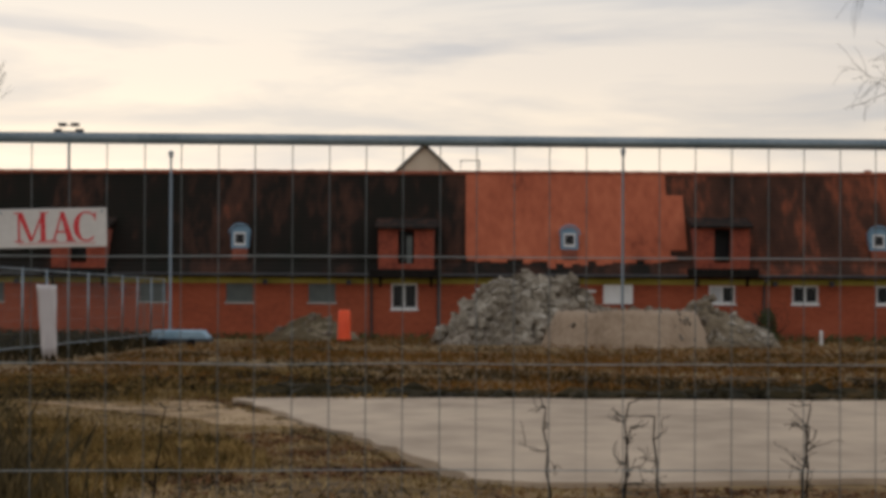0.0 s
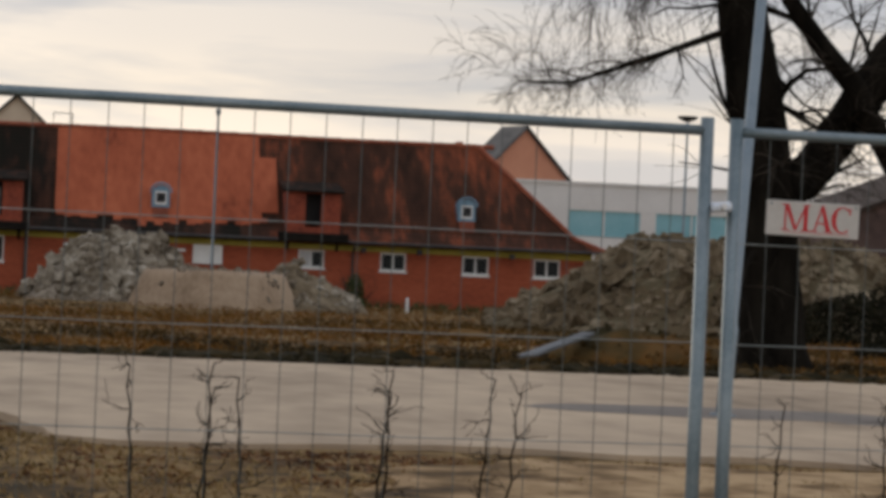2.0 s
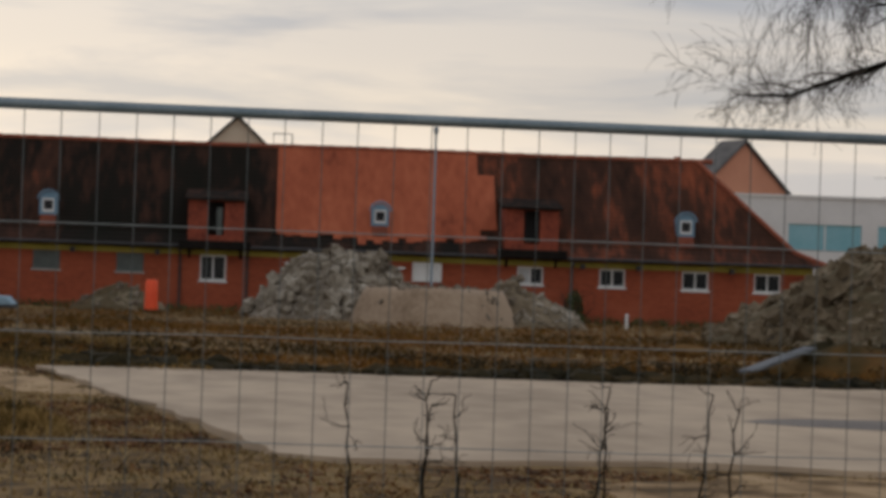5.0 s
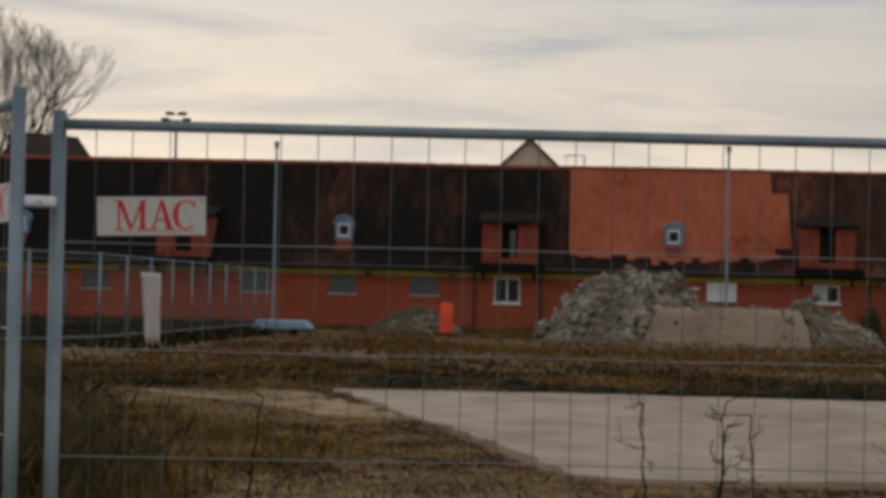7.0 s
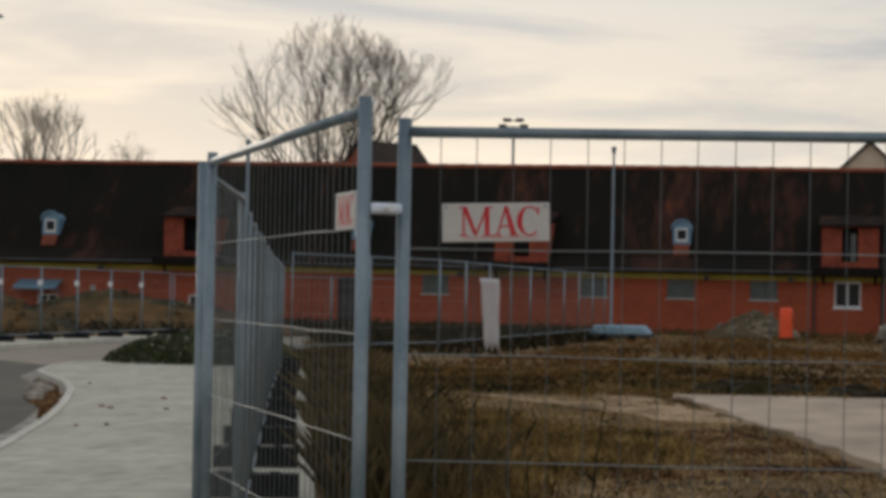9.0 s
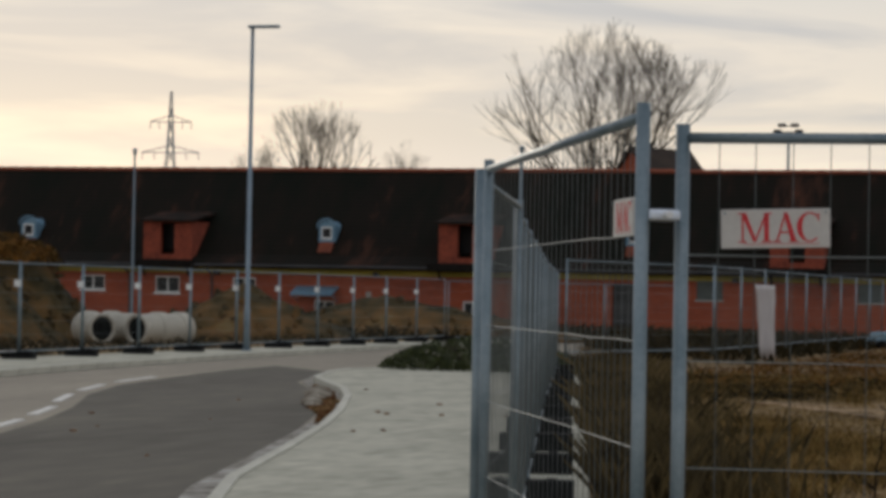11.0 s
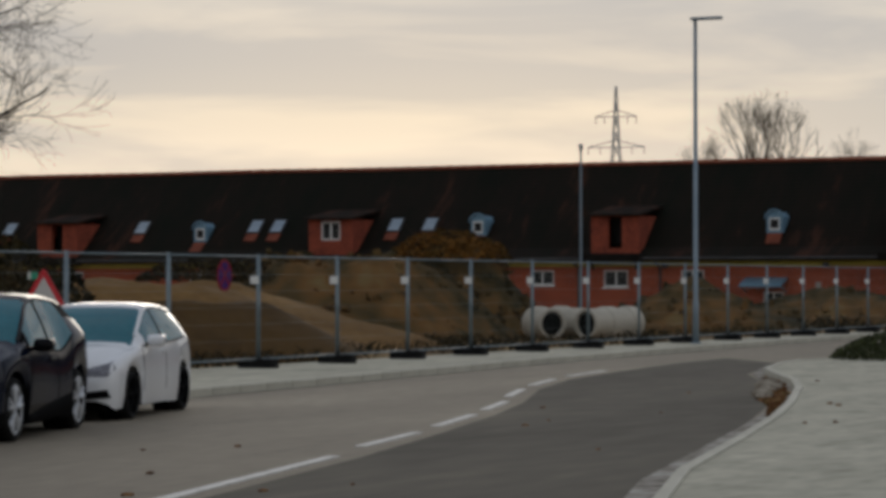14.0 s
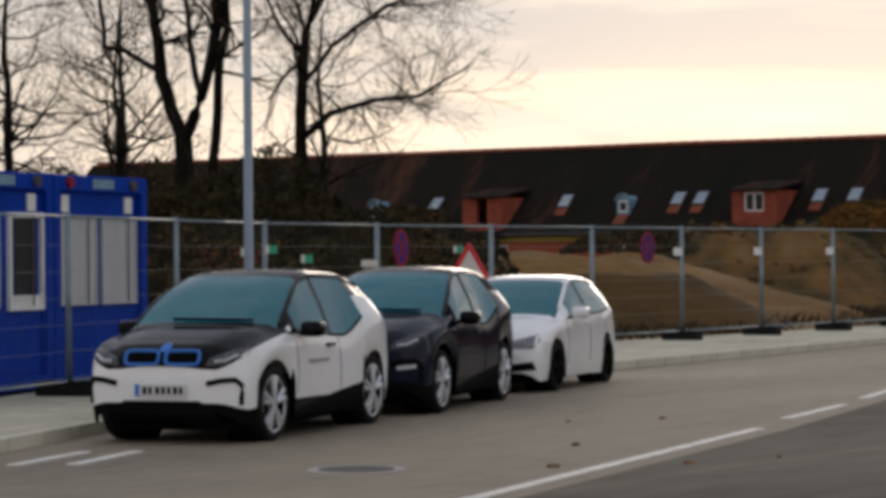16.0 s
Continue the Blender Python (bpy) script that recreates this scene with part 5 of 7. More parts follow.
FACE = math.degrees(math.atan2(2.37, -0.61))
for i, opened in ((0, False), (1, True), (2, False)):
    cx, cy = -22.86 + 0.63 * (i + 1) * 1.0, 25.45 - 2.40 * (i + 1)
    c = site_container(cx, cy, FACE)
    if opened:
        shutter_window(c, 1.5, 2.2, True)
        shutter_window(c, 0.25, 1.2, False)
    else:
        shutter_window(c, 1.30, 2.16, False)
        shutter_window(c, 0.24, 1.10, False)
    for q in (0.35, 2.0):
        part("end_lamp", tube([(q, -0.05, 2.50), (q, 0.0, 2.50)], 0.07, None, 10), M["signred"] if q < 1 else M["slate"], c)
        part("vent_plate", box(q - 0.09, q + 0.09, 0.05, 0.078, 2.14, 2.35), M["white"], c)
    part("type_plate", box(0.95, 1.5, -0.012, -0.001, 2.44, 2.56), M["zinc"], c)


# ---- trees ----
class Wood:
    """Collects branches as thin tapered tubes, sorted by thickness into three meshes."""

    def __init__(self, seed, thin=0.005):
        self.thin = thin
        self.rng = random.Random(seed)
        self.bins = {k: ([], []) for k in ("trunk", "limb", "twig")}

    def branch(self, pts, rads, sides=None):
        r = max(rads)
        key = "trunk" if r > 0.16 else "limb" if r > 0.03 else "twig"
        sides = sides or {"trunk": 12, "limb": 6, "twig": 3}[key]
        v, f = self.bins[key]
        base = len(v)
        for i, p in enumerate(pts):
            d = pts[min(i + 1, len(pts) - 1)] - pts[max(i - 1, 0)]
            d = d.normalized() if d.length > 1e-6 else Vector((0, 0, 1))
            a = d.cross(Vector((0.31, 0.2, 0.93)) if abs(d.z) < 0.9 else Vector((1, 0, 0))).normalized()
            b = d.cross(a)
            for k in range(sides):
                ang = 2 * math.pi * k / sides
                knob = 1 + (0.16 * noise.noise((p.x * 2 + k, p.z * 1.5, p.y)) if key == "trunk" else 0)
                q = p + (a * math.cos(ang) + b * math.sin(ang)) * rads[i] * knob
                v.append((q.x, q.y, q.z))
        for i in range(len(pts) - 1):
            for k in range(sides):
                f.append((base + i * sides + k, base + i * sides + (k + 1) % sides, base + (i + 1) * sides + (k + 1) % sides, base + (i + 1) * sides + k))

    def grow(self, p, d, length, r, depth, kids, wob=0.35, lift=0.1, droop=0.0, spread=0.8, ratio=0.62):
        g = self.rng
        n = 5 if depth > 1 else 4
        pts, rads = [p.copy()], [r]
        d = d.normalized()
        for i in range(n):
            d = (d + Vector((g.gauss(0, 1), g.gauss(0, 1), g.gauss(0, 1))) * wob * 0.35 + Vector((0, 0, lift - droop * (i / n)))).normalized()
            p = p + d * length / n
            pts.append(p.copy())
            rads.append(max(r * (1 - 0.75 * (i + 1) / n), self.thin * 0.8))
        self.branch(pts, rads)
        if depth <= 0:
            return
        for _ in range(kids):
            k = g.randint(1, n)
            q = pts[k - 1].lerp(pts[k], g.random())
            base = (pts[k] - pts[k - 1]).normalized()
            side = Vector((g.gauss(0, 1), g.gauss(0, 1), g.gauss(0, 1))).normalized()
            nd = (base + side * spread).normalized()
            self.grow(q, nd, length * g.uniform(0.45, 0.8) * (ratio / 0.62), max(rads[k] * 0.6, self.thin), depth - 1, kids, wob, lift, droop, spread, ratio)

    def limb(self, pts, rads, depth=2, kids=5, length=2.5, **kw):
        """A given limb with growth along its upper part."""
        g = self.rng
        fine, fr = [], []
        P = [Vector(q) for q in pts]
        for i in range(len(P) - 1):
            for k in range(4):
                t = k / 4
                w = P[i].lerp(P[i + 1], t)
                fine.append(w + Vector((g.gauss(0, 1), g.gauss(0, 1), 0)) * 0.03 * (P[i + 1] - P[i]).length * 0.35)
                fr.append(rads[i] + (rads[i + 1] - rads[i]) * t)
        fine.append(P[-1])
        fr.append(rads[-1])
        self.branch(fine, fr)
        for _ in range(kids * (len(P) - 1)):
            k = g.randint(max(1, len(fine) // 3), len(fine) - 1)
            base = (fine[k] - fine[k - 1]).normalized()
            side = Vector((g.gauss(0, 1), g.gauss(0, 1), g.gauss(0, 0.7))).normalized()
            self.grow(fine[k], (base * 0.5 + side).normalized(), length * g.uniform(0.5, 1.1), min(fr[k] * 0.45, length * 0.03), depth, 5, **kw)

    def plant(self, label, x, y, mats, category="tree", name="bare_tree"):
        t = thing(name, label, category, pose(x, y, 0))
        for key, part_name in (("trunk", "trunk"), ("limb", "limbs"), ("twig", "twigs")):
            v, f = self.bins[key]
            if v:
                o = raw({"trunk": "trunk", "limb": "crown_limb", "twig": "crown_twig"}[key], v, f, mats[0] if key != "twig" else mats[1], t, smooth=key != "twig")
                if key != "trunk":
                    tagged(o, kind="stuff")
        return t


# the great forked tree beside the lane
w = Wood(41)
kw = dict(wob=0.5, lift=0.02, droop=0.28, spread=0.9)
w.limb([(0.04, 0, -0.15), (-0.05, 0, 0.7), (-0.16, 0, 2.1), (-0.29, 0, 3.8), (-0.59, 0, 5.5), (-0.95, 0, 7.2), (-1.2, 0.2, 11)], [0.86, 0.70, 0.64, 0.56, 0.56, 0.50, 0.24], 2, 2, 2.8, **kw)
w.limb([(-0.05, -0.1, 2.2), (0.2, -0.1, 3.3), (1.0, 0, 4.45), (1.66, 0, 5.48), (2.42, 0, 6.6), (3.08, 0, 7.6), (4.2, 0.3, 10.5)], [0.36, 0.38, 0.42, 0.42, 0.39, 0.34, 0.2], 2, 2, 2.4, **kw)
w.limb([(-0.4, 0.1, 4.4), (0.1, 0.1, 5.6), (0.5, 0.1, 5.95), (1.3, 0.1, 6.05)], [0.10, 0.07, 0.05, 0.02], 2, 3, 1.2, **kw)
w.limb([(-0.9, -0.1, 6.75), (-1.35, -0.2, 6.57), (-2.55, -0.3, 6.08), (-3.68, -0.4, 5.67), (-4.35, -0.5, 5.40), (-5.4, -0.5, 5.38)], [0.10, 0.085, 0.065, 0.05, 0.035, 0.012], 2, 5, 1.3, **kw)
w.limb([(-1.0, 0, 7.4), (-1.8, 0.2, 8.1), (-2.9, 0.2, 8.0), (-4.0, 0.2, 7.5)], [0.12, 0.08, 0.05, 0.015], 2, 9, 1.7, wob=0.5, lift=-0.05, droop=0.5, spread=0.9)
w.limb([(-1.1, 0, 8.8), (-2.4, -0.4, 9.6), (-4.0, -0.2, 9.2), (-5.2, 0, 8.4)], [0.12, 0.08, 0.05, 0.015], 2, 4, 1.6, wob=0.5, lift=-0.08, droop=0.6, spread=0.9)
w.plant("great bare forked tree with dark furrowed bark", 14.1, 50.0, (M["bark"], M["twig"]))
w = Wood(43)
w.limb([(-0.06, 0, -0.15), (-0.42, 0, 1.35), (-0.97, 0, 2.67), (-1.51, 0, 3.76), (-2.09, 0, 4.68), (-2.61, 0, 5.6), (-3.17, 0, 6.22), (-3.8, 0, 6.96), (-4.12, 0.1, 7.5), (-4.7, 0.2, 9.5)], [0.42, 0.29, 0.27, 0.25, 0.23, 0.22, 0.20, 0.18, 0.16, 0.08], 2, 1, 1.8, **kw)
w.limb([(0.75, -0.05, -0.15), (0.5, -0.1, 1.9), (0.21, -0.1, 3.75), (-0.18, -0.1, 5.2), (-0.48, -0.1, 6.3), (-0.79, -0.1, 7.4), (-1.1, 0, 11)], [0.46, 0.34, 0.29, 0.26, 0.25, 0.23, 0.14], 2, 2, 2.2, **kw)
w.limb([(0.3, -0.1, 3.6), (1.6, 0.1, 5.2), (2.6, 0.2, 7.5)], [0.20, 0.16, 0.1], 2, 4, 2.0, **kw)
w.plant("bare leaning tree with several dark stems", 18.0, 49.4, (M["bark"], M["twig"]))

# trees behind the containers
w = Wood(51)
kw2 = dict(wob=0.5, lift=0.05, droop=0.0, spread=0.85)
w.limb([(0, 0, -0.1), (0.0, 0, 2.5), (-0.1, 0, 4.4)], [0.277, 0.218, 0.211], 1, 0, 1, **kw2)
w.limb([(-0.1, 0, 4.3), (-0.75, 0, 5.8), (-0.95, 0, 7.4), (-1.7, 0, 9.2), (-2.0, 0.2, 12)], [0.165, 0.145, 0.119, 0.0858, 0.05], 2, 3, 2.3, **kw2)
w.limb([(-0.05, 0, 4.3), (0.6, 0, 5.6), (1.0, 0, 7.0), (1.15, 0, 9.2), (1.5, 0.2, 12)], [0.145, 0.119, 0.132, 0.112, 0.0396], 2, 3, 2.3, **kw2)
w.limb([(0.7, 0.1, 3.2), (0.9, 0.1, 5.6), (1.25, 0.1, 8.0), (1.2, 0.1, 11)], [0.119, 0.106, 0.0858, 0.05], 2, 3, 2.0, **kw2)
w.limb([(-0.75, 0, 5.9), (-1.9, 0, 6.5), (-2.6, 0.1, 6.6), (-2.75, 0.1, 7.9), (-4.4, 0.2, 8.3)], [0.0792, 0.066, 0.0594, 0.0462, 0.02], 2, 5, 1.8, **kw2)
w.limb([(0.45, 0, 5.3), (0.1, 0, 6.6), (0.0, 0, 7.9), (-0.4, 0, 10)], [0.0792, 0.066, 0.0528, 0.03], 2, 4, 1.6, **kw2)
w.plant("tall bare tree with strong upswept forks", -39.25, 45.0, (M["bark"], M["twig"]))
w = Wood(52)
w.limb([(0, 0, -0.1), (0.0, 0, 3.0), (0.05, 0, 5.5), (0.2, 0, 6.8), (0.9, 0, 8.0), (1.9, 0.1, 8.8), (2.2, 0.2, 11.5)], [0.198, 0.158, 0.125, 0.106, 0.0858, 0.066, 0.03], 2, 4, 2.2, **kw2)
w.limb([(0.0, 0, 4.3), (0.9, 0, 4.9), (2.0, 0.1, 5.15), (3.2, 0.2, 5.2), (4.6, 0.2, 5.8)], [0.0858, 0.0726, 0.0561, 0.0396, 0.015], 2, 6, 1.6, **kw2)
w.limb([(0.1, 0, 5.6), (1.1, -0.2, 6.4), (2.6, -0.2, 7.2), (4.2, -0.2, 7.6)], [0.066, 0.0528, 0.05, 0.015], 2, 6, 1.7, **kw2)
w.limb([(1.0, 0, 8.0), (2.9, 0.2, 8.6), (4.9, 0.3, 9.3)], [0.0594, 0.0396, 0.015], 2, 6, 1.7, **kw2)
w.limb([(0.1, 0, 6.2), (-0.9, 0.2, 7.2), (-1.6, 0.2, 8.8)], [0.0594, 0.0396, 0.015], 2, 5, 1.6, **kw2)
w.plant("bare tree with wide drooping side branches", -37.2, 46.6, (M["bark"], M["twig"]))
for seed, x, y, h in ((61, -46.0, 50.0, 7.2), (62, -50.5, 50.5, 9.0), (63, -44.0, 56.0, 7.5), (64, -53, 52, 9.5), (65, -49.5, 54.0, 8.5)):
    w = Wood(seed)
    w.limb([(0, 0, -0.1), (0.03, 0, h * 0.35), (0.12, 0, h * 0.6), (-0.05, 0, h * 0.85), (0.1, 0, h * 1.1)], [h * 0.019, h * 0.015, h * 0.012, h * 0.008, 0.02], 2, 6, h * 0.34, wob=0.6, lift=0.10, droop=0.0, spread=0.85)
    w.plant("bare many-stemmed tree behind the containers", x, y, (M["bark"], M["twig"]))

# trees beyond the long roof
def fan_tree(label, x, y, base, lobes, seed, limbs=7, first=5.5, levels=6, girth=0.24, thin=0.013):
    """A broad bare tree: limbs fan out from the trunk and fork on, upswept, inside a crown of rounded lobes."""
    w = Wood(seed, thin)
    g = w.rng

    def inside(p):
        return any(((p.x - cx) / rx) ** 2 + (p.y / (rx * 0.9)) ** 2 + ((p.z - cz) / rz) ** 2 < 1 for cx, cz, rx, rz in lobes)

    def fork(p, d, length, r, level):
        n, pts, rads = 4, [p.copy()], [r]
        for i in range(n):
            d = (d + Vector((g.gauss(0, 0.10), g.gauss(0, 0.10), 0.070 + g.gauss(0, 0.05)))).normalized()
            p = p + d * length / n
            pts.append(p.copy())
            rads.append(max(r * (1 - 0.34 * (i + 1) / n), thin * 0.8))
            if i and not inside(p) and p.z > base + 1:
                break
        w.branch(pts, rads)
        if level <= 0 or len(pts) <= n and level < 3:
            return
        for k in range(3 if g.random() < 0.5 else 2):
            side = Vector((g.gauss(0, 1), g.gauss(0, 1), g.gauss(0, 0.35))).normalized()
            fork(p, (d + side * g.uniform(0.22, 0.62)).normalized(), length * g.uniform(0.68, 0.90), rads[-1] * (0.86 if k == 0 else 0.66), level - 1)
        for q in range(1, len(pts) - 1):
            if g.random() < 0.55:
                side = Vector((g.gauss(0, 1), g.gauss(0, 1), g.gauss(0, 0.35))).normalized()
                fork(pts[q], (d * 0.8 + side * g.uniform(0.4, 0.8)).normalized(), length * g.uniform(0.4, 0.6), rads[q] * 0.5, max(level - 3, 0))

    w.branch([Vector((0, 0, base * i / 5)) for i in range(6)], [girth * (2.0 - 0.12 * i) for i in range(6)])
    for k in range(limbs):
        a = 2 * math.pi * (k + 0.3 * g.random()) / limbs
        tilt = 0.10 + 1.35 * ((k * 0.618) % 1.0)
        fork(Vector((0, 0, base * (0.72 + 0.28 * g.random()))), Vector((math.cos(a) * tilt, math.sin(a) * tilt * 0.7, 1)).normalized(), first * g.uniform(0.85, 1.15), girth * g.uniform(0.6, 0.95), levels - 1)
    # wood and twigs both take the colour with haze painted in
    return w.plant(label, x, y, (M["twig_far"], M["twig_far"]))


fan_tree("large bare crown rising behind the roof", -46.1, 205, 7.2, [(0.0, 13.4, 7.8, 10.0), (7.4, 12.0, 4.6, 8.6), (-7.4, 11.2, 4.4, 6.8)], 71, 13, 5.2, 7, 0.22)
fan_tree("rounded bare tree far behind the roof", -87.2, 250, 8.0, [(0.3, 13.2, 6.4, 7.6)], 74, 9, 3.8, 6, 0.27, 0.015)
fan_tree("small hazy bare tree far behind the roof", -95.8, 256, 6.0, [(0.0, 11.5, 2.8, 6.2)], 75, 7, 3.0, 6, 0.13, 0.012)
fan_tree("small hazy bare tree far behind the roof", -79.0, 254, 6.0, [(0.2, 11.0, 3.2, 6.2)], 76, 7, 3.0, 6, 0.13, 0.012)


# ---- shrubs, grass, leaves ----
def scatter(name, label, n, place, size, mat, seed, blade=True, category="grass", lean=0.6, width=0.09):
    """Many blades or leaves as one mesh; place(rng) gives x, y, z or None."""
    g = random.Random(seed)
    v, f = [], []
    for _ in range(n):
        q = place(g)
        if q is None:
            continue
        x, y, z = q
        s = g.uniform(*size)
        a = g.uniform(0, 2 * math.pi)
        b = len(v)
        if blade:
            wx, wy = math.cos(a) * s * width, math.sin(a) * s * width
            lx, ly = g.gauss(0, lean) * s, g.gauss(0, lean) * s
            v += [(x - wx, y - wy, z), (x + wx, y + wy, z), (x + lx * 0.5 + wx * 0.7, y + ly * 0.5 + wy * 0.7, z + s * 0.65), (x + lx, y + ly, z + s)]
            f += [(b, b + 1, b + 2), (b, b + 2, b + 3)]
        else:
            u = Vector((g.gauss(0, 1), g.gauss(0, 1), g.gauss(0, 0.5))).normalized() * s
            t = Vector((g.gauss(0, 1), g.gauss(0, 1), g.gauss(0, 0.5))).normalized() * s * 0.7
            c = Vector((x, y, z))
            v += [tuple(c - u), tuple(c + t * 0.6), tuple(c + u), tuple(c - t * 0.6)]
            f += [(b, b + 1, b + 2, b + 3)]
    o = raw(name, v, f, mat)
    return tagged(o, label, category, kind="stuff")


def lane_edge(y):
    return float(np.interp(y, [22.6, 23.4, 27.8, 34.5, 42.4], [0.6, 0.0, -0.8, -2.2, -3.8]))


def fence_x(y):
    return float(np.interp(y, [6, 12.8, 19.9, 27.5, 39.5, 54.3, 60, 92], [-1.6, -2.9, -4.6, -6.4, -9.3, -12.7, -10.8, -10.6]))


def clumped(x, y, k, cut):
    return noise.noise((x * k, y * k, 2.7)) + 0.5 * noise.noise((x * k * 3, y * k * 3, 5.1)) > cut


def site_left(g):
    y = 15.5 + 28 * g.random()
    x0, x1 = fence_x(y) + 0.15, (lane_edge(y) - 0.1 if 22.6 < y < 42.4 else 6.0)
    if y < 22.4:
        x1 = 6.5
    x = g.uniform(x0, x1)
    return (x, y, ground_height(x, y))


def litter(g):
    q = site_left(g)
    return q if noise.noise((q[0] * 0.28, q[1] * 0.16, 8.3)) + 0.6 * noise.noise((q[0] * 1.3, q[1] * 0.9, 1.3)) - 0.08 * max(0, -3 - q[0]) > -0.12 else None


def straw(g):
    q = site_left(g)
    return q if noise.noise((q[0] * 0.28, q[1] * 0.16, 8.3)) + 0.6 * noise.noise((q[0] * 1.3, q[1] * 0.9, 1.3)) < 0.0 else None


def standing(g):
    y = 17.5 + 37 * g.random()
    x = g.uniform(fence_x(y) + 0.15, min(lane_edge(y) - 1.5, 0.5))
    if y > 42 or y < 24:
        x = g.uniform(fence_x(y) + 0.6, -1.0)
    k = noise.noise((x * 0.28, y * 0.16, 8.3)) + 0.05 * (-2.0 - x)
    return (x, y, ground_height(x, y)) if k > -0.15 + 0.3 * g.random() else None


def dark_weeds(g):
    q = site_left(g)
    return q if noise.noise((q[0] * 0.5, q[1] * 0.3, 3.9)) > 0.12 and q[0] < 1 else None


def tufts(g):
    q = site_left(g)
    return q if clumped(q[0], q[1], 0.55, 0.02) else None


def bank(g):
    y = 46.0 + 34 * g.random() ** 1.2
    x = g.uniform(fence_x(y) + 0.4, 24)
    return (x, y, ground_height(x, y)) if clumped(x, y, 0.4, -0.25) else None


def dark_bank(g):
    y = 42.7 + 10 * g.random() ** 1.3
    x = g.uniform(fence_x(y) + 0.4, 24)
    return (x, y, ground_height(x, y)) if noise.noise((x * 0.22, y * 0.3, 6.2)) + 0.5 * noise.noise((x * 0.9, y * 0.8, 1.1)) > -0.12 else None


def far_grass(g):
    y = 60 + 50 * g.random()
    x = g.uniform(-10.4, 24)
    return (x, y, ground_height(x, y)) if clumped(x, y, 0.3, -0.15) else None


def strip(g):
    y = 15.5 + 7 * g.random()
    x = g.uniform(0.5, 10)
    return (x, y, ground_height(x, y)) if clumped(x, y, 0.6, 0.0) else None


def left_of_fence(g):
    y = g.uniform(36, 100)
    x = g.uniform(-33, -25.6)
    return (x, y, -0.03) if clumped(x, y, 0.3, 0.0) else None


def along_fence(g):
    y = 19 + 34 * g.random()
    x = float(np.interp(y, [7, 13.9, 19.4, 36, 52.6], [-1.3, -3.2, -4.5, -8.4, -12.3])) + abs(g.gauss(0, 0.6)) + 0.1
    return (x, y, -0.03)


def wall_foot(g):
    x = g.uniform(-60, 24)
    return (x, g.uniform(111.5, 114.5), -0.05)


def between(g):
    y = g.uniform(62, 111)
    x = g.uniform(-34, -11)
    if y < 100 and x < on_line([(-12.6, 58.2)] + ROAD_END, y) + 0.3 and x > -25.5 or y < 86 and x < -25:
        return None
    return (x, y, -0.04) if clumped(x, y, 0.2, -0.2) else None


M["weeds"] = material("dark_winter_weeds", [(0.35, (0.008, 0.008, 0.004)), (0.5, (0.030, 0.024, 0.010)), (0.65, (0.085, 0.055, 0.022))], 0.35, 0.95, bump=0.0, fine=3, fine_amount=0.5)
M["fence_weeds"] = material("brown_fence_weeds", [(0.34, (0.016, 0.013, 0.007)), (0.46, (0.060, 0.045, 0.020)), (0.56, (0.125, 0.090, 0.038)), (0.66, (0.19, 0.135, 0.062))], 0.8, 0.95, bump=0.0, fine=4, fine_amount=0.5)
M["ochre"] = material("ochre_grass", [(0.34, (0.020, 0.015, 0.005)), (0.45, (0.075, 0.045, 0.012)), (0.55, (0.20, 0.092, 0.020)), (0.66, (0.065, 0.055, 0.016))], 0.10, 0.95, bump=0.0, fine=1.2, fine_amount=0.35)
M["straw"] = material("pale_straw", [(0.3, (0.14, 0.092, 0.036)), (0.5, (0.30, 0.205, 0.090)), (0.7, (0.44, 0.315, 0.150))], 0.6, 0.95, bump=0.0, fine=4, fine_amount=0.5)
M["standing"] = material("standing_dead_grass", [(0.34, (0.018, 0.015, 0.005)), (0.42, (0.070, 0.048, 0.014)), (0.50, (0.18, 0.112, 0.032)), (0.57, (0.33, 0.215, 0.080)), (0.65, (0.075, 0.078, 0.016))], 0.7, 0.95, bump=0.0, fine=2.6, fine_amount=0.5)
scatter("standing_grass", "dead brown and straw-coloured standing grass on the site", 60000, standing, (0.04, 0.16), M["standing"], 46, width=0.085, lean=0.4)
scatter("flattened_straw", "pale flattened straw between the leaf litter", 26000, straw, (0.018, 0.05), M["straw"], 41, lean=0.8, width=0.3)
scatter("dry_grass", "tufts of dry straw-coloured grass on the site", 12000, tufts, (0.025, 0.06), M["drygrass"], 5, lean=0.6, width=0.22)
scatter("leaf_litter", "brown fallen leaves scattered over the grass", 60000, litter, (0.022, 0.062), M["leaves"], 6, blade=False, category="leaves")
scatter("site_weeds", "dark withered weeds among the leaves", 14000, dark_weeds, (0.025, 0.08), M["weeds"], 7, width=0.12, lean=0.7)
scatter("bank_weeds", "dark brown withered weeds behind the lane", 30000, dark_bank, (0.04, 0.15), M["weeds"], 8, lean=1.2, width=0.15)
scatter("bank_grass", "ochre dry grass on the low bank", 34000, bank, (0.05, 0.17), M["ochre"], 9, lean=0.8, width=0.16)
scatter("far_grass", "ochre grass before the brick building", 14000, far_grass, (0.06, 0.24), M["ochre"], 10, lean=1.0)
scatter("lane_strip_grass", "dry grass and leaves along the lane", 2500, strip, (0.02, 0.08), M["drygrass"], 11)
scatter("strip_leaves", "brown leaves along the lane edge", 9000, strip, (0.015, 0.045), M["leaves"], 12, blade=False, category="leaves")
scatter("fence_side_grass", "withered grass behind the road fence", 9000, left_of_fence, (0.08, 0.36), M["weeds"], 13, width=0.06)
scatter("fence_foot_weeds", "dark tall weeds grown along the side fence", 13000, along_fence, (0.08, 0.60), M["fence_weeds"], 44, width=0.014, lean=0.35)
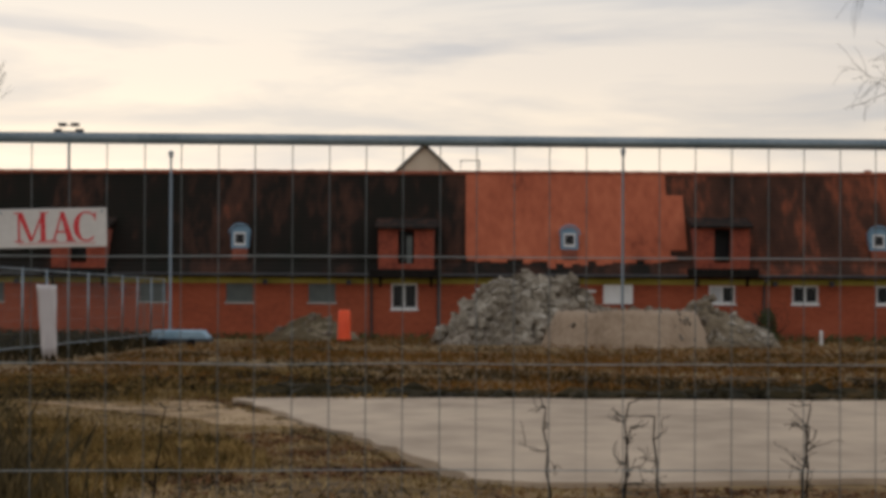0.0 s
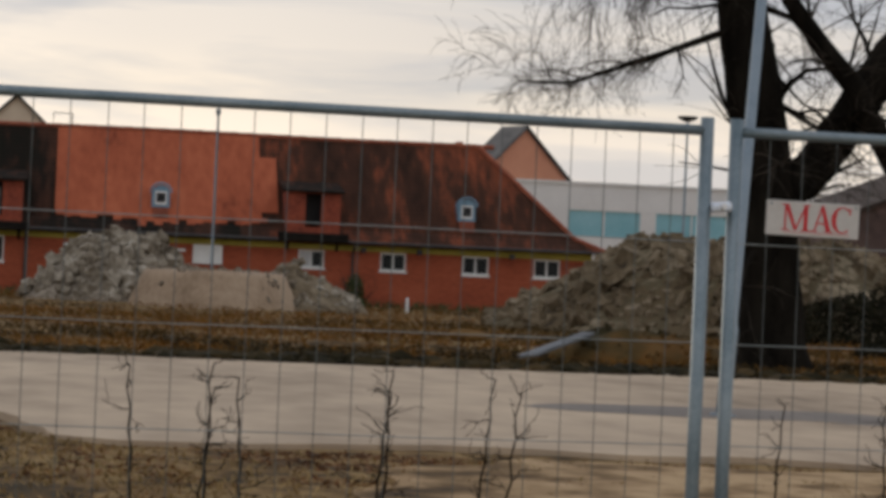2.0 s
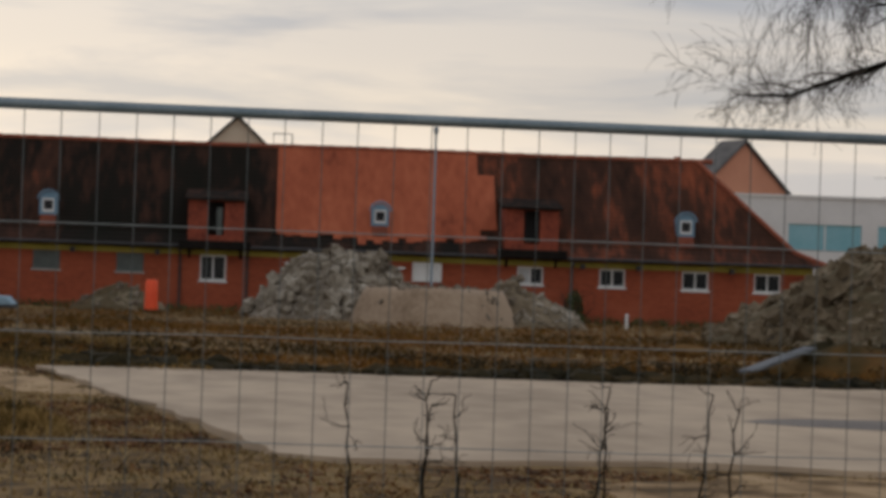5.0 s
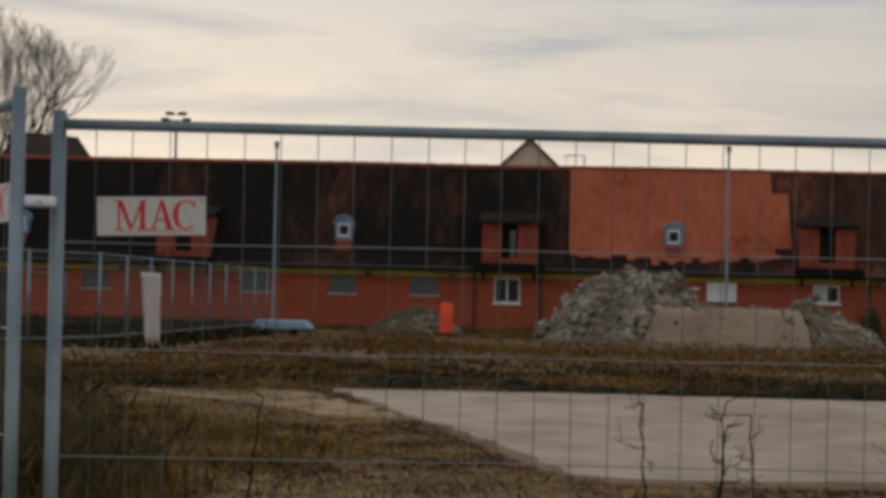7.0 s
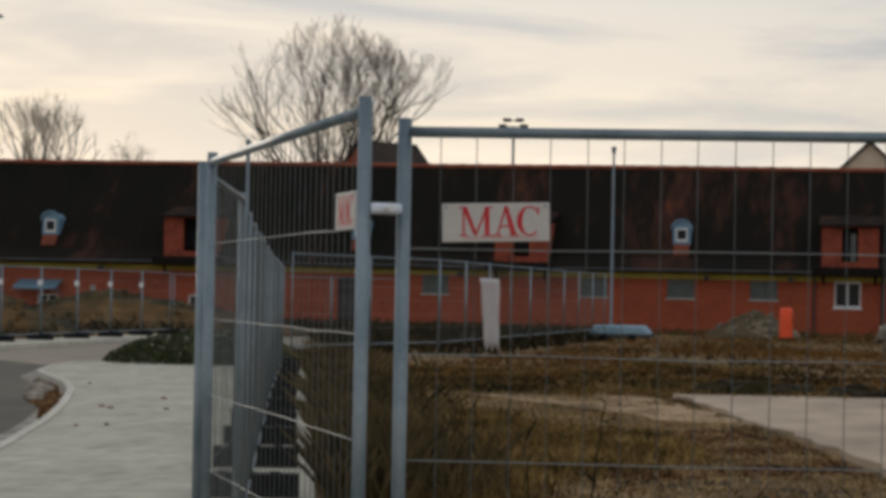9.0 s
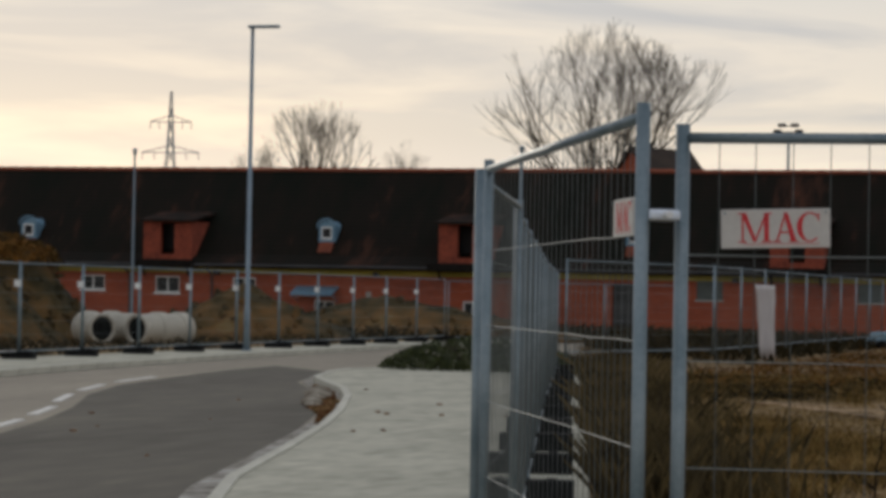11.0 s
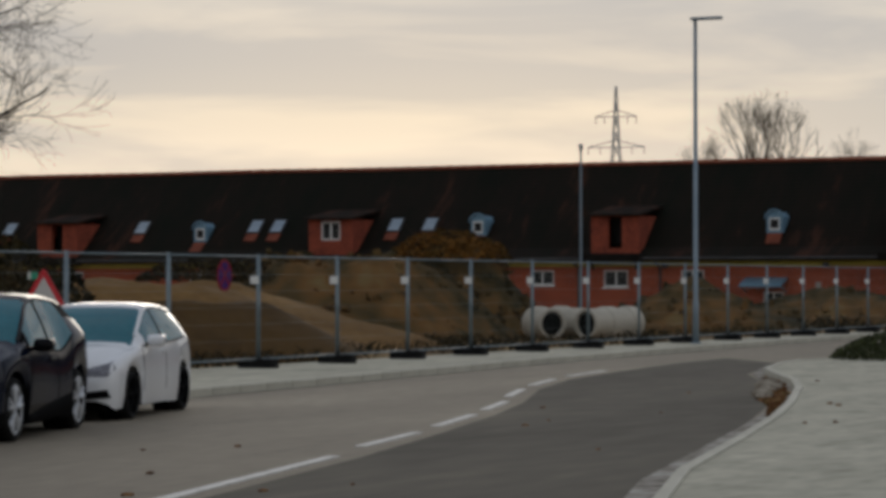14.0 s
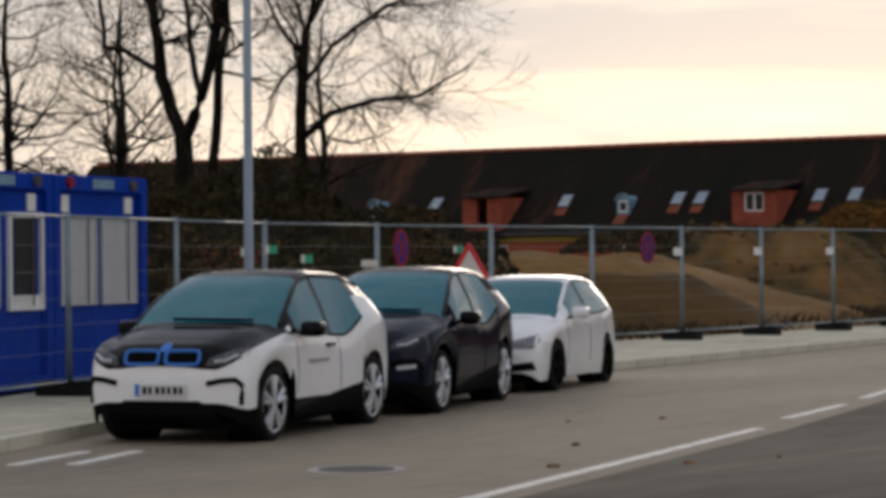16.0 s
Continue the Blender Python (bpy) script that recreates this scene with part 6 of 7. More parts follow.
scatter("wall_foot_grass", "green-brown grass at the foot of the wall", 5000, wall_foot, (0.10, 0.40), M["green"], 14)
scatter("waste_grass", "tall withered grass before the brick building", 16000, between, (0.12, 0.6), M["weeds"], 15)


M["bramble"] = material("dark_bramble_tangle", [(0.34, (0.005, 0.006, 0.003)), (0.5, (0.016, 0.015, 0.007)), (0.66, (0.042, 0.034, 0.015))], 0.6, 0.95, bump=0.0, fine=4, fine_amount=0.4)


def shrub(x, y, rx, ry, h, n, mat, label, seed, size=(0.05, 0.14), name="shrub", z=0.0):
    """A shrub of stems and many small leaves or twigs, denser low down and ragged at the edge."""
    s = thing(name, label, "shrub", pose(x, y, z))
    g = random.Random(seed)
    wd = Wood(seed, 0.008)
    for _ in range(14):
        a, q = g.uniform(0, 6.28), g.random() ** 0.5
        wd.grow(Vector((rx * 0.6 * q * math.cos(a), ry * 0.6 * q * math.sin(a), 0)), Vector((math.cos(a) * q * 0.6, math.sin(a) * q * 0.6, 1)), h * g.uniform(0.6, 1.0), 0.03, 1, 5, 0.5, 0.1)
    v, f = wd.bins["limb"]
    v2, f2 = wd.bins["twig"]
    tagged(raw("stem", v + v2, f + [tuple(i + len(v) for i in q) for q in f2], M["twig"], s), kind="stuff")
    v, f = [], []
    for _ in range(n):
        a, q, k = g.uniform(0, 6.28), g.random() ** 0.5, g.random()
        u, w_ = q * math.cos(a), q * math.sin(a)
        top = h * (1 - q * q) ** 0.6 * (1 + 0.35 * noise.noise((u * 2.2 + seed, w_ * 2.2, 1)))
        c = Vector((rx * u, ry * w_, max(0.02, top * (1 - k * k))))
        t1 = Vector((g.gauss(0, 1), g.gauss(0, 1), g.gauss(0, 1))).normalized() * g.uniform(*size)
        t2 = Vector((g.gauss(0, 1), g.gauss(0, 1), g.gauss(0, 1))).normalized() * g.uniform(*size) * 0.5
        b = len(v)
        v += [tuple(c - t1), tuple(c + t2), tuple(c + t1), tuple(c - t2)]
        f.append((b, b + 1, b + 2, b + 3))
    tagged(raw("foliage", v, f, mat, s), kind="stuff")
    return s


shrub(-34.5, 41.0, 4.2, 3.5, 3.5, 16000, M["hedge"], "dense dark green shrub behind the fence", 81, (0.05, 0.13))
shrub(-38.5, 40.0, 4.0, 3.5, 3.4, 14000, M["hedge"], "dense dark green shrub behind the containers", 82, (0.05, 0.13))
shrub(-31.0, 41.5, 3.0, 3.0, 2.6, 6000, M["hedge"], "ragged brown shrub behind the fence", 83, (0.06, 0.18))
shrub(-29.3, 38.5, 2.6, 3.2, 1.9, 5000, M["hedge"], "low dark shrub behind the fence", 84, (0.05, 0.16))
shrub(-14.7, 53.4, 2.3, 1.4, 0.66, 7000, M["green"], "low green shrub at the pavement's end", 85, (0.03, 0.08), "low_shrub")
shrub(-35.4, 72.6, 1.9, 1.9, 0.9, 2600, M["ochre"], "withered bush on the soil heap", 86, (0.05, 0.13), z=2.35)
shrub(-40.0, 66.0, 2.5, 1.6, 0.7, 1800, M["weeds"], "withered weeds on the soil heap", 90, (0.05, 0.13), z=1.7)
shrub(12.9, 112.6, 0.5, 0.6, 1.4, 900, M["green"], "dark climbing bush at the brick wall", 87, (0.05, 0.12))
shrub(22.5, 60.0, 3.5, 2.5, 1.0, 5000, M["bramble"], "withered brambles behind the great tree", 88, (0.05, 0.14))
shrub(25.5, 74.0, 5.0, 3.0, 1.7, 9000, M["bramble"], "tangled brambles on the soil heap", 89, (0.06, 0.16))


def sapling(x, y, h, seed):
    wd = Wood(seed, 0.0019)
    g = wd.rng
    p, lean = Vector((0, 0, 0)), g.uniform(-0.06, 0.10)
    pts = [p]
    for i in range(14):
        d = Vector((lean + (0.17 if i % 2 else -0.17) * g.uniform(0.3, 1.2), g.gauss(0, 0.12), 1)).normalized()
        pts.append(pts[-1] + d * h / 14)
    wd.branch(pts, [0.0088 - 0.00042 * i for i in range(15)], 5)
    for i in range(5, 15):
        for _ in range(g.randint(1, 2)):
            side = 1 if (i + seed) % 2 else -1
            wd.grow(pts[i], Vector((side, g.gauss(0, 0.6), g.uniform(0.0, 0.6))), g.uniform(0.05, 0.15), 0.0034, 1, 2, 1.2, 0.06)
    wd.plant("thin bare sapling behind the mesh fence", x, y, (M["bark"], M["bark"]), "sapling", "sapling")


SAPLINGS = [(1.95, -2.3), (3.4, -2.2), (4.45, -2.5), (6.9, -2.3), (9.3, -2.3), (9.85, -2.6), (15.8, -2.6), (18.4, -2.5), (18.9, -2.2), (19.2, -2.4), (-7.3, -2.3), (3.0, -2.75), (7.3, -2.7)]
for i, (az, el_) in enumerate(SAPLINGS):
    dist = 10.3 + 0.5 * math.sin(i * 2.1)
    sapling(dist * math.sin(radians(az)), dist * math.cos(radians(az)), EYE + dist * math.tan(radians(el_)) + 0.02, 100 + i)

# small litter on the road and pavement


def clods(g):
    y = 42.6 + abs(g.gauss(0, 1.1))
    return g.uniform(-3.5, 22), y


g = random.Random(77)
for name, label, mat_key, n, lo, hi in (("earth_clods", "dark clods of turned earth along the lane", "weeds", 420, 0.06, 0.26), ("pale_stones", "pale stones and crumbs along the lane edge", "rubble_pale", 120, 0.03, 0.10)):
    bm = bmesh.new()
    for _ in range(n):
        x, y = clods(g)
        s = g.uniform(lo, hi)
        made = bmesh.ops.create_icosphere(bm, subdivisions=1, radius=s, matrix=Matrix.LocRotScale((x, y, ground_height(x, y) + s * 0.25), Euler((0, 0, g.uniform(0, 6))), (1.5, 0.9, 0.62)))
        for q in made["verts"]:
            q.co += Vector((g.uniform(-1, 1), g.uniform(-1, 1), g.uniform(-1, 1))) * s * 0.22
    tagged(obj(name, bm, M[mat_key]), label, "earth" if n > 200 else "stones", kind="stuff")
# pale broken stones in the kerb's hollow
for x, y, s in ((-13.65, 39.6, 0.24), (-13.35, 38.7, 0.15), (-12.95, 37.3, 0.17), (-12.55, 36.2, 0.13), (-14.2, 41.2, 0.16)):
    bm = bmesh.new()
    bmesh.ops.create_icosphere(bm, subdivisions=2, radius=s, matrix=Matrix.Diagonal((1.0, 1.2, 0.5, 1)))
    for q in bm.verts:
        q.co += q.co.normalized() * s * 0.3 * noise.noise(q.co * 9 + Vector((x, y, 0)))
    at(tagged(obj("kerb_fragment", bm, M["rubble_pale"]), "pale broken piece of kerb among leaves", "stone", group="broken pieces at the kerb"), x, y, -0.05)
g = random.Random(9)
for i in range(26):
    y = g.uniform(17, 44)
    x = g.uniform(on_line(KERB_R, y) + 0.3, on_line(KERB_R, y) + 3.0) if i % 2 else g.uniform(-14.5, on_line(KERB_R, y) - 0.4)
    bm = bmesh.new()
    s = g.uniform(0.03, 0.07)
    bmesh.ops.create_icosphere(bm, subdivisions=1, radius=s, matrix=Matrix.Diagonal((1, 0.7, 0.35, 1)))
    for q in bm.verts:
        q.co += q.co.normalized() * s * 0.4 * noise.noise(q.co * 30)
    at(tagged(obj("leaf_clump", bm, M["leaves"]), "small clump of wet brown leaves", "leaves", group="leaf clumps on the ground"), x, y, 0.02 if i % 2 else -0.09, g.uniform(0, 360))
mh = thing("manhole_cover", "round iron manhole cover in the asphalt", "manhole cover", pose(-12.7, 16.6, -0.1))
part("ring", tube([(0, 0, -0.02), (0, 0, 0.006)], 0.40, None, 24), M["concrete"], mh)
part("lid", tube([(0, 0, 0.0), (0, 0, 0.010)], 0.31, None, 24), M["slate"], mh)


def kerb_hollow(g):
    y = g.uniform(31.5, 44.0)
    x = on_line(KERB_R, y) - 0.1 - 0.55 * g.random() * math.exp(-((y - 38.5) / 4.0) ** 2)
    return (x, y, -0.078)


scatter("kerb_leaves", "brown leaves gathered in the hollow of the kerb", 2600, kerb_hollow, (0.03, 0.09), M["leaves"], 31, blade=False, category="leaves")


# ---- parked cars ----
M["carwhite"] = material("white_car_paint", two((0.78, 0.79, 0.80), (0.84, 0.85, 0.86)), 1.5, 0.22, bump=0.0, coat=0.6, spec=0.5)
M["carblack"] = material("black_gloss_panel", two((0.003, 0.003, 0.004), (0.007, 0.007, 0.008)), 1.5, 0.14, bump=0.0, coat=0.0, spec=0.10)
M["cargrey"] = material("dark_grey_car_paint", two((0.003, 0.006, 0.015), (0.006, 0.010, 0.024)), 1.5, 0.14, bump=0.0, coat=0.0, spec=0.2)
M["carblue"] = material("bright_blue_trim", two((0.03, 0.16, 0.55), (0.04, 0.20, 0.62)), 2.0, 0.35, bump=0.0)
M["trim"] = material("matt_black_trim", two((0.0035, 0.0035, 0.0040), (0.0065, 0.0065, 0.0070)), 2.0, 0.8, bump=0.0, spec=0.04)
# teal tint, raised so the base colour also holds some reflected sky
M["carglass"] = material("tinted_car_glass_with_sheen", two((0.008, 0.115, 0.150), (0.020, 0.160, 0.205)), 0.8, 0.06, bump=0.0, spec=0.4)
M["alloy"] = material("silver_alloy", two((0.50, 0.52, 0.55), (0.66, 0.68, 0.70)), 4.0, 0.3, metal=0.35, bump=0.0)
M["lens"] = material("dark_headlight_glass", two((0.010, 0.012, 0.015), (0.05, 0.055, 0.06)), 9.0, 0.06, bump=0.0, spec=0.6)
M["lens_clear"] = material("clear_headlight_glass", two((0.10, 0.10, 0.12), (0.24, 0.24, 0.27)), 9.0, 0.08, bump=0.0, spec=0.7)
M["plate"] = material("white_number_plate", two((0.55, 0.55, 0.55), (0.62, 0.62, 0.62)), 3.0, 0.4, bump=0.0)


def smooth_curve(pts, n):
    """Values of a smooth curve through (s, value) knots, at the stations n."""
    s, v = np.array([p[0] for p in pts], float), np.array([p[1] for p in pts], float)
    m = np.gradient(v, s)
    for i in range(1, len(v) - 1):
        if (v[i] - v[i - 1]) * (v[i + 1] - v[i]) <= 0:
            m[i] = 0
    out = []
    for q in n:
        i = int(min(max(np.searchsorted(s, q) - 1, 0), len(s) - 2))
        h = s[i + 1] - s[i]
        t = min(max((q - s[i]) / h, 0), 1)
        out.append((2 * t**3 - 3 * t**2 + 1) * v[i] + (t**3 - 2 * t**2 + t) * h * m[i] + (-2 * t**3 + 3 * t**2) * v[i + 1] + (t**3 - t**2) * h * m[i + 1])
    return np.array(out)


def wheel(car, x, y, r, side, rim_mat, spokes=5, width=0.19):
    """A tyre with its spoked rim; side is +1 on the car's left."""
    wh = new("wheel")
    wh.parent = car
    wh.location = (x, y, r)
    n = 28
    prof = [(r * 0.76, -width / 2), (r * 0.93, -width / 2), (r, -width / 2 + 0.03), (r, width / 2 - 0.03), (r * 0.93, width / 2), (r * 0.79, width / 2 - 0.004), (r * 0.76, width / 2 - 0.03)]
    bm = bmesh.new()
    rings = [[bm.verts.new((q * math.cos(2 * math.pi * k / n), side * a, q * math.sin(2 * math.pi * k / n))) for k in range(n)] for q, a in prof]
    for i in range(len(prof)):
        a, b = rings[i], rings[(i + 1) % len(prof)]
        for k in range(n):
            bm.faces.new((a[k], a[(k + 1) % n], b[(k + 1) % n], b[k]))
    part("tyre", bm, M["rubber"], wh, smooth=True)
    face = side * (width / 2 - 0.02)
    part("rim_disc", tube([(0, face - side * 0.07, 0), (0, face - side * 0.06, 0)], r * 0.76, None, 24), M["trim"], wh)
    bm = bmesh.new()
    ring = [(r * 0.755 * math.cos(2 * math.pi * k / 28), face, r * 0.755 * math.sin(2 * math.pi * k / 28)) for k in range(29)]
    tube(ring, 0.014, bm, 6)
    for k in range(spokes):
        a = 2 * math.pi * k / spokes + 0.3
        for off in (-0.17, 0.17):
            c, s = math.cos(a + off), math.sin(a + off)
            c0, s0 = math.cos(a), math.sin(a)
            tube([(0.05 * c0, face + side * 0.005, 0.05 * s0), (r * 0.74 * c, face, r * 0.74 * s)], [0.026, 0.030], bm, 5)
    tube([(0, face - side * 0.04, 0), (0, face + side * 0.012, 0)], 0.05, bm, 12)
    part("rim", bm, rim_mat, wh, "spoked alloy rim", smooth=False)
    return wh


NOSE = {}


def car(spec, m, label):
    """A car body lofted from cross-sections; s runs from the nose to the tail."""
    c = thing("parked_car", label, "car", m, group="cars parked in a row")
    L = spec["length"]
    st = sorted({*np.round(np.linspace(0, L, 64), 3), 0.01, 0.02, 0.03, 0.04, 0.05, 0.065, 0.08, 0.1, 0.12, 0.145, 0.17, 0.2, 0.23, 0.27, 0.31, 0.35, L - 0.02, L - 0.05, *spec["cuts"]})
    st = np.array(st)
    zt, zb_, w, wt, lo = (smooth_curve(spec[k], st) for k in ("top", "belt", "width", "topwidth", "low"))
    r = spec["wheel"]
    for ax in spec["axles"]:
        d = np.abs(st - ax)
        arch = r + np.sqrt(np.maximum((r + 0.065) ** 2 - d**2, 0))
        lo = np.where(d < r + 0.065, np.maximum(lo, np.minimum(arch, r + r + 0.065)), lo)
    zb_ = np.minimum(zb_, zt - 0.02)
    rows = []
    for i in range(len(st)):
        W, B, T, K, Z = w[i], zb_[i], zt[i], wt[i], lo[i]
        edge = max(T - 0.055, B + 0.005)
        rows.append([(W * 0.955, Z), (W * 0.988, Z + 0.22 * (B - Z)), (W, Z + 0.5 * (B - Z)), (W * 0.99, Z + 0.82 * (B - Z)), (W * 0.955, B), ((W * 0.955 + K) / 2 + 0.015, (B + edge) / 2), (K, edge), (K * 0.9, T - 0.018), (K * 0.5, T - 0.002), (0, T)])

    def nose(y, z):
        """How far back the skin lies behind the nose at (y, z), seen from the front."""
        for i in range(len(st)):
            zs, ys = [p[1] for p in rows[i]], [p[0] for p in rows[i]]
            if zs[0] - 0.02 <= z <= zs[-1] and abs(y) <= float(np.interp(z, zs, ys)):
                if i == 0:
                    return 0.0
                return -(st[i - 1] + st[i]) / 2
            if st[i] > 0.9:
                break
        return -0.5

    NOSE[c.name] = nose
    bins = {}
    for i in range(len(st) - 1):
        mid = (st[i] + st[i + 1]) / 2
        for j in range(9):
            name = spec["paint"](mid, j, zt[i] - zb_[i])
            for side in (1, -1):
                key = (name, side * (1 if mid < 1.6 else 2 if mid < 2.1 else 3 if mid < 2.6 else 4) if name == "pillar" else side * (1 if mid < 2.1 else 2) if name == "side_window" else side if name == "sill" else 0)
                q = [(-st[i], side * rows[i][j][0], rows[i][j][1]), (-st[i + 1], side * rows[i + 1][j][0], rows[i + 1][j][1]), (-st[i + 1], side * rows[i + 1][j + 1][0], rows[i + 1][j + 1][1]), (-st[i], side * rows[i][j + 1][0], rows[i][j + 1][1])]
                bins.setdefault(key, []).append(q if side > 0 else q[::-1])
    for end, i in ((1, 0), (-1, len(st) - 1)):
        for j in range(9):
            a, b = rows[i][j], rows[i][j + 1]
            cap = ("front_skirt", 0) if end > 0 and j == 0 and "front_skirt" in spec["mats"] else ("body", 0)
            bins.setdefault(cap, []).append([(-st[i], -a[0], a[1]), (-st[i], a[0], a[1]), (-st[i], b[0], b[1]), (-st[i], -b[0], b[1])])
    for key, quads in bins.items():
        bm = bmesh.new()
        for q in quads:
            try:
                bm.faces.new([bm.verts.new(p) for p in q])
            except ValueError:
                pass
        bmesh.ops.remove_doubles(bm, verts=bm.verts, dist=0.0008)
        part(key[0], bm, spec["mats"][key[0]], c, smooth=True)
    if "wedge" in spec:
        a0, a1, h0, h1 = spec["wedge"]
        for side in (1, -1):
            bm = bmesh.new()
            cols = []
            for i in [k for k in range(len(st)) if a0 <= st[k] <= a1]:
                top_z = lo[i] + h0 + (h1 - h0) * ((st[i] - a0) / (a1 - a0)) ** 0.8
                zs, ys = [p[1] for p in rows[i]][:5], [p[0] for p in rows[i]][:5]
                cols.append([bm.verts.new((-st[i], side * (float(np.interp(z, zs, ys)) + (0.012 if q else 0.0)), z)) for q, z in ((0, lo[i] - 0.01), (1, lo[i]), (1, (lo[i] + top_z) / 2), (1, top_z), (0, top_z + 0.006))])
            for p, q in zip(cols, cols[1:]):
                for k in range(4):
                    bm.faces.new((p[k], q[k], q[k + 1], p[k + 1]))
            part("side_skirt", bm, M["trim"], c, "black wedge-shaped side skirt", smooth=True)
    part("underbody", box(-L + 0.25, -0.25, -spec["track"] + 0.16, spec["track"] - 0.16, 0.12, 0.5), M["trim"], c)
    for ax in spec["axles"]:
        for side in (1, -1):
            part("arch_liner", tube([(-ax, side * (spec["track"] - 0.30), r + 0.01), (-ax, side * (spec["track"] - 0.08), r + 0.01)], r + 0.05, None, 24), M["trim"], c)
            wheel(c, -ax, side * (spec["track"] - 0.02), r, side, spec["rim"], width=spec["tyre"])
            pts = [(-ax + (r + 0.055) * math.cos(a), side * (float(np.interp(ax, st, w)) * 0.955), r + (r + 0.055) * math.sin(a)) for a in (math.pi * (0.02 + 0.96 * k / 14) for k in range(15))]
            if spec.get("arch_trim"):
                part("arch_trim", tube(pts, 0.022, None, 6), M["trim"], c)
    for side in (1, -1):
        keep = [i for i in range(len(st)) if spec["glass"][0] <= st[i] <= spec["glass"][1]]
        low_line = [(-st[i], side * (rows[i][4][0] + 0.002), rows[i][4][1]) for i in keep if st[i] < spec.get("sill_end", 9)]
        high_line = [(-st[i], side * (rows[i][6][0] + 0.004), rows[i][6][1] - 0.01) for i in keep]
        part("window_trim", tube(low_line, 0.013, None, 5), M["trim"], c)
        part("window_trim", tube(high_line, 0.026, None, 5), spec["edge"], c)
        mir = part("mirror", box(-0.11, 0.09, -0.11, 0.11, -0.075, 0.075, bevel=0.05), spec["mirror"], c, smooth=True)
        mir.location = (-spec["mirror_s"], side * (spec["halfwidth"] + 0.09), spec["mirror_z"])
        arm = part("mirror_arm", tube([(-spec["mirror_s"], side * (spec["halfwidth"] - 0.06), spec["mirror_z"] - 0.05), (-spec["mirror_s"], side * (spec["halfwidth"] + 0.06), spec["mirror_z"] - 0.03)], 0.022, None, 6), M["trim"], c)
        h = part("door_handle", box(-0.10, 0.10, -0.018, 0.018, -0.016, 0.016, bevel=0.01), spec["mirror"], c)
        h.location = (-spec["handle"][0], side * (spec["halfwidth"] - 0.006), spec["handle"][1])
        for ds in spec["seams"]:
            pts = []
            for k in range(9):
                z = spec["seam_z"][0] + (spec["seam_z"][1] - spec["seam_z"][0]) * k / 8
                i = int(np.argmin(abs(st - ds)))
                prof = rows[i]
                y = float(np.interp(z, [p[1] for p in prof[:5]], [p[0] for p in prof[:5]]))
                pts.append((-ds, side * (y + 0.0005), z))
            part("door_seam", tube(pts, 0.004, None, 4), M["trim"], c)
    return c


def rounded_loop(cx, cz, w, h, k=0.3, slant=0.0, n=6):
    pts = []
    for qx, qz, a0 in ((1, 1, 0), (-1, 1, 90), (-1, -1, 180), (1, -1, 270)):
        for i in range(n + 1):
            a = radians(a0 + 90 * i / n)
            rr = k * h
            pts.append((cx + qx * (w / 2 - rr) + rr * math.cos(a) + slant * (qz * h / 2), cz + qz * (h / 2 - rr) + rr * math.sin(a)))
    return pts


def front_panel(c, loop, proud=0.010, depth=0.05):
    """A shape given in (y, z), laid onto the car's nose and standing a little proud of it."""
    bm = bmesh.new()
    nose = NOSE[c.name]
    dense = []
    for i in range(len(loop)):
        (y0, z0), (y1, z1) = loop[i], loop[(i + 1) % len(loop)]
        k = max(1, int(math.hypot(y1 - y0, z1 - z0) / 0.04))
        dense += [(y0 + (y1 - y0) * q / k, z0 + (z1 - z0) * q / k) for q in range(k)]
    cy, cz = sum(p[0] for p in dense) / len(dense), sum(p[1] for p in dense) / len(dense)
    rings = [[bm.verts.new((nose(cy + (y - cy) * f, cz + (z - cz) * f) + proud, cy + (y - cy) * f, cz + (z - cz) * f)) for y, z in dense] for f in (0.3, 0.65, 1.0)]
    rings.append([bm.verts.new((v.co.x - depth, v.co.y, v.co.z)) for v in rings[-1]])
    hub = bm.verts.new((nose(cy, cz) + proud, cy, cz))
    n = len(dense)
    for i in range(n):
        j = (i + 1) % n
        bm.faces.new((hub, rings[0][i], rings[0][j]))
        for p, q in zip(rings, rings[1:]):
            bm.faces.new((p[i], q[i], q[j], p[j]))
    return bm


def nose_tube(c, pts, r, proud=0.004, sides=6):
    return tube([(NOSE[c.name](y, z) + proud, y, z) for y, z in pts], r, None, sides)


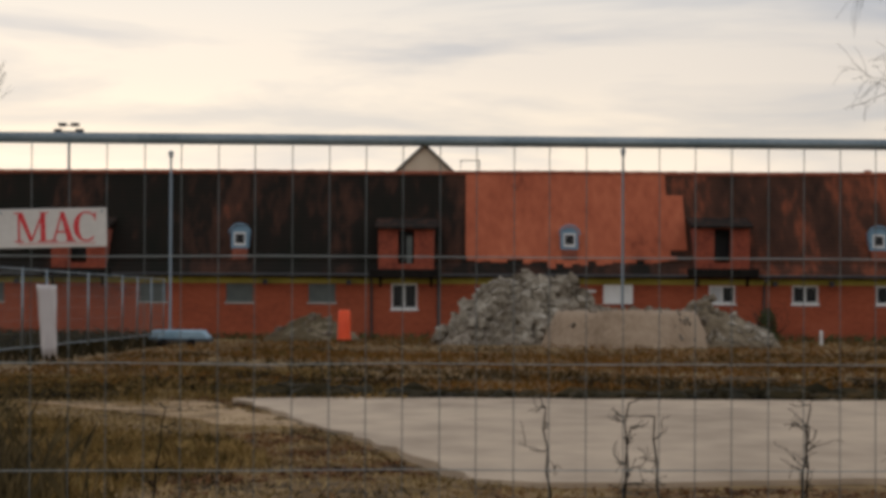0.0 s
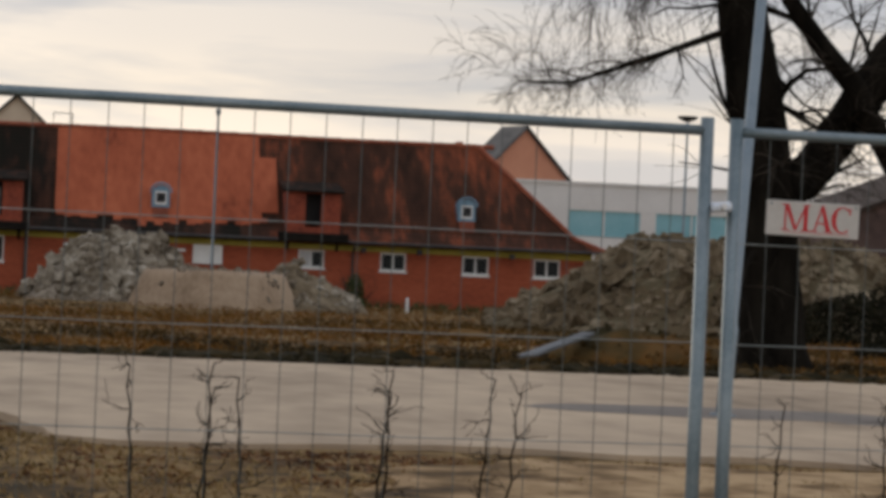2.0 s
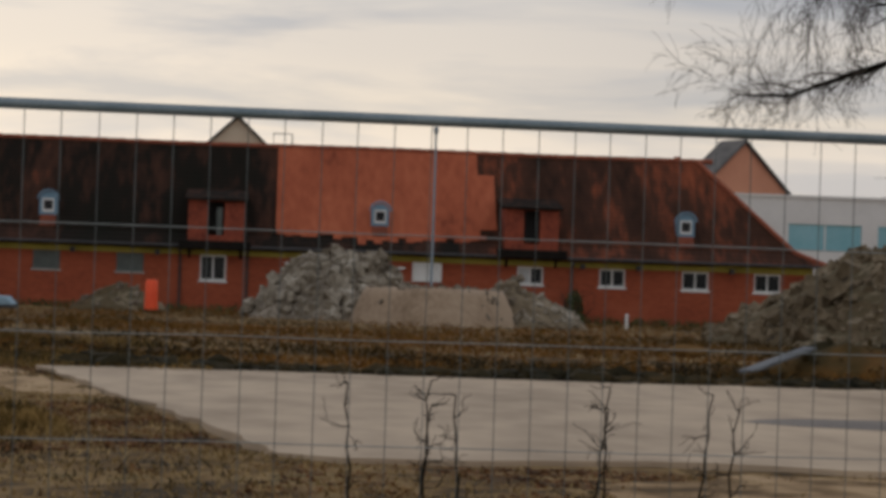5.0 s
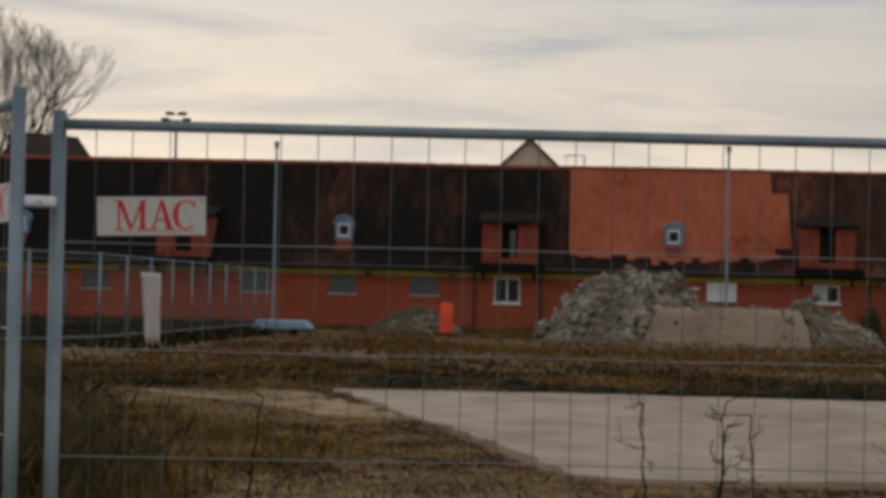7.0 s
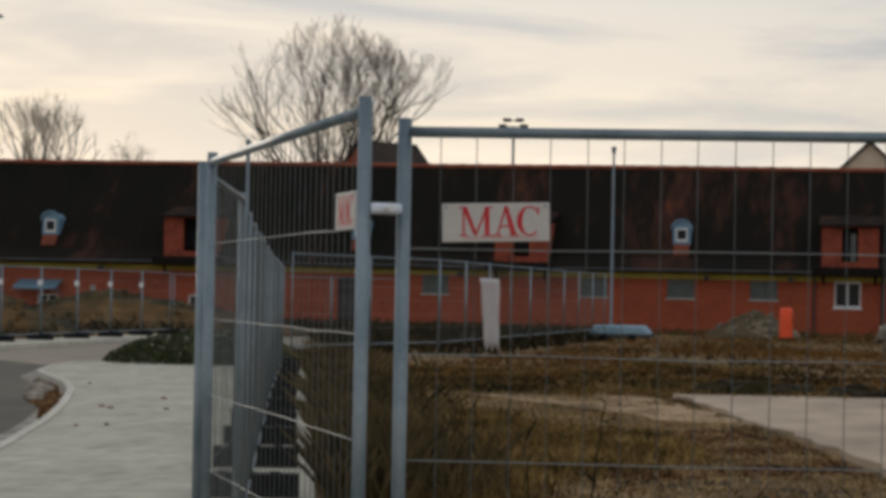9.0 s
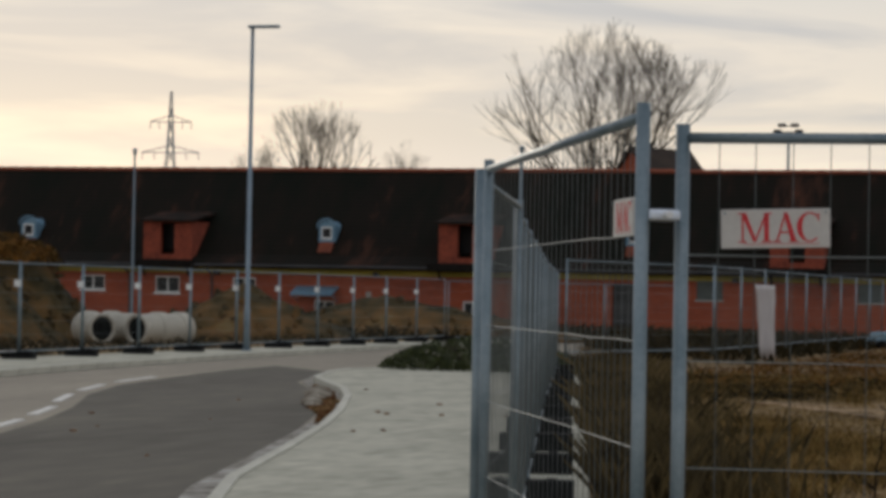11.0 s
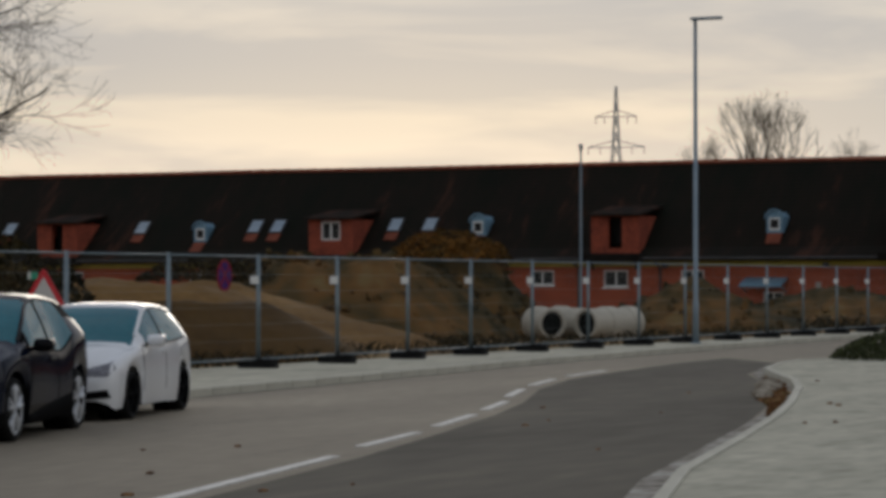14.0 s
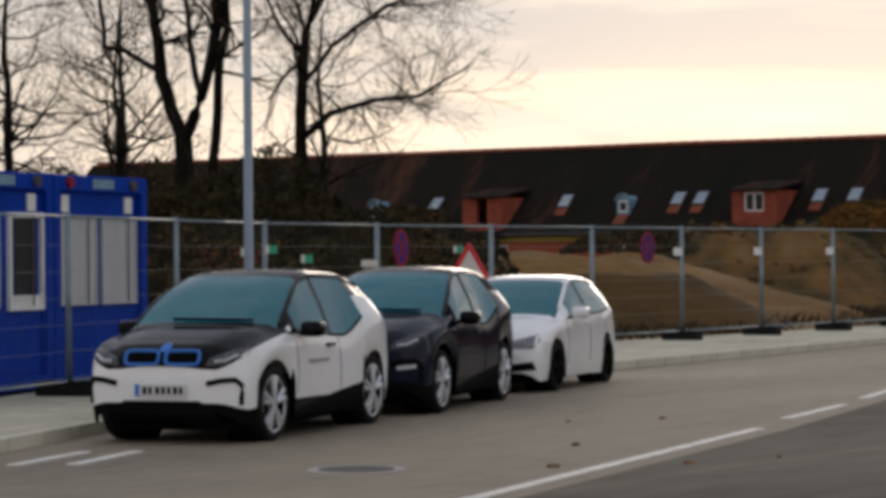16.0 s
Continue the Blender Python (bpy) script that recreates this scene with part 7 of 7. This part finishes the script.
def city_car_spec(mats):
    def paint(s, j, h):
        if 4 <= j <= 5 and h > 0.2 and 1.02 < s < 3.42:
            if s > 2.94 and j == 4:
                return "body"
            if 2.04 < s < 2.14 or s < 1.24 or s > 2.94:
                return "pillar"
            return "side_window"
        if j >= 6 and 0.95 < s < 1.78:
            return "windscreen"
        if j >= 6 and 1.78 <= s < 3.36:
            return "roof"
        if j >= 6 and 3.36 <= s < 3.72:
            return "rear_window"
        if 4 <= j and s <= 1.03:
            return "bonnet"
        if j == 5 and 1.0 < s < 3.5:
            return "pillar"
        if j == 0 and 1.05 < s < 2.95:
            return "sill"
        if j == 0 and s <= 0.3:
            return "front_skirt"
        return "body"

    return dict(glass=(1.0, 3.4), sill_end=2.94, wedge=(1.10, 2.90, 0.03, 0.27), edge=M["carblack"], length=4.0, halfwidth=0.875, wheel=0.348, axles=(0.72, 3.29), track=0.765, tyre=0.165, rim=M["alloy"], arch_trim=False, mirror=M["carblack"], mirror_s=1.32, mirror_z=1.03, handle=(2.02, 0.86), seams=(1.18, 2.28), seam_z=(0.42, 0.92),
                cuts=(0.2, 0.31, 0.98, 1.02, 1.03, 1.12, 2.72, 2.94, 3.0, 1.78, 2.04, 2.14, 1.24, 3.2, 3.36, 3.42, 3.72, 0.307, 1.133, 2.877, 3.703, 0.72, 3.29, 0.34, 1.10, 2.91, 3.67, 0.311, 0.32, 1.12, 1.129, 2.881, 2.89, 3.69, 3.699, 1.07, 2.94, 0.37),
                top=((0, 0.72), (0.04, 0.83), (0.12, 0.895), (0.3, 0.955), (0.6, 1.03), (0.95, 1.10), (1.2, 1.26), (1.5, 1.43), (1.8, 1.545), (2.2, 1.595), (2.7, 1.585), (3.2, 1.53), (3.4, 1.47), (3.72, 1.16), (3.88, 0.98), (4.0, 0.72)),
                belt=((0, 0.69), (0.04, 0.735), (0.1, 0.80), (0.3, 0.88), (0.6, 0.95), (1.0, 1.0), (1.6, 1.0), (2.1, 0.955), (2.4, 0.94), (2.65, 0.99), (2.95, 1.12), (3.3, 1.15), (3.7, 1.06), (3.9, 0.9), (4.0, 0.68)),
                width=((0, 0.58), (0.04, 0.69), (0.12, 0.77), (0.3, 0.83), (0.6, 0.87), (1.0, 0.875), (2.0, 0.87), (3.0, 0.88), (3.5, 0.86), (3.8, 0.78), (3.95, 0.68), (4.0, 0.58)),
                topwidth=((0, 0.40), (0.2, 0.56), (0.6, 0.68), (0.98, 0.74), (1.3, 0.70), (1.8, 0.60), (2.3, 0.575), (3.2, 0.56), (3.5, 0.60), (3.8, 0.60), (4.0, 0.45)),
                low=((0, 0.30), (0.08, 0.22), (0.4, 0.20), (2.0, 0.20), (3.5, 0.21), (3.9, 0.26), (4.0, 0.34)), paint=paint, mats=mats)


def dress_city_car(c, dark):
    """The nose of the small electric car: twin grille, lamps, plate, intake, and trim."""
    for side in (1, -1):
        loop = [(side * y, z) for y, z in rounded_loop(0.205, 0.800, 0.335, 0.125, 0.36)]
        g = part("grille", front_panel(c, loop), M["trim"], c, "closed twin grille half")
        part("grille_ring", nose_tube(c, loop + loop[:2], 0.017, 0.014), M["carblue"], g, "bright blue grille ring")
        h = part("headlight", front_panel(c, [(side * y, z) for y, z in ((0.44, 0.72), (0.47, 0.80), (0.62, 0.855), (0.79, 0.89), (0.785, 0.83), (0.68, 0.745))], 0.012, 0.08), M["lens"], c, "dark glass headlight")
        part("light_bar", nose_tube(c, [(side * y, z) for y, z in ((0.52, 0.765), (0.62, 0.775), (0.72, 0.825))], 0.014, 0.016), M["alloy"], h)
        u = [(0.46, 0.565), (0.60, 0.595), (0.72, 0.60), (0.755, 0.55), (0.755, 0.46), (0.75, 0.37)]
        part("corner_trim", nose_tube(c, [(side * y, z) for y, z in u], 0.028, 0.004), M["trim"], c)
        if not dark:
            part("side_script", box(-1.95, -1.45, side * 0.874 - 0.004, side * 0.874 + 0.004, 0.70, 0.735), M["concrete"], c, "faint grey lettering as a plain bar")
    part("lower_intake", front_panel(c, [(-0.58, 0.215), (-0.50, 0.32), (-0.38, 0.405), (0.38, 0.405), (0.50, 0.32), (0.58, 0.215)], 0.012, 0.08), M["trim"], c, "black lower air intake")
    x = NOSE[c.name](0.2, 0.5) + 0.028
    p = part("number_plate", box(x - 0.012, x, -0.26, 0.26, 0.445, 0.555), M["plate"], c, "white number plate with plain bars")
    part("blue_strip", box(x, x + 0.003, -0.26, -0.215, 0.445, 0.555), M["carblue"], p)
    bm = bmesh.new()
    for y, k in ((-0.18, 0.05), (-0.12, 0.04), (-0.05, 0.05), (0.01, 0.045), (0.07, 0.04), (0.13, 0.05), (0.19, 0.04)):
        box(x, x + 0.003, y, y + k * 0.8, 0.468, 0.532, bm)
    tagged(part("plate_bar", bm, M["trim"], p), kind="stuff")
    part("badge", front_panel(c, rounded_loop(0, 0.892, 0.095, 0.075, 0.5), 0.014, 0.03), M["carblue"], c, "round badge, plain blue")
    part("wiper", tube([(-0.97, 0.5, 1.125), (-1.0, -0.35, 1.135)], 0.012, None, 5), M["trim"], c)


white_mats = dict(body=M["carwhite"], bonnet=M["carblack"], roof=M["carblack"], windscreen=M["carglass"], side_window=M["carglass"], rear_window=M["carglass"], pillar=M["carblack"], sill=M["carblack"], front_skirt=M["trim"])
grey_mats = dict(white_mats, body=M["cargrey"], bonnet=M["cargrey"], pillar=M["trim"])
TURN1 = math.degrees(math.atan2(-0.961, 0.276))
c = car(city_car_spec(white_mats), pose(-15.985, 17.957, -0.1, 0, 0, TURN1), "white and black small electric hatchback parked at the kerb")
dress_city_car(c, False)
c = car(city_car_spec(grey_mats), pose(-17.05, 22.20, -0.1, 0, 0, math.degrees(math.atan2(-0.946, 0.326))), "dark grey small electric hatchback parked in the row")
dress_city_car(c, True)
part("fog_strip", front_panel(c, [(0.52, 0.50), (0.53, 0.545), (0.72, 0.56), (0.72, 0.52)], 0.02), M["alloy"], c, "bright strip in the bumper")


def hatchback_spec():
    def paint(s, j, h):
        if 4 <= j <= 5 and h > 0.18 and 1.28 < s < 3.45:
            if s < 1.42 or s > 3.3:
                return "body"
            if 2.22 < s < 2.30:
                return "pillar"
            return "side_window"
        if j >= 6 and 1.05 < s < 1.92:
            return "windscreen"
        if j >= 6 and 3.45 < s < 3.78:
            return "rear_window"
        return "body"

    return dict(glass=(1.28, 3.4), edge=M["carwhite"], length=3.97, halfwidth=0.84, wheel=0.305, axles=(0.83, 3.30), track=0.735, tyre=0.19, rim=M["trim"], arch_trim=False, mirror=M["carwhite"], mirror_s=1.45, mirror_z=0.98, handle=(2.15, 0.83), seams=(1.22, 2.28, 3.0), seam_z=(0.34, 0.86),
                cuts=(1.05, 1.28, 1.42, 3.3, 1.92, 2.22, 2.30, 3.45, 3.78, 0.46, 1.20, 2.93, 3.67, 0.83, 3.30),
                top=((0, 0.56), (0.04, 0.66), (0.12, 0.735), (0.35, 0.83), (0.7, 0.915), (1.05, 0.97), (1.4, 1.17), (1.7, 1.32), (1.95, 1.41), (2.3, 1.46), (2.8, 1.45), (3.3, 1.40), (3.45, 1.36), (3.75, 1.05), (3.88, 0.86), (3.97, 0.60)),
                belt=((0, 0.50), (0.1, 0.66), (0.35, 0.76), (0.7, 0.84), (1.1, 0.90), (2.0, 0.93), (3.0, 0.97), (3.4, 1.00), (3.7, 0.95), (3.88, 0.8), (3.97, 0.56)),
                width=((0, 0.60), (0.04, 0.70), (0.15, 0.77), (0.4, 0.81), (0.8, 0.835), (2.0, 0.84), (3.2, 0.835), (3.6, 0.80), (3.9, 0.70), (3.97, 0.62)),
                topwidth=((0, 0.44), (0.2, 0.58), (0.7, 0.66), (1.05, 0.70), (1.5, 0.66), (2.0, 0.58), (2.6, 0.56), (3.3, 0.55), (3.6, 0.58), (3.97, 0.45)),
                low=((0, 0.26), (0.1, 0.19), (0.5, 0.17), (2.0, 0.17), (3.6, 0.19), (3.9, 0.24), (3.97, 0.30)), paint=paint,
                mats=dict(body=M["carwhite"], windscreen=M["carglass"], side_window=M["carglass"], rear_window=M["carglass"], pillar=M["trim"]))


c = car(hatchback_spec(), pose(-18.45, 26.62, -0.1, 0, 0, math.degrees(math.atan2(-0.956, 0.292))), "white five-door hatchback parked at the end of the row")
for side in (1, -1):
    part("headlight", front_panel(c, [(side * y, z) for y, z in ((0.42, 0.56), (0.44, 0.66), (0.74, 0.74), (0.77, 0.66), (0.70, 0.56))]), M["lens_clear"], c, "headlight of clear glass")
    part("fog_surround", front_panel(c, [(side * y, z) for y, z in ((0.40, 0.27), (0.42, 0.37), (0.70, 0.40), (0.74, 0.30))]), M["trim"], c)
part("grille", front_panel(c, [(-0.42, 0.57), (-0.42, 0.64), (0.42, 0.64), (0.42, 0.57)]), M["trim"], c)
part("lower_intake", front_panel(c, [(-0.38, 0.25), (-0.38, 0.40), (0.38, 0.40), (0.38, 0.25)]), M["trim"], c)
